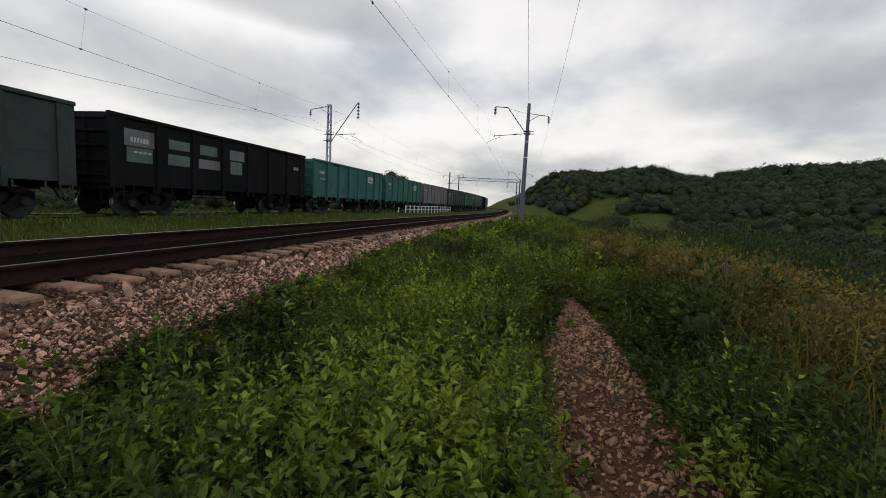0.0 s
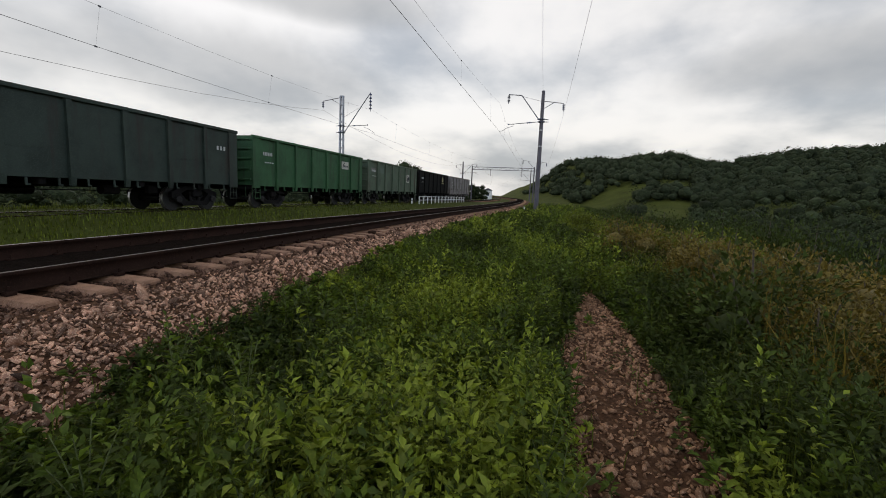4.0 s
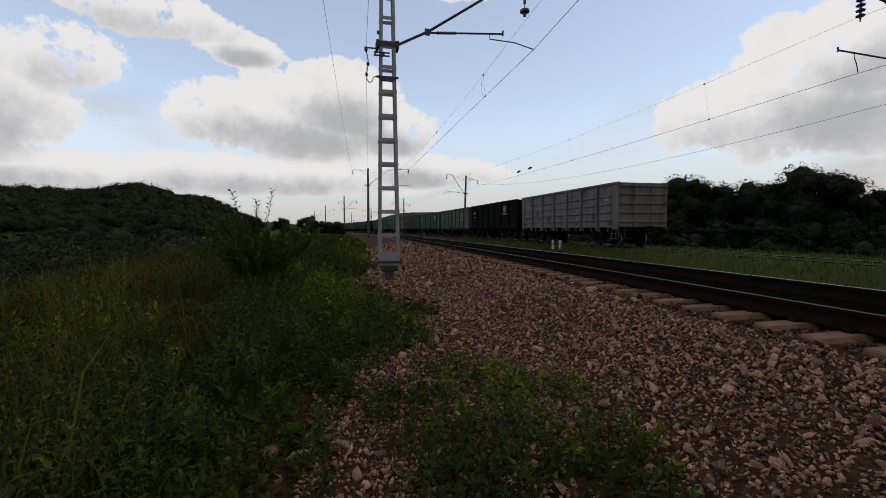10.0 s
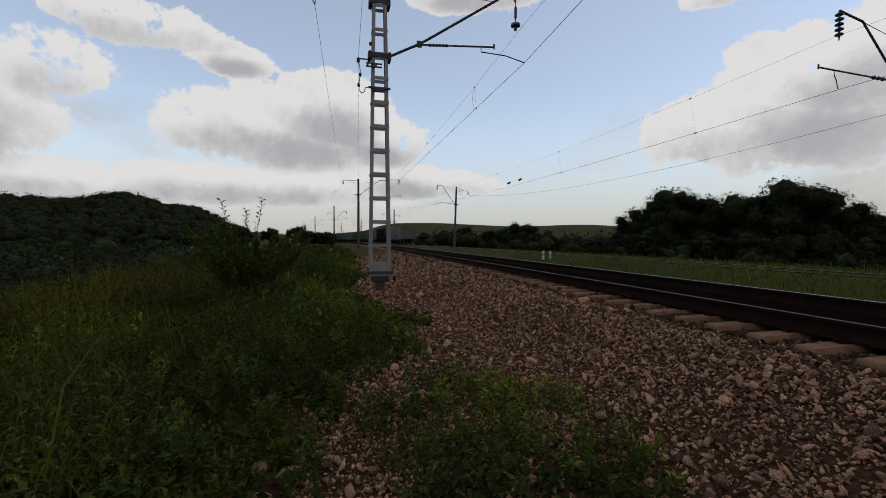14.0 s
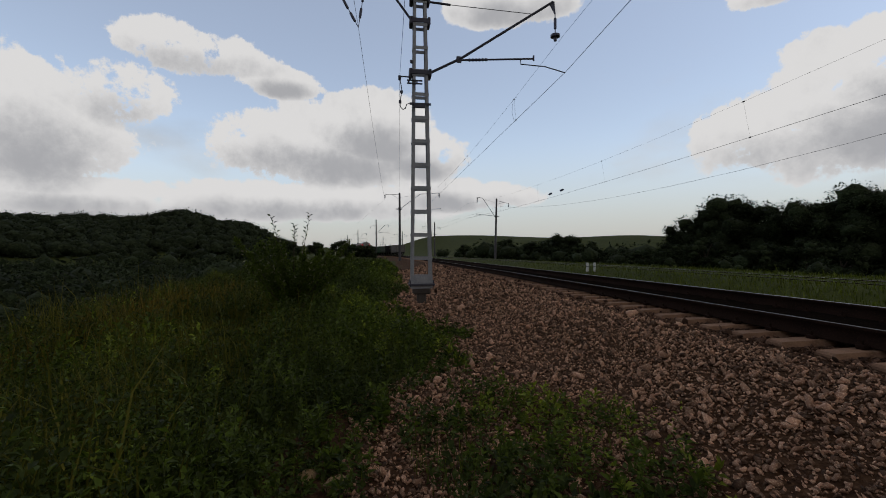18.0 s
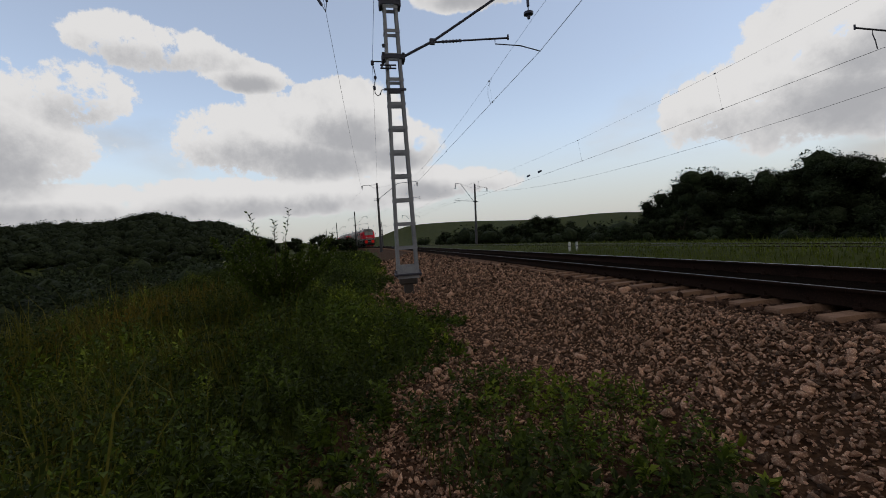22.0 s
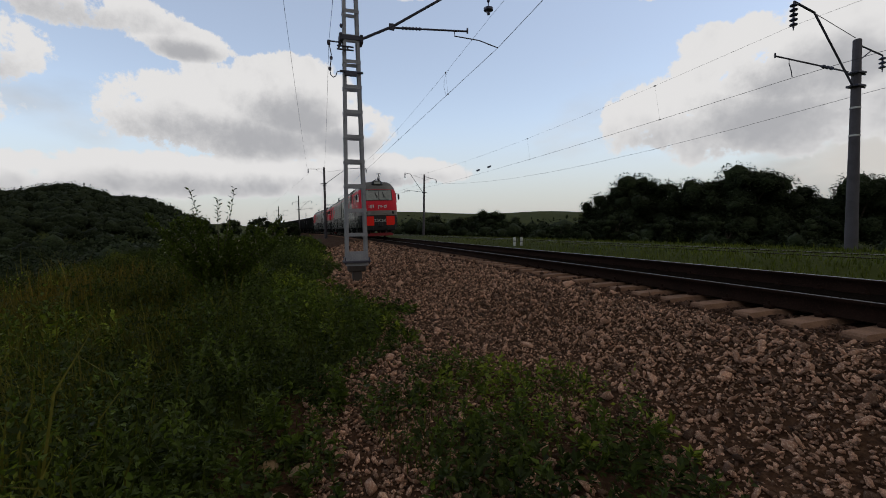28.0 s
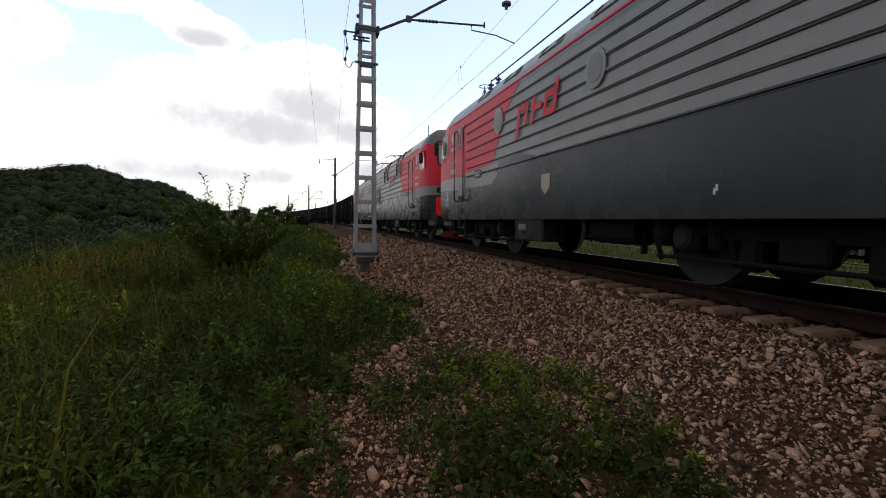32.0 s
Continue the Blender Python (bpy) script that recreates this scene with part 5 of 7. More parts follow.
def half_width(z):
    return float(np.interp(z, [0.86, 1.0, 3.55, 3.85, 4.1, 4.28, 4.36], [1.5, 1.54, 1.54, 1.42, 1.22, 0.95, 0.3]))


def nose_path(z, n=22):
    """Points round the cab at height z, from side to side."""
    w = half_width(z)
    xf = 8.25 if z < 2.55 else 8.25 - (z - 2.55) * 0.42 - max(0, z - 3.75) ** 2 * 1.3
    if z < 1.3:
        xf -= (1.3 - z) * 0.2
    pts = [(6.6, -w)]
    for k in range(n + 1):
        t = -1 + 2 * k / n
        yy = w * math.copysign(abs(t) ** 0.85, t) * (0.97 if abs(t) == 1 else 1)
        pts.append((xf - 0.42 * (yy / 1.54) ** 4 - 0.10 * (yy / 1.54) ** 2, yy))
    pts.append((6.6, w))
    return pts


def loft(levels, out=0.0):
    bm = BM()
    rows = []
    for z in levels:
        rows.append([bm.verts.new((x + out, y * (1 + out * 0.6), z)) for x, y in nose_path(z)])
    for a, b in zip(rows, rows[1:]):
        for k in range(len(a) - 1):
            bm.faces.new((a[k], a[k + 1], b[k + 1], b[k]))
    bmesh.ops.recalc_face_normals(bm, faces=bm.faces)
    return bm


def front_x(y, z):
    xf = 8.25 if z < 2.55 else 8.25 - (z - 2.55) * 0.42 - max(0, z - 3.75) ** 2 * 1.3
    return xf - 0.42 * (y / 1.54) ** 4 - 0.10 * (y / 1.54) ** 2


def on_front(bm, y0, y1, z0, z1, out=0.012, thick=0.02, ny=4, nz=2):
    """A plate that follows the cab front."""
    g = [[bm.verts.new((front_x(y0 + (y1 - y0) * j / ny, z0 + (z1 - z0) * i / nz) + out, y0 + (y1 - y0) * j / ny, z0 + (z1 - z0) * i / nz)) for j in range(ny + 1)] for i in range(nz + 1)]
    fs = [bm.faces.new((g[i][j], g[i][j + 1], g[i + 1][j + 1], g[i + 1][j])) for i in range(nz) for j in range(ny)]
    r = bmesh.ops.extrude_face_region(bm, geom=fs)
    for v in r["geom"]:
        if isinstance(v, bmesh.types.BMVert):
            v.co.x -= thick
    bmesh.ops.recalc_face_normals(bm, faces=bm.faces)


def loco_wheelset(parent, x):
    return wheelset(parent, x, 0.625, 0.625)


def loco_bogie(parent, x):
    bm = BM()
    for y in (-1.08, 1.08):
        prism(bm, [(-2.1, 0.95), (-1.9, 1.05), (-0.5, 1.0), (0.5, 1.0), (1.9, 1.05), (2.1, 0.95), (2.0, 0.72), (0.8, 0.62), (-0.8, 0.62), (-2.0, 0.72)], y - 0.09, y + 0.09, "y")
        for dx in (-1.45, 1.45):
            box(bm, (dx, y * 1.04, 0.63), (0.42, 0.24, 0.4), 0.05)
            for k in (-0.42, 0.42):
                lathe(bm, [(0.1, 0.5), (0.1, 0.9)], 10, pose(dx + k, y * 1.06, 0))
        box(bm, (0, y * 1.05, 0.55), (0.5, 0.18, 0.3), 0.03)
        tube(bm, [(-2.3, y * 1.05, 0.35), (-2.3, y * 1.05, 0.95)], 0.05, 6)
        tube(bm, [(2.3, y * 1.05, 0.35), (2.3, y * 1.05, 0.95)], 0.05, 6)
        for dx in (-0.62, 0.62):
            box(bm, (dx, y * 0.98, 0.58), (0.26, 0.2, 0.62), 0.05)
        tube(bm, [(-1.95, y * 1.1, 0.36), (1.95, y * 1.1, 0.36)], 0.03, 6)
        for dx in (-2.1, -0.85, 0.85, 2.1):
            tube(bm, [(dx, y * 1.12, 0.92), (dx * 0.94, y * 1.02, 0.3)], 0.035, 6)
        for dx in (-1.75, 1.75):
            lathe(bm, [(0.13, 0.0), (0.15, 0.05), (0.15, 0.4), (0.1, 0.46)], 10, pose(dx, y * 1.16, 0.58))
    box(bm, (0, 0, 0.75), (0.6, 2.1, 0.35), 0.03)
    b = part("bogie", bm, M_BLACK, parent, "sooty two-axle locomotive bogie")
    b.matrix_basis = pose(x, 0, 0)
    for dx in (-1.45, 1.45):
        loco_wheelset(b, dx)
    for y in (-1.2, 1.2):
        for dx in (-1.45, 1.45):
            bm = BM()
            lathe(bm, [(0.16, 0), (0.16, 0.07), (0.1, 0.11)], 12, pose(dx, y, 0.63, -90 if y > 0 else 90))
            part("axle_box_cover", bm, M_WHEEL, b)


def lettering(name, text, size, mat, parent, m):
    cu = bpy.data.curves.new(name, "FONT")
    cu.body, cu.size, cu.extrude, cu.align_x = text, size, 0.004, "CENTER"
    cu.materials.append(mat)
    ob = new(name, cu)
    ob.parent = parent
    ob.matrix_basis = m
    return ob


def loco(label, raised):
    """One locomotive section with its cab at +x; origin on the rail heads."""
    e = empty("locomotive_section", None, label, "locomotive", "locomotive sections")
    e.scale = (LOCO_SCALE, 1, 1)
    bm = BM()
    prof = [(half_width(z), z) for z in (0.86, 1.0, 3.55, 3.85, 4.1, 4.28, 4.36)]
    prism(bm, prof + [(-y, z) for y, z in prof[::-1]], -8.15, 6.6, "x")
    part("body", bm, P_LGREY, e, "light grey ribbed body shell")
    for z0, z1, mt, nm in (((0.86, 1.0, 1.3), None, P_DGREY, "cab_skirt"), ((1.3, 1.6, 1.83), None, P_DGREY, "cab_lower_front"), ((1.83, 2.0, 2.2), None, P_LGREY, "cab_band"), ((2.2, 2.5, 2.8, 3.2, 3.6, 3.72), None, P_RED, "cab_upper_front"), ((3.72, 3.85, 4.0, 4.1, 4.2, 4.28, 4.36), None, P_ROOF, "cab_roof")):
        part(nm, loft(z0), mt, e, smooth=True)
    bm = BM()
    vs = [bm.verts.new((x, y, 4.358)) for x, y in nose_path(4.36)]
    bm.faces.new(vs)
    part("cab_roof_cap", bm, P_ROOF, e)
    for s in (-1, 1):
        o = s * 1.545
        bm = BM()
        prism(bm, [(-8.15, 0.86), (6.62, 0.86), (6.62, 1.79), (2.75, 1.74), (2.42, 1.9), (2.25, 2.33), (1.3, 2.3), (0.2, 2.09)] + ([(-3.4, 2.07), (-5.4, 1.86), (-8.15, 1.76)] if s < 0 else [(-8.15, 2.05)]), o, o + s * 0.006, "y")
        part("lower_side_band", bm, P_DGREY, e, "dark grey painted lower band with a stepped top")
        bm = BM()
        prism(bm, [(2.72, 2.24), (6.62, 2.19), (6.62, 3.7), (1.2, 3.63), (1.85, 3.2)], o, o + s * 0.006, "y")
        part("red_side_panel", bm, P_RED, e, "red painted cab side panel")
        for k in range(7):
            z = 2.1 + k * 0.222
            # pressed ribs over the whole machine room, in the colour of the panel that they cross
            cut = 2.72 - (z - 2.24) * 0.9
            spans = [(-8.05, 4.68, P_DGREY)] if k == 0 else [(-8.05, cut, P_LGREY), (cut, 4.68, P_RED)]
            for x0, x1, mt in spans:
                bm = BM()
                prism(bm, [(s * 1.545, z - 0.03), (s * 1.572, z - 0.012), (s * 1.572, z + 0.01), (s * 1.545, z + 0.022)], x0, x1, "x")
                part("side_rib", bm, mt, e)
            # black strip that paints the line of shade under the rib
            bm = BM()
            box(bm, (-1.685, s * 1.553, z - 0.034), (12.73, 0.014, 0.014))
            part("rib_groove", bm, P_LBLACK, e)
        # cab door with rails and steps
        bm = BM()
        box(bm, (5.22, s * 1.553, 2.86), (0.66, 0.016, 1.42), 0.006)
        d = part("cab_door", bm, P_RED, e)
        bm = BM()
        box(bm, (5.22, s * 1.553, 1.85), (0.66, 0.016, 0.58), 0.006)
        part("door_lower_panel", bm, P_LGREY, d)
        bm = BM()
        box(bm, (5.4, s * 1.562, 3.2), (0.28, 0.01, 0.55), 0.01)
        part("door_window", bm, M_SIDEGLASS, d)
        for x in (4.78, 5.66):
            bm = BM()
            tube(bm, [(x, s * 1.56, 1.42), (x, s * 1.64, 1.48), (x, s * 1.64, 3.35), (x, s * 1.56, 3.42)], 0.026, 6)
            part("grab_rail", bm, P_LBLACK, e)
        for z in (1.12, 1.46):
            bm = BM()
            box(bm, (5.22, s * 1.556, z), (0.34, 0.02, 0.15), 0.03)
            part("step_recess", bm, P_LBLACK, e)
        bm = BM()
        for x in (4.98, 5.46):
            tube(bm, [(x, s * 1.5, 0.9), (x, s * 1.5, 0.32)], 0.025, 6)
        for z in (0.36, 0.62):
            box(bm, (5.22, s * 1.5, z), (0.5, 0.12, 0.03), 0.006)
        part("cab_ladder", bm, P_DGREY, e, "grey steel ladder under the cab door")
        bm = BM()
        prism(bm, [(3.5, 2.02), (3.62, 1.98), (3.88, 1.98), (4.0, 2.02), (4.0, 2.16), (3.88, 2.2), (3.62, 2.2), (3.5, 2.16)], o + s * 0.004, o + s * 0.02, "y")
        hb = part("handhold_rim", bm, P_LBLACK, e)
        bm = BM()
        prism(bm, [(3.57, 2.03), (3.93, 2.03), (3.93, 2.15), (3.57, 2.15)], o + s * 0.016, o + s * 0.024, "y")
        part("handhold_plate", bm, P_LGREY, hb)
        # side window of the cab in a rounded black rubber
        bm = BM()
        prism(bm, [(6.55, 2.78), (7.52, 2.78), (7.46, 3.2), (7.3, 3.46), (7.0, 3.56), (6.55, 3.56)], o, o + s * 0.010, "y")
        cw = part("cab_side_window", bm, P_RED, e)
        bm = BM()
        prism(bm, [(6.63, 2.86), (6.98, 2.86), (6.98, 3.48), (6.63, 3.48)], o + s * 0.006, o + s * 0.016, "y")
        part("sliding_pane", bm, M_SIDEGLASS, cw)
        bm = BM()
        prism(bm, [(7.05, 2.86), (7.44, 2.86), (7.38, 3.18), (7.25, 3.38), (7.05, 3.47)], o + s * 0.006, o + s * 0.016, "y")
        part("quarter_pane", bm, M_GLASS, cw)
        bm = BM()
        tube(bm, [(7.45, s * 1.5, 3.42), (7.55, s * 1.70, 3.40)], 0.022, 5)
        box(bm, (7.56, s * 1.72, 3.18), (0.1, 0.16, 0.40), 0.04)
        part("mirror", bm, P_LBLACK, e)
        # side fittings
        if s < 0:
            x, z, w, h = -5.8, 2.43, 1.28, 0.86
            bm = BM()
            box(bm, (x, s * 1.565, z), (w, 0.03, h), 0.01)
            v = part("side_vent", bm, P_LBLACK, e, "dark two-pane side vent in a grey frame")
            bm = BM()
            for q in ((x, z + h / 2, w + 0.08, 0.05), (x, z - h / 2, w + 0.08, 0.05), (x, z, w, 0.07)):
                box(bm, (q[0], s * 1.59, q[1]), (q[2], 0.03, q[3]))
            for q in (-w / 2, w / 2):
                box(bm, (x + q, s * 1.588, z - 0.03), (0.05, 0.034, h + 0.1))
            part("vent_frame", bm, P_LGREY, v)
        for x in (() if s < 0 else (2.3, -1.6, -6.6)):
            bm = BM()
            lathe(bm, [(0.27, 0), (0.27, 0.028), (0.22, 0.034)], 24, pose(x, s * 1.55, 3.08, -90 if s > 0 else 90))
            rh = part("round_hatch", bm, P_LGREY, e, "round light grey side hatch")
            bm = BM()
            lathe(bm, [(0.20, 0.02), (0.20, 0.038), (0.19, 0.04)], 24, pose(x, s * 1.55, 3.08, -90 if s > 0 else 90))
            part("hatch_cover", bm, P_ROOF, rh)
        for x in ((-2.4, 1.87) if s < 0 else ()):
            # recessed intake that runs from the wall up over the roof edge
            bm = BM()
            prism(bm, [(s * 1.30, 3.18), (s * 1.556, 3.18), (s * 1.556, 3.58), (s * 1.32, 4.02), (s * 1.16, 4.02)], x - 0.62, x + 0.62, "x")
            v = part("air_intake", bm, P_LBLACK, e, "dark air intake cut into the roof edge")
            for q in (-0.64, 0.64):
                bm = BM()
                prism(bm, [(s * 1.30, 3.05), (s * 1.60, 3.05), (s * 1.60, 3.60), (s * 1.36, 4.06), (s * 1.2, 4.06)], x + q - 0.025, x + q + 0.025, "x")
                part("intake_cheek", bm, P_DGREY, v)
            bm = BM()
            box(bm, (x, s * 1.575, 3.56), (1.24, 0.05, 0.05), 0.01)
            part("intake_bar", bm, P_DGREY, v)
        bm = BM()
        box(bm, (-1.0, s * 1.548, 3.655), (14.2, 0.03, 0.042), 0.008)
        part("red_roof_stripe", bm, P_RED, e)
        for x in (-7.0, -5.9, -4.8, -0.9, 0.2, 3.5) if s < 0 else (-7.0, -5.2, -3.4, -1.6, 0.2, 2.0, 3.8):
            bm = BM()
            box(bm, (x, s * 1.31, 3.985), (0.86, 0.03, 0.27), 0.01, Euler((s * 0.81, 0, 0)).to_matrix())
            rl = part("roof_hatch", bm, P_ROOF, e)
            bm = BM()
            for q in (-0.3, 0.3):
                box(bm, (x + q, s * 1.325, 3.995), (0.06, 0.03, 0.2), 0.008, Euler((s * 0.81, 0, 0)).to_matrix())
            part("hatch_hinges", bm, P_LBLACK, rl)
        # plates, signs and tanks
        bm = BM()
        prism(bm, [(-0.22, 1.47), (-0.22, 1.72), (0.12, 1.72), (0.12, 1.47), (-0.05, 1.33)], o + s * 0.006, o + s * 0.014, "y")
        part("shield_plate", bm, P_CREAM, e, "small pale shield-shaped plate")
        bm = BM()
        for k in range(2):
            box(bm, (-3.9 + k * 0.03, s * 1.556, 1.2 - k * 0.04), (0.03, 0.006, 0.07))
        for k in range(8):
            box(bm, (5.80 + k * 0.085, s * 1.552, 2.62), (0.055, 0.006, 0.05))
        for k in range(7):
            box(bm, (5.80 + k * 0.085, s * 1.552, 2.36), (0.055, 0.006, 0.13))
        for k in range(6):
            box(bm, (5.84 + k * 0.075, s * 1.552, 2.98), (0.05, 0.006, 0.085))
        ring = [(6.06 + 0.15 * math.cos(k * 0.5236), 3.26 + 0.15 * math.sin(k * 0.5236)) for k in range(12)]
        prism(bm, ring, s * 1.550, s * 1.556, "y")
        tagged(part("stencil", bm, M_WHITE, e, "small white stencilled lettering"), kind="stuff")
        bm = BM()
        mid = -0.42 if s < 0 else 0.52
        for x, bars in ((-0.62, ((0, -0.12, 0.13, 0.62), (0.2, 0.13, 0.34, 0.12), (0.36, 0.0, 0.12, 0.36))), (0.05, ((-0.02, -0.02, 0.12, 0.46), (0.2, 0.02, 0.30, 0.11))), (0.55, ((0, -0.02, 0.12, 0.36), (0.2, 0.13, 0.34, 0.12), (0.2, -0.16, 0.34, 0.12), (0.36, 0.06, 0.12, 0.5)))):
            for dx, dz, w, h in bars:
                # strokes lean forward as they read from outside
                f = -1 if s > 0 else 1
                vs = [(mid + f * (x + dx + u * w / 2 + (dz + v * h / 2) * 0.28), 2.95 + dz + v * h / 2) for u, v in ((-1, -1), (1, -1), (1, 1), (-1, 1))]
                prism(bm, vs, s * 1.576, s * 1.582, "y")
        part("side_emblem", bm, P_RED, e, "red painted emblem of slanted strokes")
        bm = BM()
        box(bm, (0.8, s * 1.25, 0.66), (1.3, 0.5, 0.5), 0.03)
        part("equipment_box", bm, P_DGREY, e)
        bm = BM()
        box(bm, (1.05, s * 1.504, 0.70), (0.34, 0.008, 0.12))
        part("box_plate", bm, P_ROOF, e)
        bm = BM()
        tube(bm, [(-1.2, s * 1.1, 0.7), (-2.3, s * 1.1, 0.7)], 0.24, 12)
        part("air_reservoir", bm, M_BLACK, e)
    # front
    bm = BM()
    on_front(bm, -1.08, 1.08, 2.95, 3.66, 0.03, 0.03, 8, 3)
    ws = part("windscreen", bm, M_GLASS, e, "wide greenish windscreen")
    bm = BM()
    for y0, y1, z0, z1 in ((-1.13, 1.13, 3.64, 3.70), (-1.13, 1.13, 2.91, 2.97), (-1.13, -1.06, 2.95, 3.66), (1.06, 1.13, 2.95, 3.66), (-0.02, 0.02, 2.95, 3.66)):
        on_front(bm, y0, y1, z0, z1, 0.036, 0.03, 6 if y1 - y0 > 1 else 1, 2)
    part("windscreen_frame", bm, P_LBLACK, ws)
    for y, t in ((-0.25, -0.35), (0.35, -0.2)):
        bm = BM()
        tube(bm, [(front_x(y + 0.35, 2.88) + 0.06, y + 0.35, 2.86), (front_x(y, 3.4) + 0.08, y, 3.4)], 0.014, 5)
        tube(bm, [(front_x(y + 0.08, 3.1) + 0.07, y + 0.08, 3.08), (front_x(y - 0.03, 3.55) + 0.07, y - 0.03, 3.55)], 0.02, 5)
        part("wiper", bm, P_LBLACK, e)
    for s in (-1, 1):
        bm = BM()
        on_front(bm, 0.5 if s > 0 else -1.22, 1.22 if s > 0 else -0.5, 1.0, 1.74, 0.05, 0.05, 4, 2)
        part("front_red_panel", bm, P_BRIGHT, e, "bright orange-red front corner panel")
        for y in (0.85, 1.1):
            bm = BM()
            lathe(bm, [(0.115, -0.05), (0.115, 0.02), (0.085, 0.035)], 16, Matrix.Translation((front_x(y, 2.02) + 0.01, s * y, 2.02)) @ Euler((0, radians(90), radians(-18 * s * 0 + s * 16))).to_matrix().to_4x4())
            part("headlight", bm, M_LAMP if y < 1 else P_DGREY, e)
        bm = BM()
        box(bm, (front_x(0.45, 2.0) + 0.02, s * 0.45, 1.98), (0.05, 0.4, 0.07), 0.02)
        part("front_step", bm, P_LGREY, e)
    bm = BM()
    box(bm, (7.15, 0, 4.2), (0.9, 0.98, 0.40), 0.1, taper=(0.7, 0.75))
    hd = part("roof_headlight_housing", bm, P_DGREY, e)
    bm = BM()
    box(bm, (7.56, 0, 4.2), (0.05, 0.5, 0.2), 0.02, Euler((0, -0.25, 0)).to_matrix())
    part("headlight_glass", bm, M_GLASS, hd)
    bm = BM()
    tube(bm, [(6.6, 0.3, 4.3), (6.6, 0.3, 4.95)], 0.02, 6)
    for k in range(6):
        a = k * math.pi / 3
        tube(bm, [(6.6, 0.3, 4.4), (6.6 + 0.13 * math.cos(a), 0.3 + 0.13 * math.sin(a), 4.62), (6.6, 0.3, 4.9)], 0.008, 4)
    tube(bm, [(6.6 + 0.19 * math.cos(k * 0.5236), 0.3 + 0.19 * math.sin(k * 0.5236), 4.95) for k in range(13)], 0.012, 4)
    part("aerial", bm, P_LBLACK, e)
    for y0, y1, z0, z1 in ((-0.86, -0.82, 2.38, 2.60), (-0.74, -0.64, 2.38, 2.60), (-0.56, -0.46, 2.38, 2.60)):
        bm = BM()
        on_front(bm, y0, y1, z0, z1, 0.018, 0.01, 1, 1)
        part("front_number_bar", bm, M_WHITE, e)
    for bars in (((-0.12, -0.07, 2.30, 2.58), (-0.07, 0.07, 2.53, 2.58), (0.04, 0.08, 2.42, 2.53)), ((0.14, 0.19, 2.40, 2.58), (0.19, 0.30, 2.46, 2.51)), ((0.36, 0.41, 2.40, 2.55), (0.41, 0.55, 2.53, 2.58), (0.41, 0.55, 2.38, 2.43), (0.52, 0.56, 2.43, 2.64))):
        bm = BM()
        for y0, y1, z0, z1 in bars:
            on_front(bm, y0, y1, z0, z1, 0.018, 0.01, 1, 1)
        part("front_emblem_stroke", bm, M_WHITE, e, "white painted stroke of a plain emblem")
    lettering("front_lettering", "2ЭС5К", 0.31, M_WHITE, e, pose(front_x(0, 1.4) + 0.03, 0, 1.28, 90, 0, 90))
    bm = BM()
    on_front(bm, -1.4, 1.4, 0.8, 1.825, 0.014, 0.02, 12, 2)
    part("black_front_panel", bm, P_LBLACK, e, "black lower cab front")
    lettering("side_lettering", "ПРОПУСК ЧЕРЕЗ МЕХАНИЗИРОВАННУЮ ГОРКУ ЗАПРЕЩАЕТСЯ", 0.075, M_WHITE, e, pose(-6.85, 1.556, 1.1, 90, 0, 180))
    bm = BM()
    prism(bm, [(-0.95, 0.16), (0.95, 0.16), (1.05, 0.30), (0.8, 0.40), (-0.8, 0.40), (-1.05, 0.30)], 8.08, 8.2, "x")
    part("plough", bm, P_MAROON, e, "dark red track plough")
    bm = BM()
    box(bm, (7.6, 0, 0.82), (1.1, 2.6, 0.5), 0.08)
    box(bm, (8.32, 0, 1.06), (0.5, 0.36, 0.32), 0.06)
    tube(bm, [(8.2, -0.6, 1.0), (8.4, -0.6, 0.6), (8.35, -0.5, 0.4)], 0.03, 6)
    tube(bm, [(8.2, 0.6, 1.0), (8.4, 0.6, 0.6), (8.35, 0.5, 0.4)], 0.03, 6)
    part("buffer_beam", bm, P_LBLACK, e)
    bm = BM()
    prism(bm, [(y * 0.985, z) for y, z in prof] + [(-y * 0.985, z) for y, z in prof[::-1]], -8.2, -8.151, "x")
    part("end_wall", bm, P_LBLACK, e, "black end wall")
    bm = BM()
    prism(bm, [(-1.3, 1.15), (1.3, 1.15), (1.3, 3.9), (0.95, 4.18), (-0.95, 4.18), (-1.3, 3.9)], -8.46, -8.201, "x")
    part("gangway_bellows", bm, P_LBLACK, e, "black gangway bellows")
    bm = BM()
    box(bm, (-8.45, 0, 1.06), (0.5, 0.3, 0.3), 0.05)
    part("coupler", bm, M_BLACK, e)
    bm = BM()
    box(bm, (0, 0, 0.98), (15.6, 2.6, 0.16), 0.02)
    part("underframe", bm, M_BLACK, e)
    # roof gear
    for k in range(4):
        bm = BM()
        box(bm, (-5.5 + 2.9 * k, 0, 4.38), (1.6, 1.2, 0.16), 0.05)
        part("roof_box", bm, P_DGREY, e)
    for x in (4.9, 5.5):
        bm = BM()
        insulator(bm, (x, 0.5, 4.3), 0.5, 4, 0.1, (0, 0, 1))
        part("roof_insulator", bm, M_INSUL, e)
    bm = BM()
    tube(bm, [(-4.6, 0.5, 4.8), (5.5, 0.5, 4.8)], 0.018, 6)
    part("roof_busbar", bm, M_DARKSTEEL, e)
    bm = BM()
    tube(bm, [(3.6, -0.4, 4.4), (3.6, -0.4, 5.1)], 0.02, 5)
    part("roof_rod", bm, P_LBLACK, e)
    bm = BM()
    x0 = -6.4
    hgt = 5.35 if raised else 4.95
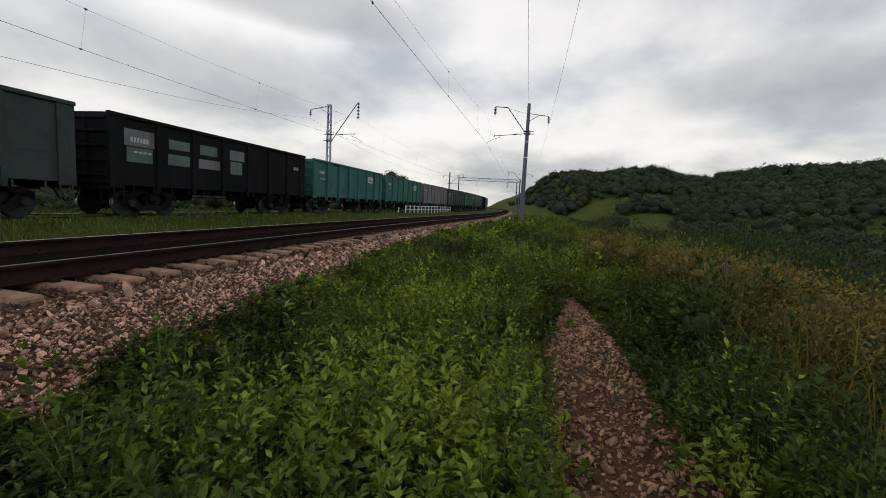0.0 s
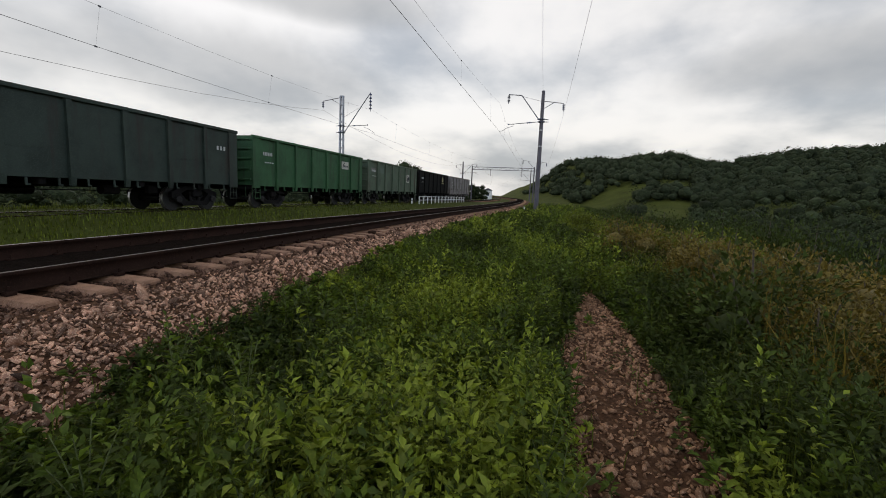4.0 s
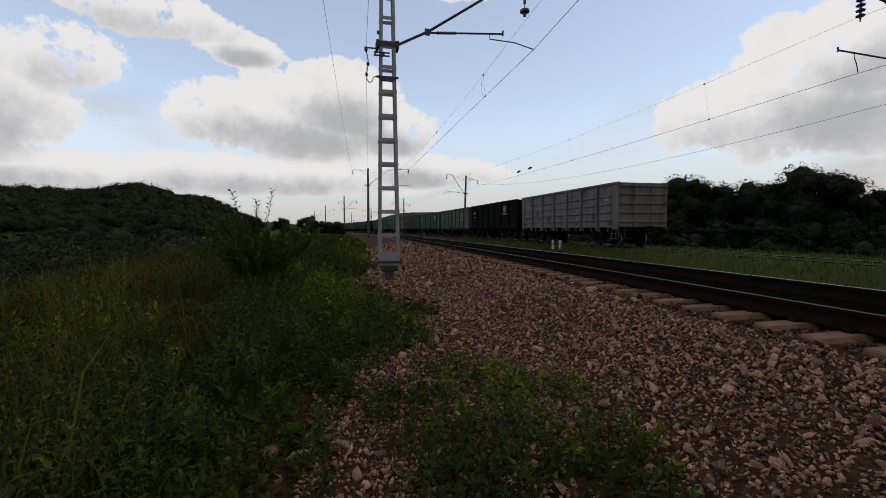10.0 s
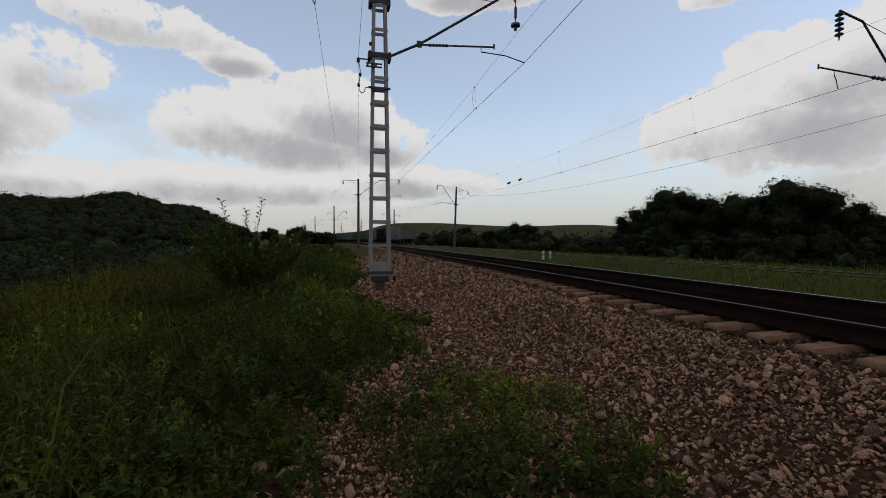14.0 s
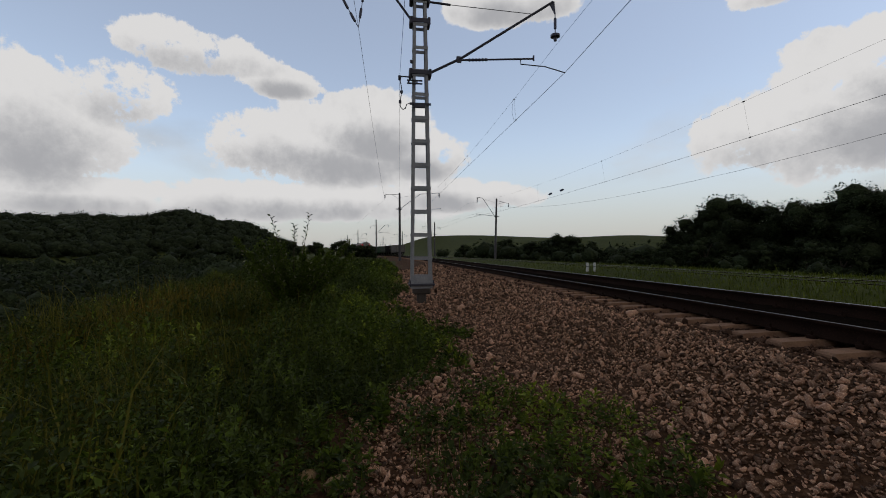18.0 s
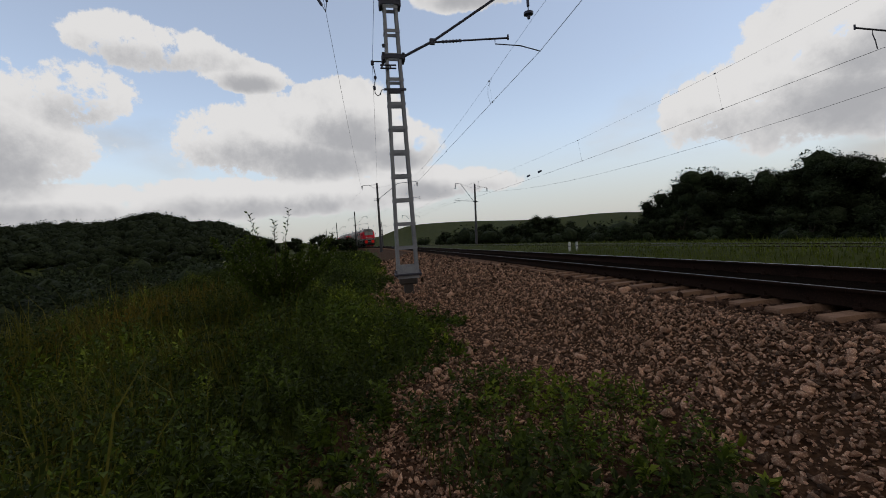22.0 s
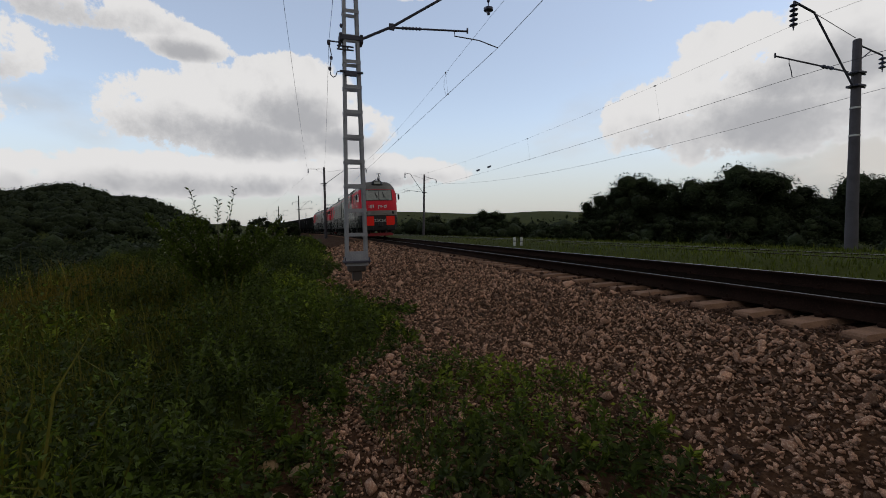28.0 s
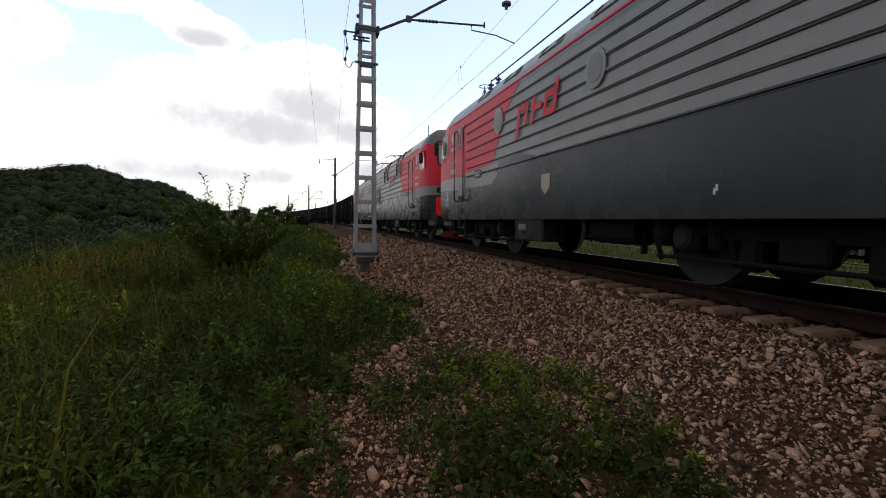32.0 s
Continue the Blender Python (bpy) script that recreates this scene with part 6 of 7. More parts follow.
    knee = (x0 + 1.15, hgt * 0.5 + 2.15 if raised else 4.75)
    for y in (-0.45, 0.45):
        tube(bm, [(x0, y, 4.5), (knee[0], y, knee[1]), (x0 - 0.1, y * 0.9, hgt)], 0.028, 6)
    for y in (-0.6, 0.6):
        tube(bm, [(x0 - 0.9, y, 4.5), (x0 + 0.9, y, 4.5)], 0.03, 6)
    for dx in (-0.2, 0.2):
        tube(bm, [(x0 - 0.1 + dx, -0.95, hgt - 0.12), (x0 - 0.1 + dx, -0.6, hgt + 0.05), (x0 - 0.1 + dx, 0.6, hgt + 0.05), (x0 - 0.1 + dx, 0.95, hgt - 0.12)], 0.02, 6)
    part("pantograph", bm, M_DARKSTEEL, e, "dark folding pantograph")
    for x in (-4.6, 4.3):
        loco_bogie(e, x)
    # taller upper half
    for ob in e.children_recursive:
        if ob.type == "MESH" and ob.matrix_basis == Matrix.Identity(4):
            for v in ob.data.vertices:
                v.co.z += 0.13 * max(0.0, v.co.z - 2.2)
    return e


M_RUSTLEAF = material("rust_tinged_leaves", (0.130, 0.092, 0.010), (0.075, 0.066, 0.008), (0.20, 0.13, 0.018), 1.5, 30, 0.65, bump=0, per_island=0.45, through_light=0.25)


# ---- plants ----
def leaf_mesh(name, pos, way, size, width, droop, rng, core=None):
    """Many folded leaves: base, two sides and tip each."""
    n = len(pos)
    way = way / np.maximum(np.linalg.norm(way, axis=1, keepdims=True), 1e-6)
    side = np.cross(way, np.array([0, 0, 1.0]) + rng.normal(0, 0.35, (n, 3)))
    side /= np.maximum(np.linalg.norm(side, axis=1, keepdims=True), 1e-6)
    up = np.cross(side, way)
    s, w = size[:, None], (size * width)[:, None]
    mid = pos + way * s * 0.45 + up * s * 0.10
    tip = pos + way * s - up * (s * droop)
    v = np.stack([pos, mid + side * w * 0.5, tip, mid - side * w * 0.5], 1).reshape(-1, 3)
    f = np.arange(n)[:, None] * 4 + np.array([[0, 1, 2, 0, 2, 3]])
    f = f.reshape(-1, 3)
    if core is not None:
        v, f = np.concatenate([v, core[0]]), np.concatenate([f, core[1] + len(v)])
    return mesh_np(name, v, f)


def cores(centres, radii, flat, rng, level=2):
    """Lumpy dark insides of crowns, so that no sky shows through them."""
    bm = bmesh.new()
    bmesh.ops.create_icosphere(bm, subdivisions=level, radius=1.0)
    sv = np.array([v.co for v in bm.verts])
    sf = np.array([[v.index for v in f.verts] for f in bm.faces])
    bm.free()
    n = len(centres)
    v = centres[:, None] + sv[None] * radii[:, None, None] * rng.uniform(0.66, 1.14, (n, len(sv), 1)) * np.array([1, 1, flat])
    f = sf[None] + (np.arange(n) * len(sv))[:, None, None]
    return v.reshape(-1, 3), f.reshape(-1, 3)


def plant_leaves(x, y, z, h, per, size, rng, spread=0.35):
    """Leaves along upright stems standing at x, y, z."""
    n = len(x)
    k = n * per
    i = np.repeat(np.arange(n), per)
    u = np.tile((np.arange(per) + 0.5) / per, n) + rng.uniform(-0.04, 0.04, k)
    lean = np.clip(rng.normal(0, 0.22, (n, 2)), -0.45, 0.45)
    a = rng.uniform(0, 6.283, k)
    el = np.radians(-10 + 65 * u + rng.normal(0, 18, k))
    way = np.stack([np.cos(a) * np.cos(el), np.sin(a) * np.cos(el), np.sin(el)], 1)
    r = h[i] * spread * (1.05 - u) * rng.uniform(0.1, 0.7, k)
    pos = np.stack([x[i] + lean[i, 0] * h[i] * u + way[:, 0] * r, y[i] + lean[i, 1] * h[i] * u + way[:, 1] * r, z[i] + h[i] * (0.1 + 0.9 * u)], 1)
    sz = size[i] * (1.15 - 0.55 * np.abs(u - 0.45)) * rng.uniform(0.7, 1.25, k)
    return pos, way, sz


def blades(name, x, y, z, h, rng, width=0.006, lean=0.35):
    n = len(x)
    a = rng.uniform(0, 6.283, n)
    d = np.stack([np.cos(a), np.sin(a)], 1)
    b = rng.uniform(0.1, 1.0, n) * lean
    w = width * rng.uniform(0.7, 1.5, n)
    p = np.stack([-d[:, 1], d[:, 0]], 1) * w[:, None]
    base = np.stack([x, y], 1)
    mid = base + d * (h * b * 0.35)[:, None]
    tip = base + d * (h * b)[:, None]
    v = np.stack([np.column_stack([base - p, z]), np.column_stack([base + p, z]), np.column_stack([mid + p * 0.8, z + h * 0.6]), np.column_stack([mid - p * 0.8, z + h * 0.6]), np.column_stack([tip, z + h * (1 - 0.25 * b)])], 1).reshape(-1, 3)
    f = np.arange(n)[:, None] * 5 + np.array([[0, 1, 2, 0, 2, 3, 3, 2, 4]])
    return mesh_np(name, v, f.reshape(-1, 3))


def patchy(x, y, rng):
    """How thickly plants stand here, 0 to 1: along the verge, in the weedy patches, not on the stones or the path."""
    e = EDGE(x)
    m = ss(0.12, -0.35, y - e + 0.25 * lumps(x, y, 0.9, 21))
    on_path = (x > 1.0) & (x < 7.6) & (np.abs(y - path_mid(x)) < path_half(x) * 0.95)
    m = np.where(on_path, 0.02, m)
    bare = ((x + 4.35) / 0.5) ** 2 + ((y - 0.62) / 0.4) ** 2 < 1
    m = np.where(bare, 0.08, m)
    weed = ((x + 3.1) / 1.5) ** 2 + ((y - 1.2 - 0.16 * (x + 3.1)) / 0.95) ** 2 + 0.3 * lumps(x, y, 0.5, 5) < 1
    m = np.where(weed & ~bare, 1.0, m)
    feet = (x > -1.9) & (x < 0.4) & (y > -0.9) & (y < 1.5)
    m = np.where(feet, m * 0.15, m)
    return m


def tallness(x, y):
    """Height of the plants: low by the stones, in uneven clumps further in."""
    e = EDGE(x)
    deep = ss(0.1, 1.5, e - y)
    clump = np.clip(lumps(x, y, 0.42, 31) + 0.6 * lumps(x, y, 1.3, 33), -1, 1.2)
    clump = np.where(x < -1.5, np.clip(1.3 * lumps(x, y, 0.75, 35) + 0.5 * clump, -1, 1.5), clump)
    h = 0.10 + (0.27 + 0.37 * clump) * deep + (0.22 + 0.12 * clump) * ss(0, 2, Y1(x) - y - SLOPE_AT(x))
    weed = ((x + 3.1) / 1.7) ** 2 + ((y - 1.2) / 1.05) ** 2 < 1
    h = np.where(weed, 0.17 + 0.06 * clump, h)
    by_path = (x > 1) & (x < 8) & (np.abs(y - path_mid(x)) < path_half(x) + 0.2)
    h = np.where(by_path, h * 0.5, h)
    return np.clip(h, 0.07, 0.85)


def scatter(rng, x0, x1, y0, y1, dens):
    n = int((x1 - x0) * (y1 - y0) * dens)
    x, y = rng.uniform(x0, x1, n), rng.uniform(y0, y1, n)
    k = (rng.rand(n) < patchy(x, y, rng)) & (rng.rand(n) < 0.75 + 0.45 * lumps(x, y, 0.35, 77))
    return x[k], y[k]


def verge():
    rng = np.random.RandomState(11)
    tones = (("verge_weeds", M_LEAF, "dense green leafy weeds on the railway verge"), ("yellow_green_weeds", M_LEAFY, "young yellow-green weeds on the railway verge"), ("dark_weeds", M_SHRUB, "dark green weeds on the railway verge"))
    leaves = [[], [], []]
    gx, gy, gh = [], [], []
    for x0, x1, y0, y1, dens, per, size in ((0.4, 3.6, -2.4, 3.2, 290, 24, 0.052), (3.6, 6.5, -3.6, 3.2, 230, 22, 0.056), (6.5, 13, -5.5, 3.2, 140, 20, 0.068), (13, 30, -9, 3.2, 42, 16, 0.11), (30, 70, -13, 2.5, 11, 12, 0.18),
                                            (-6, 0.4, -5.0, 2.3, 165, 16, 0.050), (-13, -6, -8.0, 2.2, 70, 15, 0.068), (-30, -13, -13.0, 2.3, 30, 14, 0.09), (-70, -30, -16, 2.6, 9, 11, 0.18)):
        x, y = scatter(rng, x0, x1, y0, y1, dens)
        h = np.minimum(tallness(x, y) * np.exp(rng.normal(0, 0.3, len(x))), 0.8)
        fresh = 1.25 * lumps(x, y, 0.9, 41) + 0.4 * rng.normal(0, 1, len(x)) + 0.55 * np.exp(-((x - 3.2) / 2.6) ** 2 - ((y - 0.9) / 1.3) ** 2) - 0.7 * ss(-0.5, -3, x) * ss(0.6, -2.0, y) - 0.85 * (((x + 3.1) / 1.7) ** 2 + ((y - 1.2) / 1.0) ** 2 < 1) - 1.8 * ss(0.0, 0.9, Y1(x) - y - SLOPE_AT(x)) * (x > 0) + 0.35 * np.exp(-((x + 7) / 4.5) ** 2 - ((y - 0.8) / 1.1) ** 2) + 0.55 * lumps(x, y, 1.3, 43) * (x < -1) - 0.12 * (x < -1)
        for tone, k in ((1, fresh > 0.6), (2, fresh < -0.25), (0, (fresh <= 0.6) & (fresh >= -0.25))):
            q = int(k.sum())
            leaves[tone].append(plant_leaves(x[k], y[k], ground_z(x[k], y[k]), h[k] * (1.12 if tone == 1 else 1.0), per, size * np.minimum(np.exp(rng.normal(-0.05, 0.38, q)), 1.55), rng))
        x, y = scatter(rng, x0, x1, y0, y1, dens * (1.7 if x0 > 0 else 2.4))
        k = (((x + 3.5) / 1.8) ** 2 + ((y - 1.6) / 0.8) ** 2 > 1) | (rng.rand(len(x)) < 0.35)
        x, y = x[k], y[k]
        gx.append(x)
        gy.append(y)
        gh.append(np.minimum(tallness(x, y) * np.exp(rng.normal(-0.15, 0.4, len(x))) * np.where(x < 0, 0.8, 1.0), 0.75))
    for (name, mat, label), rows in zip(tones, leaves):
        me = leaf_mesh(name, *(np.concatenate([r[k] for r in rows]) for k in range(3)), 0.5, 0.18, rng)
        tagged(link_mesh(name, me, mat), label, "weeds", kind="stuff")
    gx, gy, gh = map(np.concatenate, (gx, gy, gh))
    me = blades("verge_grass", gx, gy, ground_z(gx, gy), gh, rng, 0.0035, 0.55)
    tagged(link_mesh("verge_grass", me, M_GRASS), "green grass among the weeds of the verge", "grass", kind="stuff")
    # the strip between the tracks and the far verge
    n = 110000
    x = rng.normal(0, 1, n) * 22
    y = rng.uniform(0, 1, n) * 26
    d, d2 = y - Y1(x), y - Y2(x)
    k = (d > 2.3) & (np.abs(d2 + 0.8) > 0.12) & (np.abs(d2 - 0.8) > 0.12) & (d2 < 16) & (np.abs(x) < 75)
    x, y = x[k], y[k]
    h = 0.10 * np.exp(rng.normal(0, 0.4, len(x))) * (1 + 0.2 * ss(2, 6, y - Y2(x))) * np.where(np.abs(y - Y2(x)) < 1.9, 0.3, 1.0)
    me = blades("meadow_strip_grass", x, y, ground_z(x, y), h * 1.25, rng, 0.012, 0.7)
    tagged(link_mesh("meadow_strip_grass", me, M_GRASS), "rough green grass between and beside the tracks", "grass", kind="stuff")
    # olive meadow grass on the bank beyond the weeds
    n = 30000
    x, y = rng.uniform(-16, -2.2, n), rng.uniform(-7.5, -0.9, n)
    k = rng.rand(n) < ss(-0.9, -2.6, y + 0.25 * lumps(x, y, 1.5, 61)) * (0.55 + 0.6 * lumps(x, y, 1.1, 62)) * np.where(x > -5, 1.0, 0.7)
    x, y = x[k], y[k]
    me = blades("olive_grass", x, y, ground_z(x, y), (tallness(x, y) + 0.12) * np.exp(rng.normal(-0.05, 0.25, len(x))), rng, 0.006, 0.8)
    tagged(link_mesh("olive_grass", me, M_OLIVE), "tall olive-green seeding grass on the bank", "grass", kind="stuff")
    # rusty flowering grass on the bank
    xs, ys = [], []
    for cx, cy, rx, ry, m in ((7.5, -3.6, 3.0, 1.1, 4200), (4.6, -3.0, 1.2, 0.7, 1300), (-8.5, -5.6, 4.0, 1.8, 4500), (-14, -6.6, 5, 2.2, 2500), (16, -5.2, 5, 1.8, 2500)):
        a, r = rng.uniform(0, 6.283, m), np.sqrt(rng.rand(m))
        xs.append(cx + rx * r * np.cos(a))
        ys.append(cy + ry * r * np.sin(a))
    x, y = map(np.concatenate, (xs, ys))
    k = rng.rand(len(x)) < 0.5 + 0.9 * lumps(x, y, 0.9, 52)
    x, y = x[k], y[k]
    me = blades("rusty_grass", x, y, ground_z(x, y), (0.62 + 0.2 * (x > 0)) * np.exp(rng.normal(0, 0.25, len(x))), rng, 0.006, 0.6)
    tagged(link_mesh("rusty_grass", me, M_DRYGRASS), "rust-brown flowering grass on the bank", "grass", kind="stuff")


def weed_plant(seed, h, leaf, mat, label):
    """One tall leafy weed."""
    rng = np.random.RandomState(seed)
    e = empty("weed_plant", None, label, "weed", "tall weeds of the verge")
    n = 5
    for k in range(n):
        a = k * 6.283 / n + rng.uniform(-0.4, 0.4)
        hh = h * rng.uniform(0.65, 1.0)
        lean = rng.uniform(0.1, 0.4)
        pts = [(math.cos(a) * lean * hh * t ** 1.6, math.sin(a) * lean * hh * t ** 1.6, hh * t) for t in (0, 0.25, 0.5, 0.75, 1)]
        bm = BM()
        tube(bm, pts, 0.006, 5, r2=0.002)
        st = part("stem", bm, M_STEM, e)
        m = 17
        u = np.linspace(0.15, 1.0, m)
        c = np.array([np.array(pts[0]) * 0 + np.array([math.cos(a) * lean * hh * t ** 1.6, math.sin(a) * lean * hh * t ** 1.6, hh * t]) for t in u])
        az = np.arange(m) * 2.4 + rng.uniform(0, 6)
        el = np.radians(15 + 35 * u)
        way = np.stack([np.cos(az) * np.cos(el), np.sin(az) * np.cos(el), np.sin(el)], 1)
        me = leaf_mesh("leaves", c, way, leaf * (1.15 - 0.6 * u) * rng.uniform(0.8, 1.2, m), 0.5, 0.25, rng)
        link_mesh("leaves", me, mat, e)
    return e


def weeds():
    rng = np.random.RandomState(8)
    kinds = [weed_plant(1, 0.62, 0.085, M_LEAF, "tall dark green leafy weed on the verge"), weed_plant(2, 0.55, 0.075, M_LEAFY, "yellow-green leafy weed on the verge"), weed_plant(3, 0.4, 0.10, M_LEAF, "broad-leaved green weed on the verge")]
    spots = [(1.75, 1.2, 1), (1.95, 1.0, 1), (2.05, 1.45, 1), (2.5, 0.9, 2), (2.3, 0.35, 0), (2.9, 1.3, 2), (3.3, 0.8, 1), (2.7, 1.9, 0), (3.6, 1.6, 1), (1.6, 1.9, 0), (4.0, 0.5, 0), (4.6, 1.1, 1), (5.2, 0.4, 2), (3.2, 0.1, 2), (2.2, -0.15, 0), (5.9, 1.5, 0), (6.6, 0.7, 1), (4.4, 2.3, 2), (1.9, 0.6, 2), (2.6, 2.4, 0),
             (-3.1, -0.9, 0), (-3.6, -0.4, 2), (-4.3, -0.7, 0), (-2.6, -1.1, 2), (-5.2, -0.3, 2), (-4.9, -1.2, 0), (-6.3, -0.6, 0), (-3.9, 0.1, 2), (-5.6, 0.1, 2)]
    for _ in range(46):
        x = rng.uniform(0.9, 9) if rng.rand() < 0.6 else rng.uniform(-8, -2.4)
        y = float(EDGE(x)) - rng.uniform(0.35, 3.0)
        if patchy(np.array(x), np.array(y), rng) > 0.4 and x * x + y * y > 1.2 and not (x > 0 and y < -0.3):
            spots.append((x, y, rng.choice([0, 1, 2, 2])))
    used = set()
    for x, y, k in spots:
        m = pose(x, y, float(ground_z(x, y)) - 0.01, rng.normal(0, 5), rng.normal(0, 5), rng.uniform(0, 360))
        if k in used:
            copy_thing(kinds[k], m)
        else:
            kinds[k].matrix_basis = m
            used.add(k)


def shrub(seed, r, h, leaf, n, mat, label, pale=0):
    """A bush: several stems and a lumpy crown of leaves."""
    rng = np.random.RandomState(seed)
    e = empty("shrub", None, label, "shrub", "shrubs on the bank")
    blobs = [(rng.uniform(-0.55, 0.55) * r, rng.uniform(-0.55, 0.55) * r, h * rng.uniform(0.3, 0.72), r * rng.uniform(0.35, 0.6)) for _ in range(7)]
    pos, way = [], []
    for bx, by, bz, br in blobs:
        m = n // 7
        d = rng.normal(size=(m, 3))
        d /= np.linalg.norm(d, axis=1, keepdims=True)
        rad = br * rng.uniform(0.35, 1.12, (m, 1)) * (1 + 0.18 * np.sin(d[:, :1] * 6 + d[:, 1:2] * 5))
        pos.append(np.array([bx, by, bz]) + d * rad * np.array([1, 1, 0.85]))
        way.append(d + rng.normal(0, 0.5, (m, 3)) + np.array([0, 0, 0.25]))
    pos, way = np.concatenate(pos), np.concatenate(way)
    k = pos[:, 2] > -0.1
    link_mesh("crown", leaf_mesh("crown", pos[k], way[k], leaf * rng.uniform(0.6, 1.3, k.sum()), 0.55, 0.15, rng, cores(np.array([b[:3] for b in blobs]), np.array([b[3] * 0.38 for b in blobs]), 0.85, rng)), mat, e, smooth=True)
    for bx, by, bz, br in blobs[:5]:
        bm = BM()
        tube(bm, [(0, 0, -0.2), (bx * 0.5, by * 0.5, bz * 0.55), (bx, by, bz + br * 0.9)], 0.022, 5, r2=0.006)
        part("stem", bm, M_BARK, e)
    if pale:
        i = rng.choice(len(pos), pale)
        top = pos[i] + np.array([0, 0, 0.12])
        link_mesh("seed_heads", leaf_mesh("seed_heads", top, np.tile([0, 0, 1.0], (pale, 1)) + rng.normal(0, 0.4, (pale, 3)), np.full(pale, leaf * 0.8), 0.5, 0.1, rng), M_SEED, e)
    return e


def shrubs():
    rng = np.random.RandomState(4)
    kinds = [shrub(1, 0.85, 1.0, 0.055, 4200, M_SHRUB, "dark green shrub on the bank"), shrub(2, 0.9, 1.15, 0.055, 4200, M_SHRUB, "dark green shrub with pale seed heads on the bank", 70), shrub(3, 0.8, 0.9, 0.055, 4200, M_BUSH, "bright green shrub with pale leaf tips on the bank", 46), shrub(4, 0.8, 0.95, 0.05, 4200, M_RUSTLEAF, "shrub with rust-tinged leaves on the bank")]
    places = []
    for k in range(150):
        x = rng.uniform(1.5, 40) if k < 95 else rng.uniform(-40, -5)
        s0, s1 = float(SLOPE_AT(x)), float(DROP_AT(x))
        d = s0 + 0.9 + (s1 + 4 - s0) * rng.rand() if x > 0 else s1 + rng.uniform(-1.5, 5)
        y = float(Y1(x)) - d
        if x * x + y * y < 11:
            continue
        rust = x > 0 and 4 < x < 13 and y < -3.2
        places.append((x, y, rng.choice([3, 3, 0]) if rust else rng.choice([0, 0, 1, 0 if x > 0 else 2]), (rng.uniform(0.9, 1.55) if x > 0 else rng.uniform(0.65, 1.15)) * (0.75 if 0 < x < 4 else 1.0) * (1 + 0.008 * abs(x))))
    places += [(10.5, -2.6, 2, 0.9), (12.0, -3.4, 2, 1.05), (14.0, -3.0, 2, 1.1), (9.0, -3.0, 2, 0.85), (17, -3.8, 2, 1.2), (20, -5.0, 3, 1.2), (13.5, -4.6, 3, 1.15), (11.2, -5.2, 3, 1.3), (5.6, -3.9, 3, 1.2), (4.4, -3.6, 3, 1.1), (24, -4.4, 2, 1.1), (28, -5.5, 0, 1.5), (16, -6.4, 0, 1.7), (13, -7.4, 0, 1.8), (19, -8, 0, 1.9), (5.4, -3.0, 3, 1.1), (6.3, -3.2, 3, 1.25), (7.3, -3.7, 3, 1.3), (8.5, -4.0, 3, 1.35), (9.8, -4.6, 3, 1.3), (4.6, -2.7, 3, 0.9), (6.0, -4.4, 3, 1.3)]
    places += [(9.3, -1.9, 2, 0.7), (12.5, -1.6, 2, 0.75), (16.5, -1.4, 1, 0.8), (22, -2.6, 2, 0.9), (-26, -2.0, 2, 0.7), (-14.5, -0.6, 2, 0.5)]
    # a row of tall bushes on the lip of the bank: azimuth, range, height of the top over the horizon, kind
    for az, r, el, k in ((-96.5, 21, -0.9, 2), (-98.5, 17, -1.9, 2), (-100.5, 13.5, -2.6, 2), (-103, 12, -2.6, 3), (-105.5, 12.5, -2.0, 2), (-108, 14, -1.6, 2), (-110.5, 11, -3.0, 3), (-113, 12.5, -2.4, 2), (-115.5, 10.5, -4.2, 3), (-118, 9, -6.2, 3), (-120.5, 9.6, -5.6, 3), (-123, 9.0, -7.0, 3), (-126, 8.4, -8.5, 3), (-108, 8.2, -7.6, 0), (-104, 9.2, -6.0, 2), (-112.5, 7.4, -10.0, 0), (-117, 6.6, -12.5, 0), (-121.5, 6.8, -12.5, 3), (-126, 6.4, -15, 3),
                         (-112, 26, 0.6, 0), (-116, 22, 0.9, 0), (-120, 24, 0.2, 0), (-124, 20, -0.6, 0), (-106, 28, -0.2, 0), (-128, 17, -1.5, 0)):
        x, y = -r * math.sin(radians(az)), r * math.cos(radians(az))
        places.append((x, y, k, max(0.6, (0.76 + r * math.tan(radians(el)) - float(ground_z(x, y))) / (1.0, 1.15, 0.9, 0.95)[k])))
    used = set()
    for x, y, k, s in places:
        m = pose(x, y, float(ground_z(x, y)) - 0.05, 0, 0, rng.uniform(0, 360))
        if k in used:
            o = copy_thing(kinds[k], m)
        else:
            o = kinds[k]
            o.matrix_basis = m
            used.add(k)
        o.scale = (min(s, 1.9), min(s, 1.9), s * rng.uniform(0.92, 1.08))


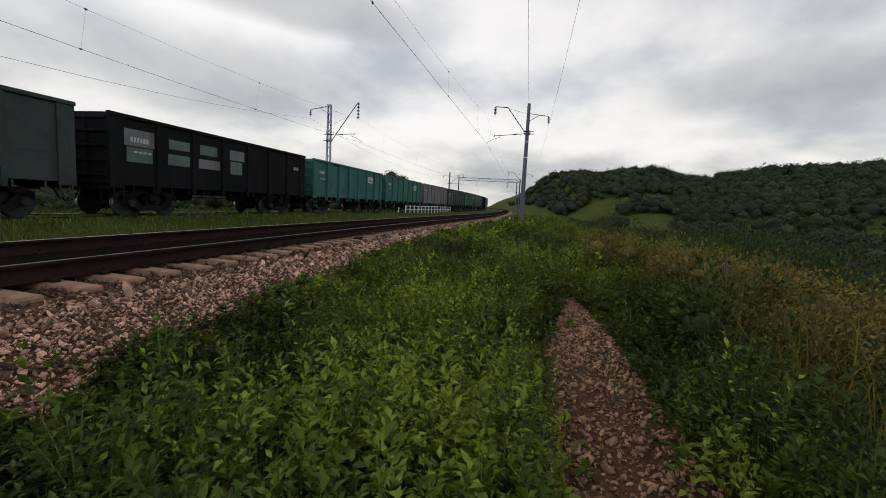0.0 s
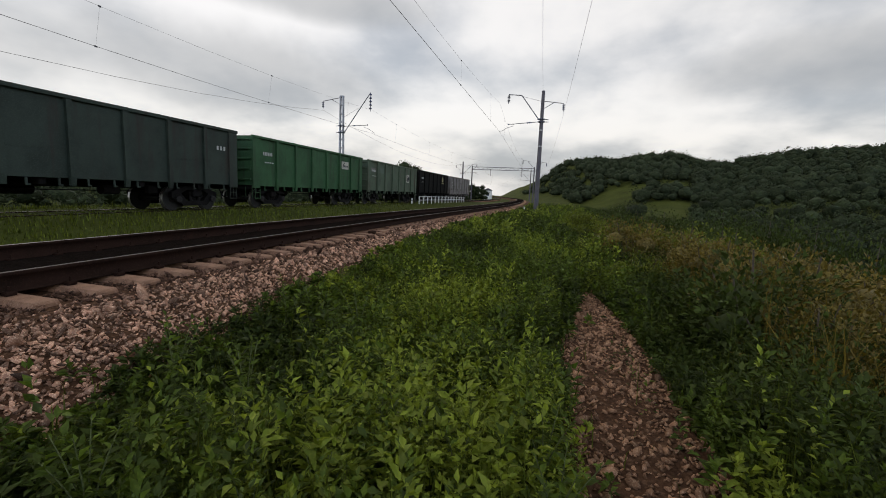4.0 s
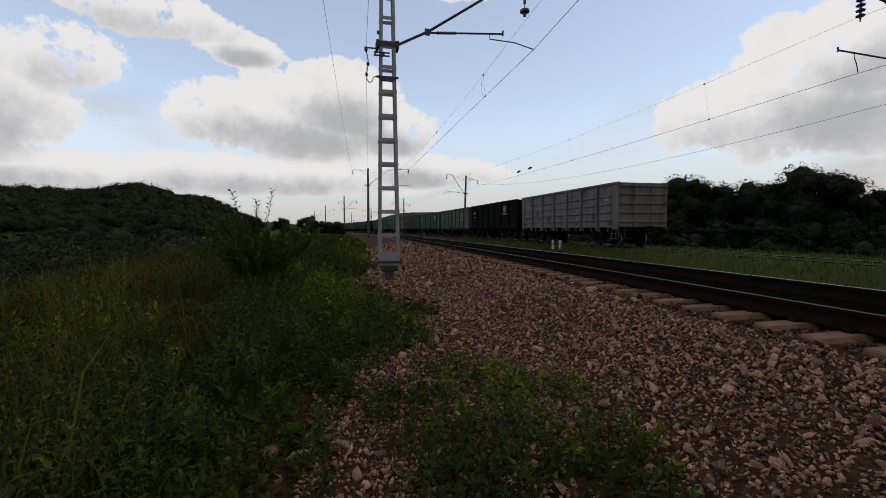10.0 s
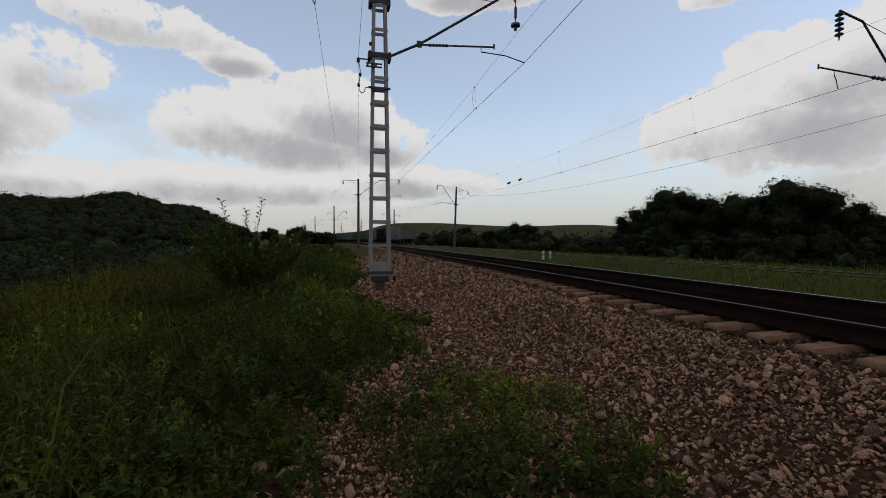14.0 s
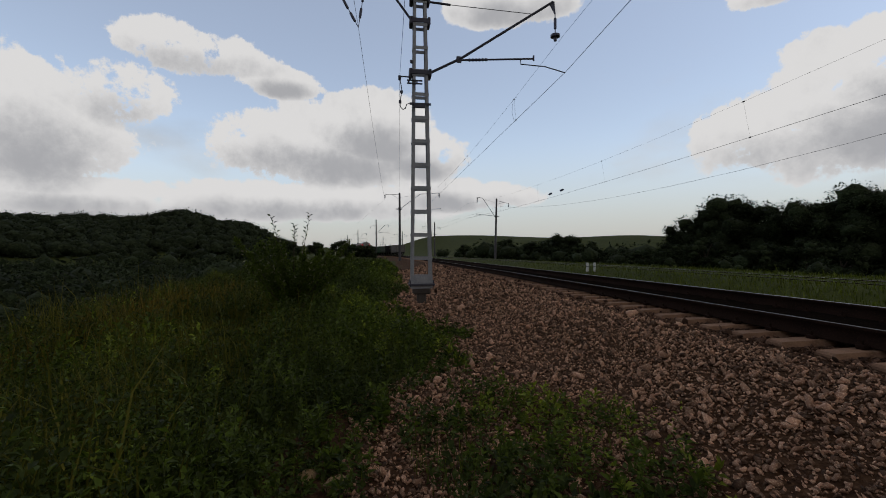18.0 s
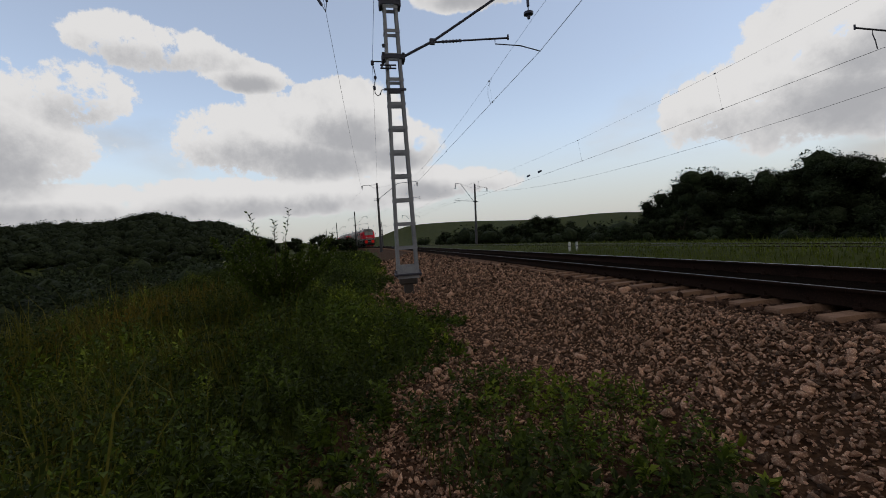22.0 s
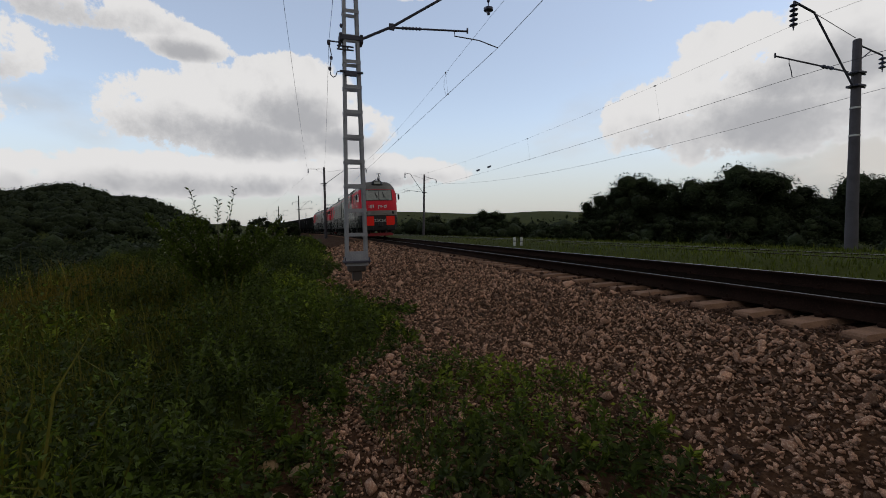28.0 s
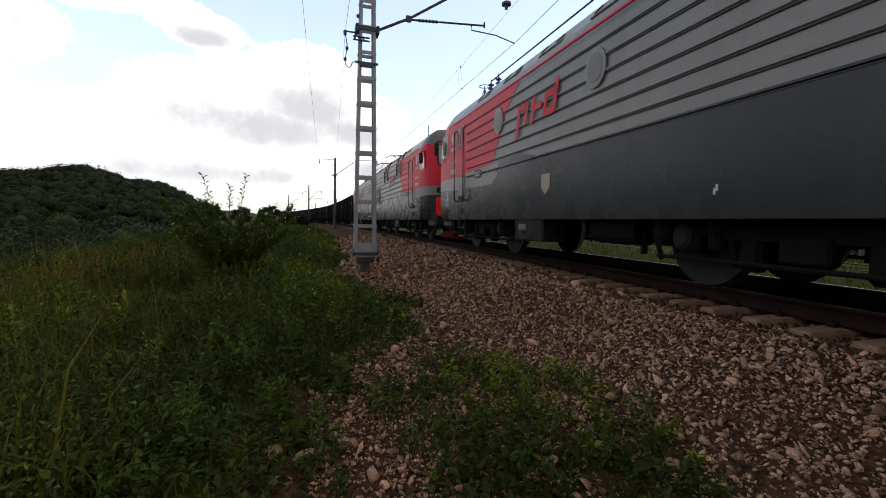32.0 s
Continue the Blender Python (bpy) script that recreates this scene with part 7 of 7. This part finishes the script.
def sapling():
    """The young tree with bare twig tips on the verge."""
    rng = np.random.RandomState(6)
    e = empty("sapling_bush", pose(-9.9, -1.75, float(ground_z(-9.9, -1.75)) - 0.03), "bushy young willow with pale-backed leaves on the verge", "bush")
    pos, way, tips = [], [], []
    for k in range(38):
        a = rng.uniform(0, 6.283)
        hh = rng.uniform(1.1, 1.95)
        sp = rng.uniform(0.2, 1.0) * 1.35
        pts = [(math.cos(a) * sp * t, math.sin(a) * sp * t, hh * (t ** 0.8)) for t in (0, 0.3, 0.6, 0.85, 1.0)]
        bm = BM()
        tube(bm, pts, 0.014, 5, r2=0.003)
        part("branch", bm, M_BARK, e)
        m = 400
        u = rng.uniform(0.12, 1.0, m) ** 0.8
        c = np.stack([np.cos(a) * sp * u, np.sin(a) * sp * u, hh * u ** 0.8], 1) + rng.normal(0, 0.10, (m, 3)) * (1.15 - u)[:, None]
        pos.append(c)
        w = rng.normal(0, 1, (m, 3))
        w[:, 2] += 0.5
        way.append(w)
        tips.append(pts[-1])
    pos, way = np.concatenate(pos), np.concatenate(way)
    link_mesh("leaves", leaf_mesh("leaves", pos, way, 0.068 * rng.uniform(0.6, 1.3, len(pos)), 0.42, 0.15, rng), M_LEAF, e)
    out = np.hypot(pos[:, 0], pos[:, 1]) + 0.6 * pos[:, 2]
    i = rng.choice(len(pos), 2600, p=out ** 2 / (out ** 2).sum())
    link_mesh("young_leaves", leaf_mesh("young_leaves", pos[i] * 1.03 + rng.normal(0, 0.03, (2600, 3)), way[i], rng.uniform(0.05, 0.085, 2600), 0.42, 0.1, rng), M_LEAF, e)
    i = rng.choice(len(pos), 460, p=out ** 2 / (out ** 2).sum())
    link_mesh("pale_leaves", leaf_mesh("pale_leaves", pos[i] * 1.04 + rng.normal(0, 0.03, (460, 3)), way[i], np.full(460, 0.075), 0.4, 0.1, rng), M_SEED, e, "pale undersides of leaves")
    for x, y, h in ((0.25, -0.3, 2.4), (-0.2, 0.25, 2.5), (0.4, 0.1, 2.2)):
        bm = BM()
        tube(bm, [(x * 0.4, y * 0.4, 1.2), (x, y, 2.0), (x * 1.3, y * 1.3, h)], 0.008, 5, r2=0.003)
        part("branch", bm, M_BARK, e)
        m = 16
        u = np.linspace(0.3, 1, m)
        c = np.stack([x * (0.6 + 0.7 * u), y * (0.6 + 0.7 * u), 1.6 + (h - 1.6) * u], 1)
        az = np.arange(m) * 2.4
        link_mesh("leaves", leaf_mesh("leaves", c, np.stack([np.cos(az), np.sin(az), 0.7 + 0 * az], 1), np.full(m, 0.11), 0.4, 0.1, rng), M_SHRUB, e)


def tree(seed, h, r, mat, label, leaf=0.20, n=15000):
    """A broad tree: trunk, limbs, and an uneven crown of leaf sprays."""
    rng = np.random.RandomState(seed)
    e = empty("broadleaf_tree", None, label, "tree", "trees beyond the far track")
    bm = BM()
    tube(bm, [(0, 0, -0.4), (0.05, 0, h * 0.18), (-0.08, 0.06, h * 0.38), (0.05, 0, h * 0.55)], 0.24, 8, r2=0.09)
    part("trunk", bm, M_BARK, e)
    blobs = []
    for k in range(44):
        a = rng.uniform(0, 6.283)
        q = rng.uniform(0.1, 1.0) ** 0.6
        zz = h * rng.uniform(0.16, 0.86)
        lim = math.sqrt(max(0.05, 1.0 - (max(0, zz / h - 0.42) / 0.52) ** 2))
        b = (math.cos(a) * r * q * 0.82 * lim, math.sin(a) * r * q * 0.82 * lim, zz, r * rng.uniform(0.17, 0.30))
        blobs.append(b)
        if k < 8:
            bm = BM()
            tube(bm, [(0, 0, h * 0.2), (b[0] * 0.5, b[1] * 0.5, h * 0.2 + (zz - h * 0.2) * 0.6), b[:3]], 0.1, 6, r2=0.03)
            part("limb", bm, M_BARK, e)
    pos, way = [], []
    for bx, by, bz, br in blobs:
        m = n // len(blobs)
        d = rng.normal(size=(m, 3))
        d /= np.linalg.norm(d, axis=1, keepdims=True)
        rad = br * rng.uniform(0.62, 1.02, (m, 1))
        pos.append(np.array([bx, by, bz]) + d * rad * np.array([1.1, 1.1, 0.9]))
        way.append(d * np.array([1, 1, 0.5]) + rng.normal(0, 0.5, (m, 3)))
    pos, way = np.concatenate(pos), np.concatenate(way)
    link_mesh("crown", leaf_mesh("crown", pos, way, leaf * rng.uniform(0.5, 1.4, len(pos)), 0.6, 0.1, rng, cores(np.array([b[:3] for b in blobs]), np.array([b[3] * 0.72 for b in blobs]), 0.9, rng, 2)), mat, e, smooth=True)
    return e


def trees():
    rng = np.random.RandomState(9)
    kinds = [tree(1, 7.6, 4.2, M_TREE, "broad dark green tree beyond the far track"), tree(2, 8.2, 4.6, M_TREE, "broad dark green tree with an uneven crown"), tree(3, 5.0, 3.0, M_TREE, "small round dark green tree beyond the far track", 0.26, 3000)]
    spots = []
    for az, r, k, s in ((50.6, 58, 0, 0.95), (47.6, 55, 1, 1.03), (44.8, 57, 0, 1.18), (42.0, 54, 0, 1.06), (39.6, 57, 1, 0.95), (36.6, 54, 1, 1.12), (34.6, 56, 0, 1.16), (33.0, 59, 0, 0.95), (27.6, 56, 1, 0.93), (24.6, 60, 0, 1.0), (52.8, 52, 2, 0.6), (49.5, 48, 2, 0.7), (44.0, 46, 2, 0.6), (40.5, 47, 2, 0.7), (38.0, 46, 2, 0.6), (33.0, 48, 2, 0.6), (30.6, 50, 2, 0.7),
                        (72.6, 95, 2, 1.0), (69.0, 100, 2, 1.0), (67.3, 98, 2, 1.15), (65.3, 92, 0, 0.88), (64.0, 94, 0, 0.85), (62.6, 90, 2, 1.0), (61.0, 88, 2, 0.75), (58.5, 84, 2, 0.7), (56.0, 80, 2, 0.7), (75.5, 120, 2, 1.0), (78, 140, 2, 1.0),
                        (-54.3, 90, 0, 0.72), (-60, 120, 2, 1.0), (-63, 118, 2, 0.9), (-66.5, 112, 2, 0.9), (-69.5, 110, 2, 1.0), (-70.8, 100, 0, 0.9), (-72.6, 100, 0, 1.15), (-74.0, 104, 1, 1.25), (-75.8, 112, 0, 1.1), (-77.4, 122, 1, 0.85), (-79.0, 128, 0, 0.9), (-80.6, 132, 1, 0.85), (-82.4, 150, 0, 0.8), (-83.8, 165, 0, 0.8), (-48, 130, 2, 1.0), (-42, 135, 2, 0.9), (-36, 130, 2, 0.9),
                        (20, 66, 1, 0.8), (14, 70, 0, 0.8), (5, 90, 2, 1.0), (-4, 100, 2, 1.0), (-13.5, 52, 0, 0.85), (-16.5, 50, 1, 0.95), (-19.5, 52, 0, 1.0), (-22.5, 50, 1, 0.95), (-26, 53, 0, 0.9), (-29.5, 52, 0, 0.7), (97.5, 170, 2, 1.3), (94.5, 176, 2, 1.4), (90.7, 104, 2, 0.75), (91.7, 112, 2, 0.75), (93, 112, 2, 0.85), (94.6, 116, 2, 0.85), (100.3, 165, 2, 1.3), (102.6, 158, 2, 1.2)):
        spots.append((-r * math.sin(radians(az)), r * math.cos(radians(az)), k, s))
    used = set()
    for x, y, k, s in spots:
        m = pose(x, y, float(ground_z(x, y)) - 0.1, 0, 0, rng.uniform(0, 360))
        if k in used:
            o = copy_thing(kinds[k], m)
        else:
            o = kinds[k]
            o.matrix_basis = m
            used.add(k)
        o.scale = (s * 1.1, s * 1.1, s)


def woods():
    """Far woods on the hills and scrub in the valley: clumps of sprays."""
    rng = np.random.RandomState(13)
    for name, label, count, r0, r1, size, sprays, fineness, az_ok in (("hill_wood", "dark woods covering the far hills", 6400, 175, 400, 2.3, 40, 0.2, lambda a: np.abs(a) > 88), ("valley_scrub", "dark scrub filling the valley below the bank", 2300, 18, 170, 1.9, 120, 0.15, lambda a: np.abs(a) > 93),
                                                                      ("far_hedge", "far hedges and scrub beyond the tracks", 1000, 75, 300, 1.8, 60, 0.2, lambda a: np.abs(a) < 82), ("track_scrub", "low dark scrub beyond the far track", 420, 30, 72, 0.8, 110, 0.2, lambda a: (np.abs(a) < 80))):
        az = rng.uniform(-180, 180, count * 2)
        if name in ("valley_scrub", "hill_wood"):
            az = np.where(rng.rand(count * 2) < 0.8, np.sign(az) * rng.uniform(87, 134, count * 2), az)
        r = r0 * (r1 / r0) ** rng.rand(count * 2)
        x, y = -r * np.sin(np.radians(az)), r * np.cos(np.radians(az))
        d, d2 = Y1(x) - y, y - Y2(x)
        k = az_ok(az) & ((d > DROP_AT(x) + 2.5) | (d2 > 9)) & (np.abs(x) < 430)
        slope = (az < 0) & (az > -109)
        if name == "hill_wood":
            k &= (az > 0) | (r > 222) | (az < -109) | (lumps(x, y, 12, 23) > 0.2)
        if name == "valley_scrub":
            k &= ~slope | (r < 70) | (lumps(x, y, 7, 19) > 0.15)
            k &= lumps(x, y, 9, 15) + 0.5 * lumps(x, y, 30, 16) > -1.3 + 1.2 * ss(80, 150, r)
        x, y, r = x[k][:count], y[k][:count], r[k][:count]
        n = len(x)
        z = ground_z(x, y)
        s = size * np.clip(np.exp(rng.normal(0, 0.38, n)), 0.5, 1.8)
        if name == "valley_scrub":
            s = s * np.clip(r / 60, 0.45, 1.15)
        d = rng.normal(size=(n, sprays, 3))
        d /= np.linalg.norm(d, axis=2, keepdims=True)
        pos = np.stack([x, y, z + s * 0.75], 1)[:, None] + d * s[:, None, None] * rng.uniform(0.7, 0.98, (n, sprays, 1)) * np.array([1.05, 1.05, 0.82])
        way = d * np.array([1, 1, 0.6]) + rng.normal(0, 0.4, d.shape)
        sz = np.repeat(s * fineness, sprays) * rng.uniform(0.6, 1.3, n * sprays)
        me = leaf_mesh(name, pos.reshape(-1, 3), way.reshape(-1, 3), sz, 0.8, 0.1, rng, cores(np.stack([x, y, z + s * 0.7], 1), s * (0.8 if r0 > 60 else 0.62), 0.82, rng, 1))
        tagged(link_mesh(name, me, M_FARTREE if r0 > 60 else M_TREE, smooth=True), label, "woods", kind="stuff")


def boulders():
    rng = np.random.RandomState(2)
    for x, y, s, lab in ((-2.95, -0.22, 0.085, "tan boulder beside the gravel"), (-3.1, -0.42, 0.075, "brown boulder among weeds"), (-2.72, -0.36, 0.065, "small brown boulder among weeds")):
        bm = BM()
        bmesh.ops.create_icosphere(bm, subdivisions=3, radius=s)
        off = rng.uniform(0, 9)
        for v in bm.verts:
            n = v.co.normalized()
            v.co *= 1 + 0.28 * noise.noise(n * 1.6 + Vector((off, 0, 0))) + 0.1 * noise.noise(n * 4 + Vector((0, off, 0)))
            v.co.z *= 0.62
        o = part("boulder", bm, M_ROCK)
        o.matrix_basis = pose(x, y, float(ground_z(x, y)) + s * 0.28, 0, 0, rng.uniform(0, 360))
        tagged(o, lab, "rock", "boulders at the edge of the gravel")


verge()
weeds()
shrubs()
sapling()
trees()
woods()
boulders()
build_stones(BED, PATHWAY)


# ---- trains and their runs ----
def rail_pose(curve, x, z, turn=0.0, base=4.3, lean=0.0):
    """The pose of a vehicle whose bogies stand on the track at x - base and x + base."""
    ya, yb = float(curve(x - base)), float(curve(x + base))
    return pose(x, (ya + yb) / 2, z, -lean if turn else lean, 0, math.degrees(math.atan2(yb - ya, 2 * base)) + turn)


KINDS = {}


def wagon_of(kind):
    specs = {
        "grey": dict(mat=P_GREY, ribs=True, patches=9, label="silver-grey open freight wagon with pressed side panels and rust streaks"),
        "emblem": dict(mat=P_BLACK, emblem=True, label="sooty black open freight wagon with a pale yellow emblem"),
        "olive": dict(mat=P_OLIVE, patches=2, sign=2, label="faded grey-green open freight wagon"),
        "sign": dict(mat=P_GREEN, sign=1, label="green open freight wagon with a pale sign board"),
        "dark": dict(mat=P_DARKGREEN, patches=2, label="grimy dark green open freight wagon"),
        "coal": dict(mat=P_BROWN, load=True, label="grey-brown open freight wagon heaped with coal"),
        "teal": dict(mat=P_TEAL, sign=1, label="teal green open freight wagon with a pale sign board"),
        "patched": dict(mat=P_BLACK, patches=8, label="black open freight wagon with lighter repainted patches"),
        "board": dict(mat=P_DARKGREEN, sign=1, label="dark green open freight wagon with a pale board"),
        "black": dict(mat=P_BLACK, load=True, label="black open freight wagon loaded with coal"),
    }
    if kind in KINDS:
        return copy_thing(KINDS[kind], Matrix.Identity(4))
    KINDS[kind] = gondola(**specs[kind])
    return KINDS[kind]


FREIGHT = [wagon_of(k) for k in ("grey emblem olive sign dark coal teal teal patched board dark olive sign black coal dark teal olive black dark sign coal").split()]
PULLED = [wagon_of("black") for _ in range(9)]
LOCO = [loco("red and grey electric locomotive section with its cab in front", False), loco("grey electric locomotive section with a red cab end behind", True)]
LOCO += [copy_thing(LOCO[0], Matrix.Identity(4)), copy_thing(LOCO[0], Matrix.Identity(4))]


def tail_x(t):
    return TAIL0 - TAIL_V * t


def nose_x(t):
    return NOSE0 + NOSE_V * t


TAIL0, TAIL_V = 137.1, 15.75
NOSE0, NOSE_V = -8.5 - 12.9 * 30, 12.9


LEAN = math.degrees(CANT / 1.59)


def motions():
    times = [k * 1.0 for k in range(33)]
    for i, w in enumerate(FREIGHT):
        walk(w, [(t, rail_pose(Y2, tail_x(t) - BODY_L / 2 - PITCH * i, Z2)) for t in times])
    for i, s in enumerate(LOCO):
        turn = 180 if i % 2 else 0
        walk(s, [(t, rail_pose(Y1, nose_x(t) - 8.0 - SECTION * i, RAIL_Z + CANT / 2, turn, lean=LEAN)) for t in times])
    for i, w in enumerate(PULLED):
        walk(w, [(t, rail_pose(Y1, nose_x(t) - SECTION * 4 + 0.2 - 6.4 - PITCH * i, RAIL_Z + CANT / 2, lean=LEAN)) for t in times])


motions()
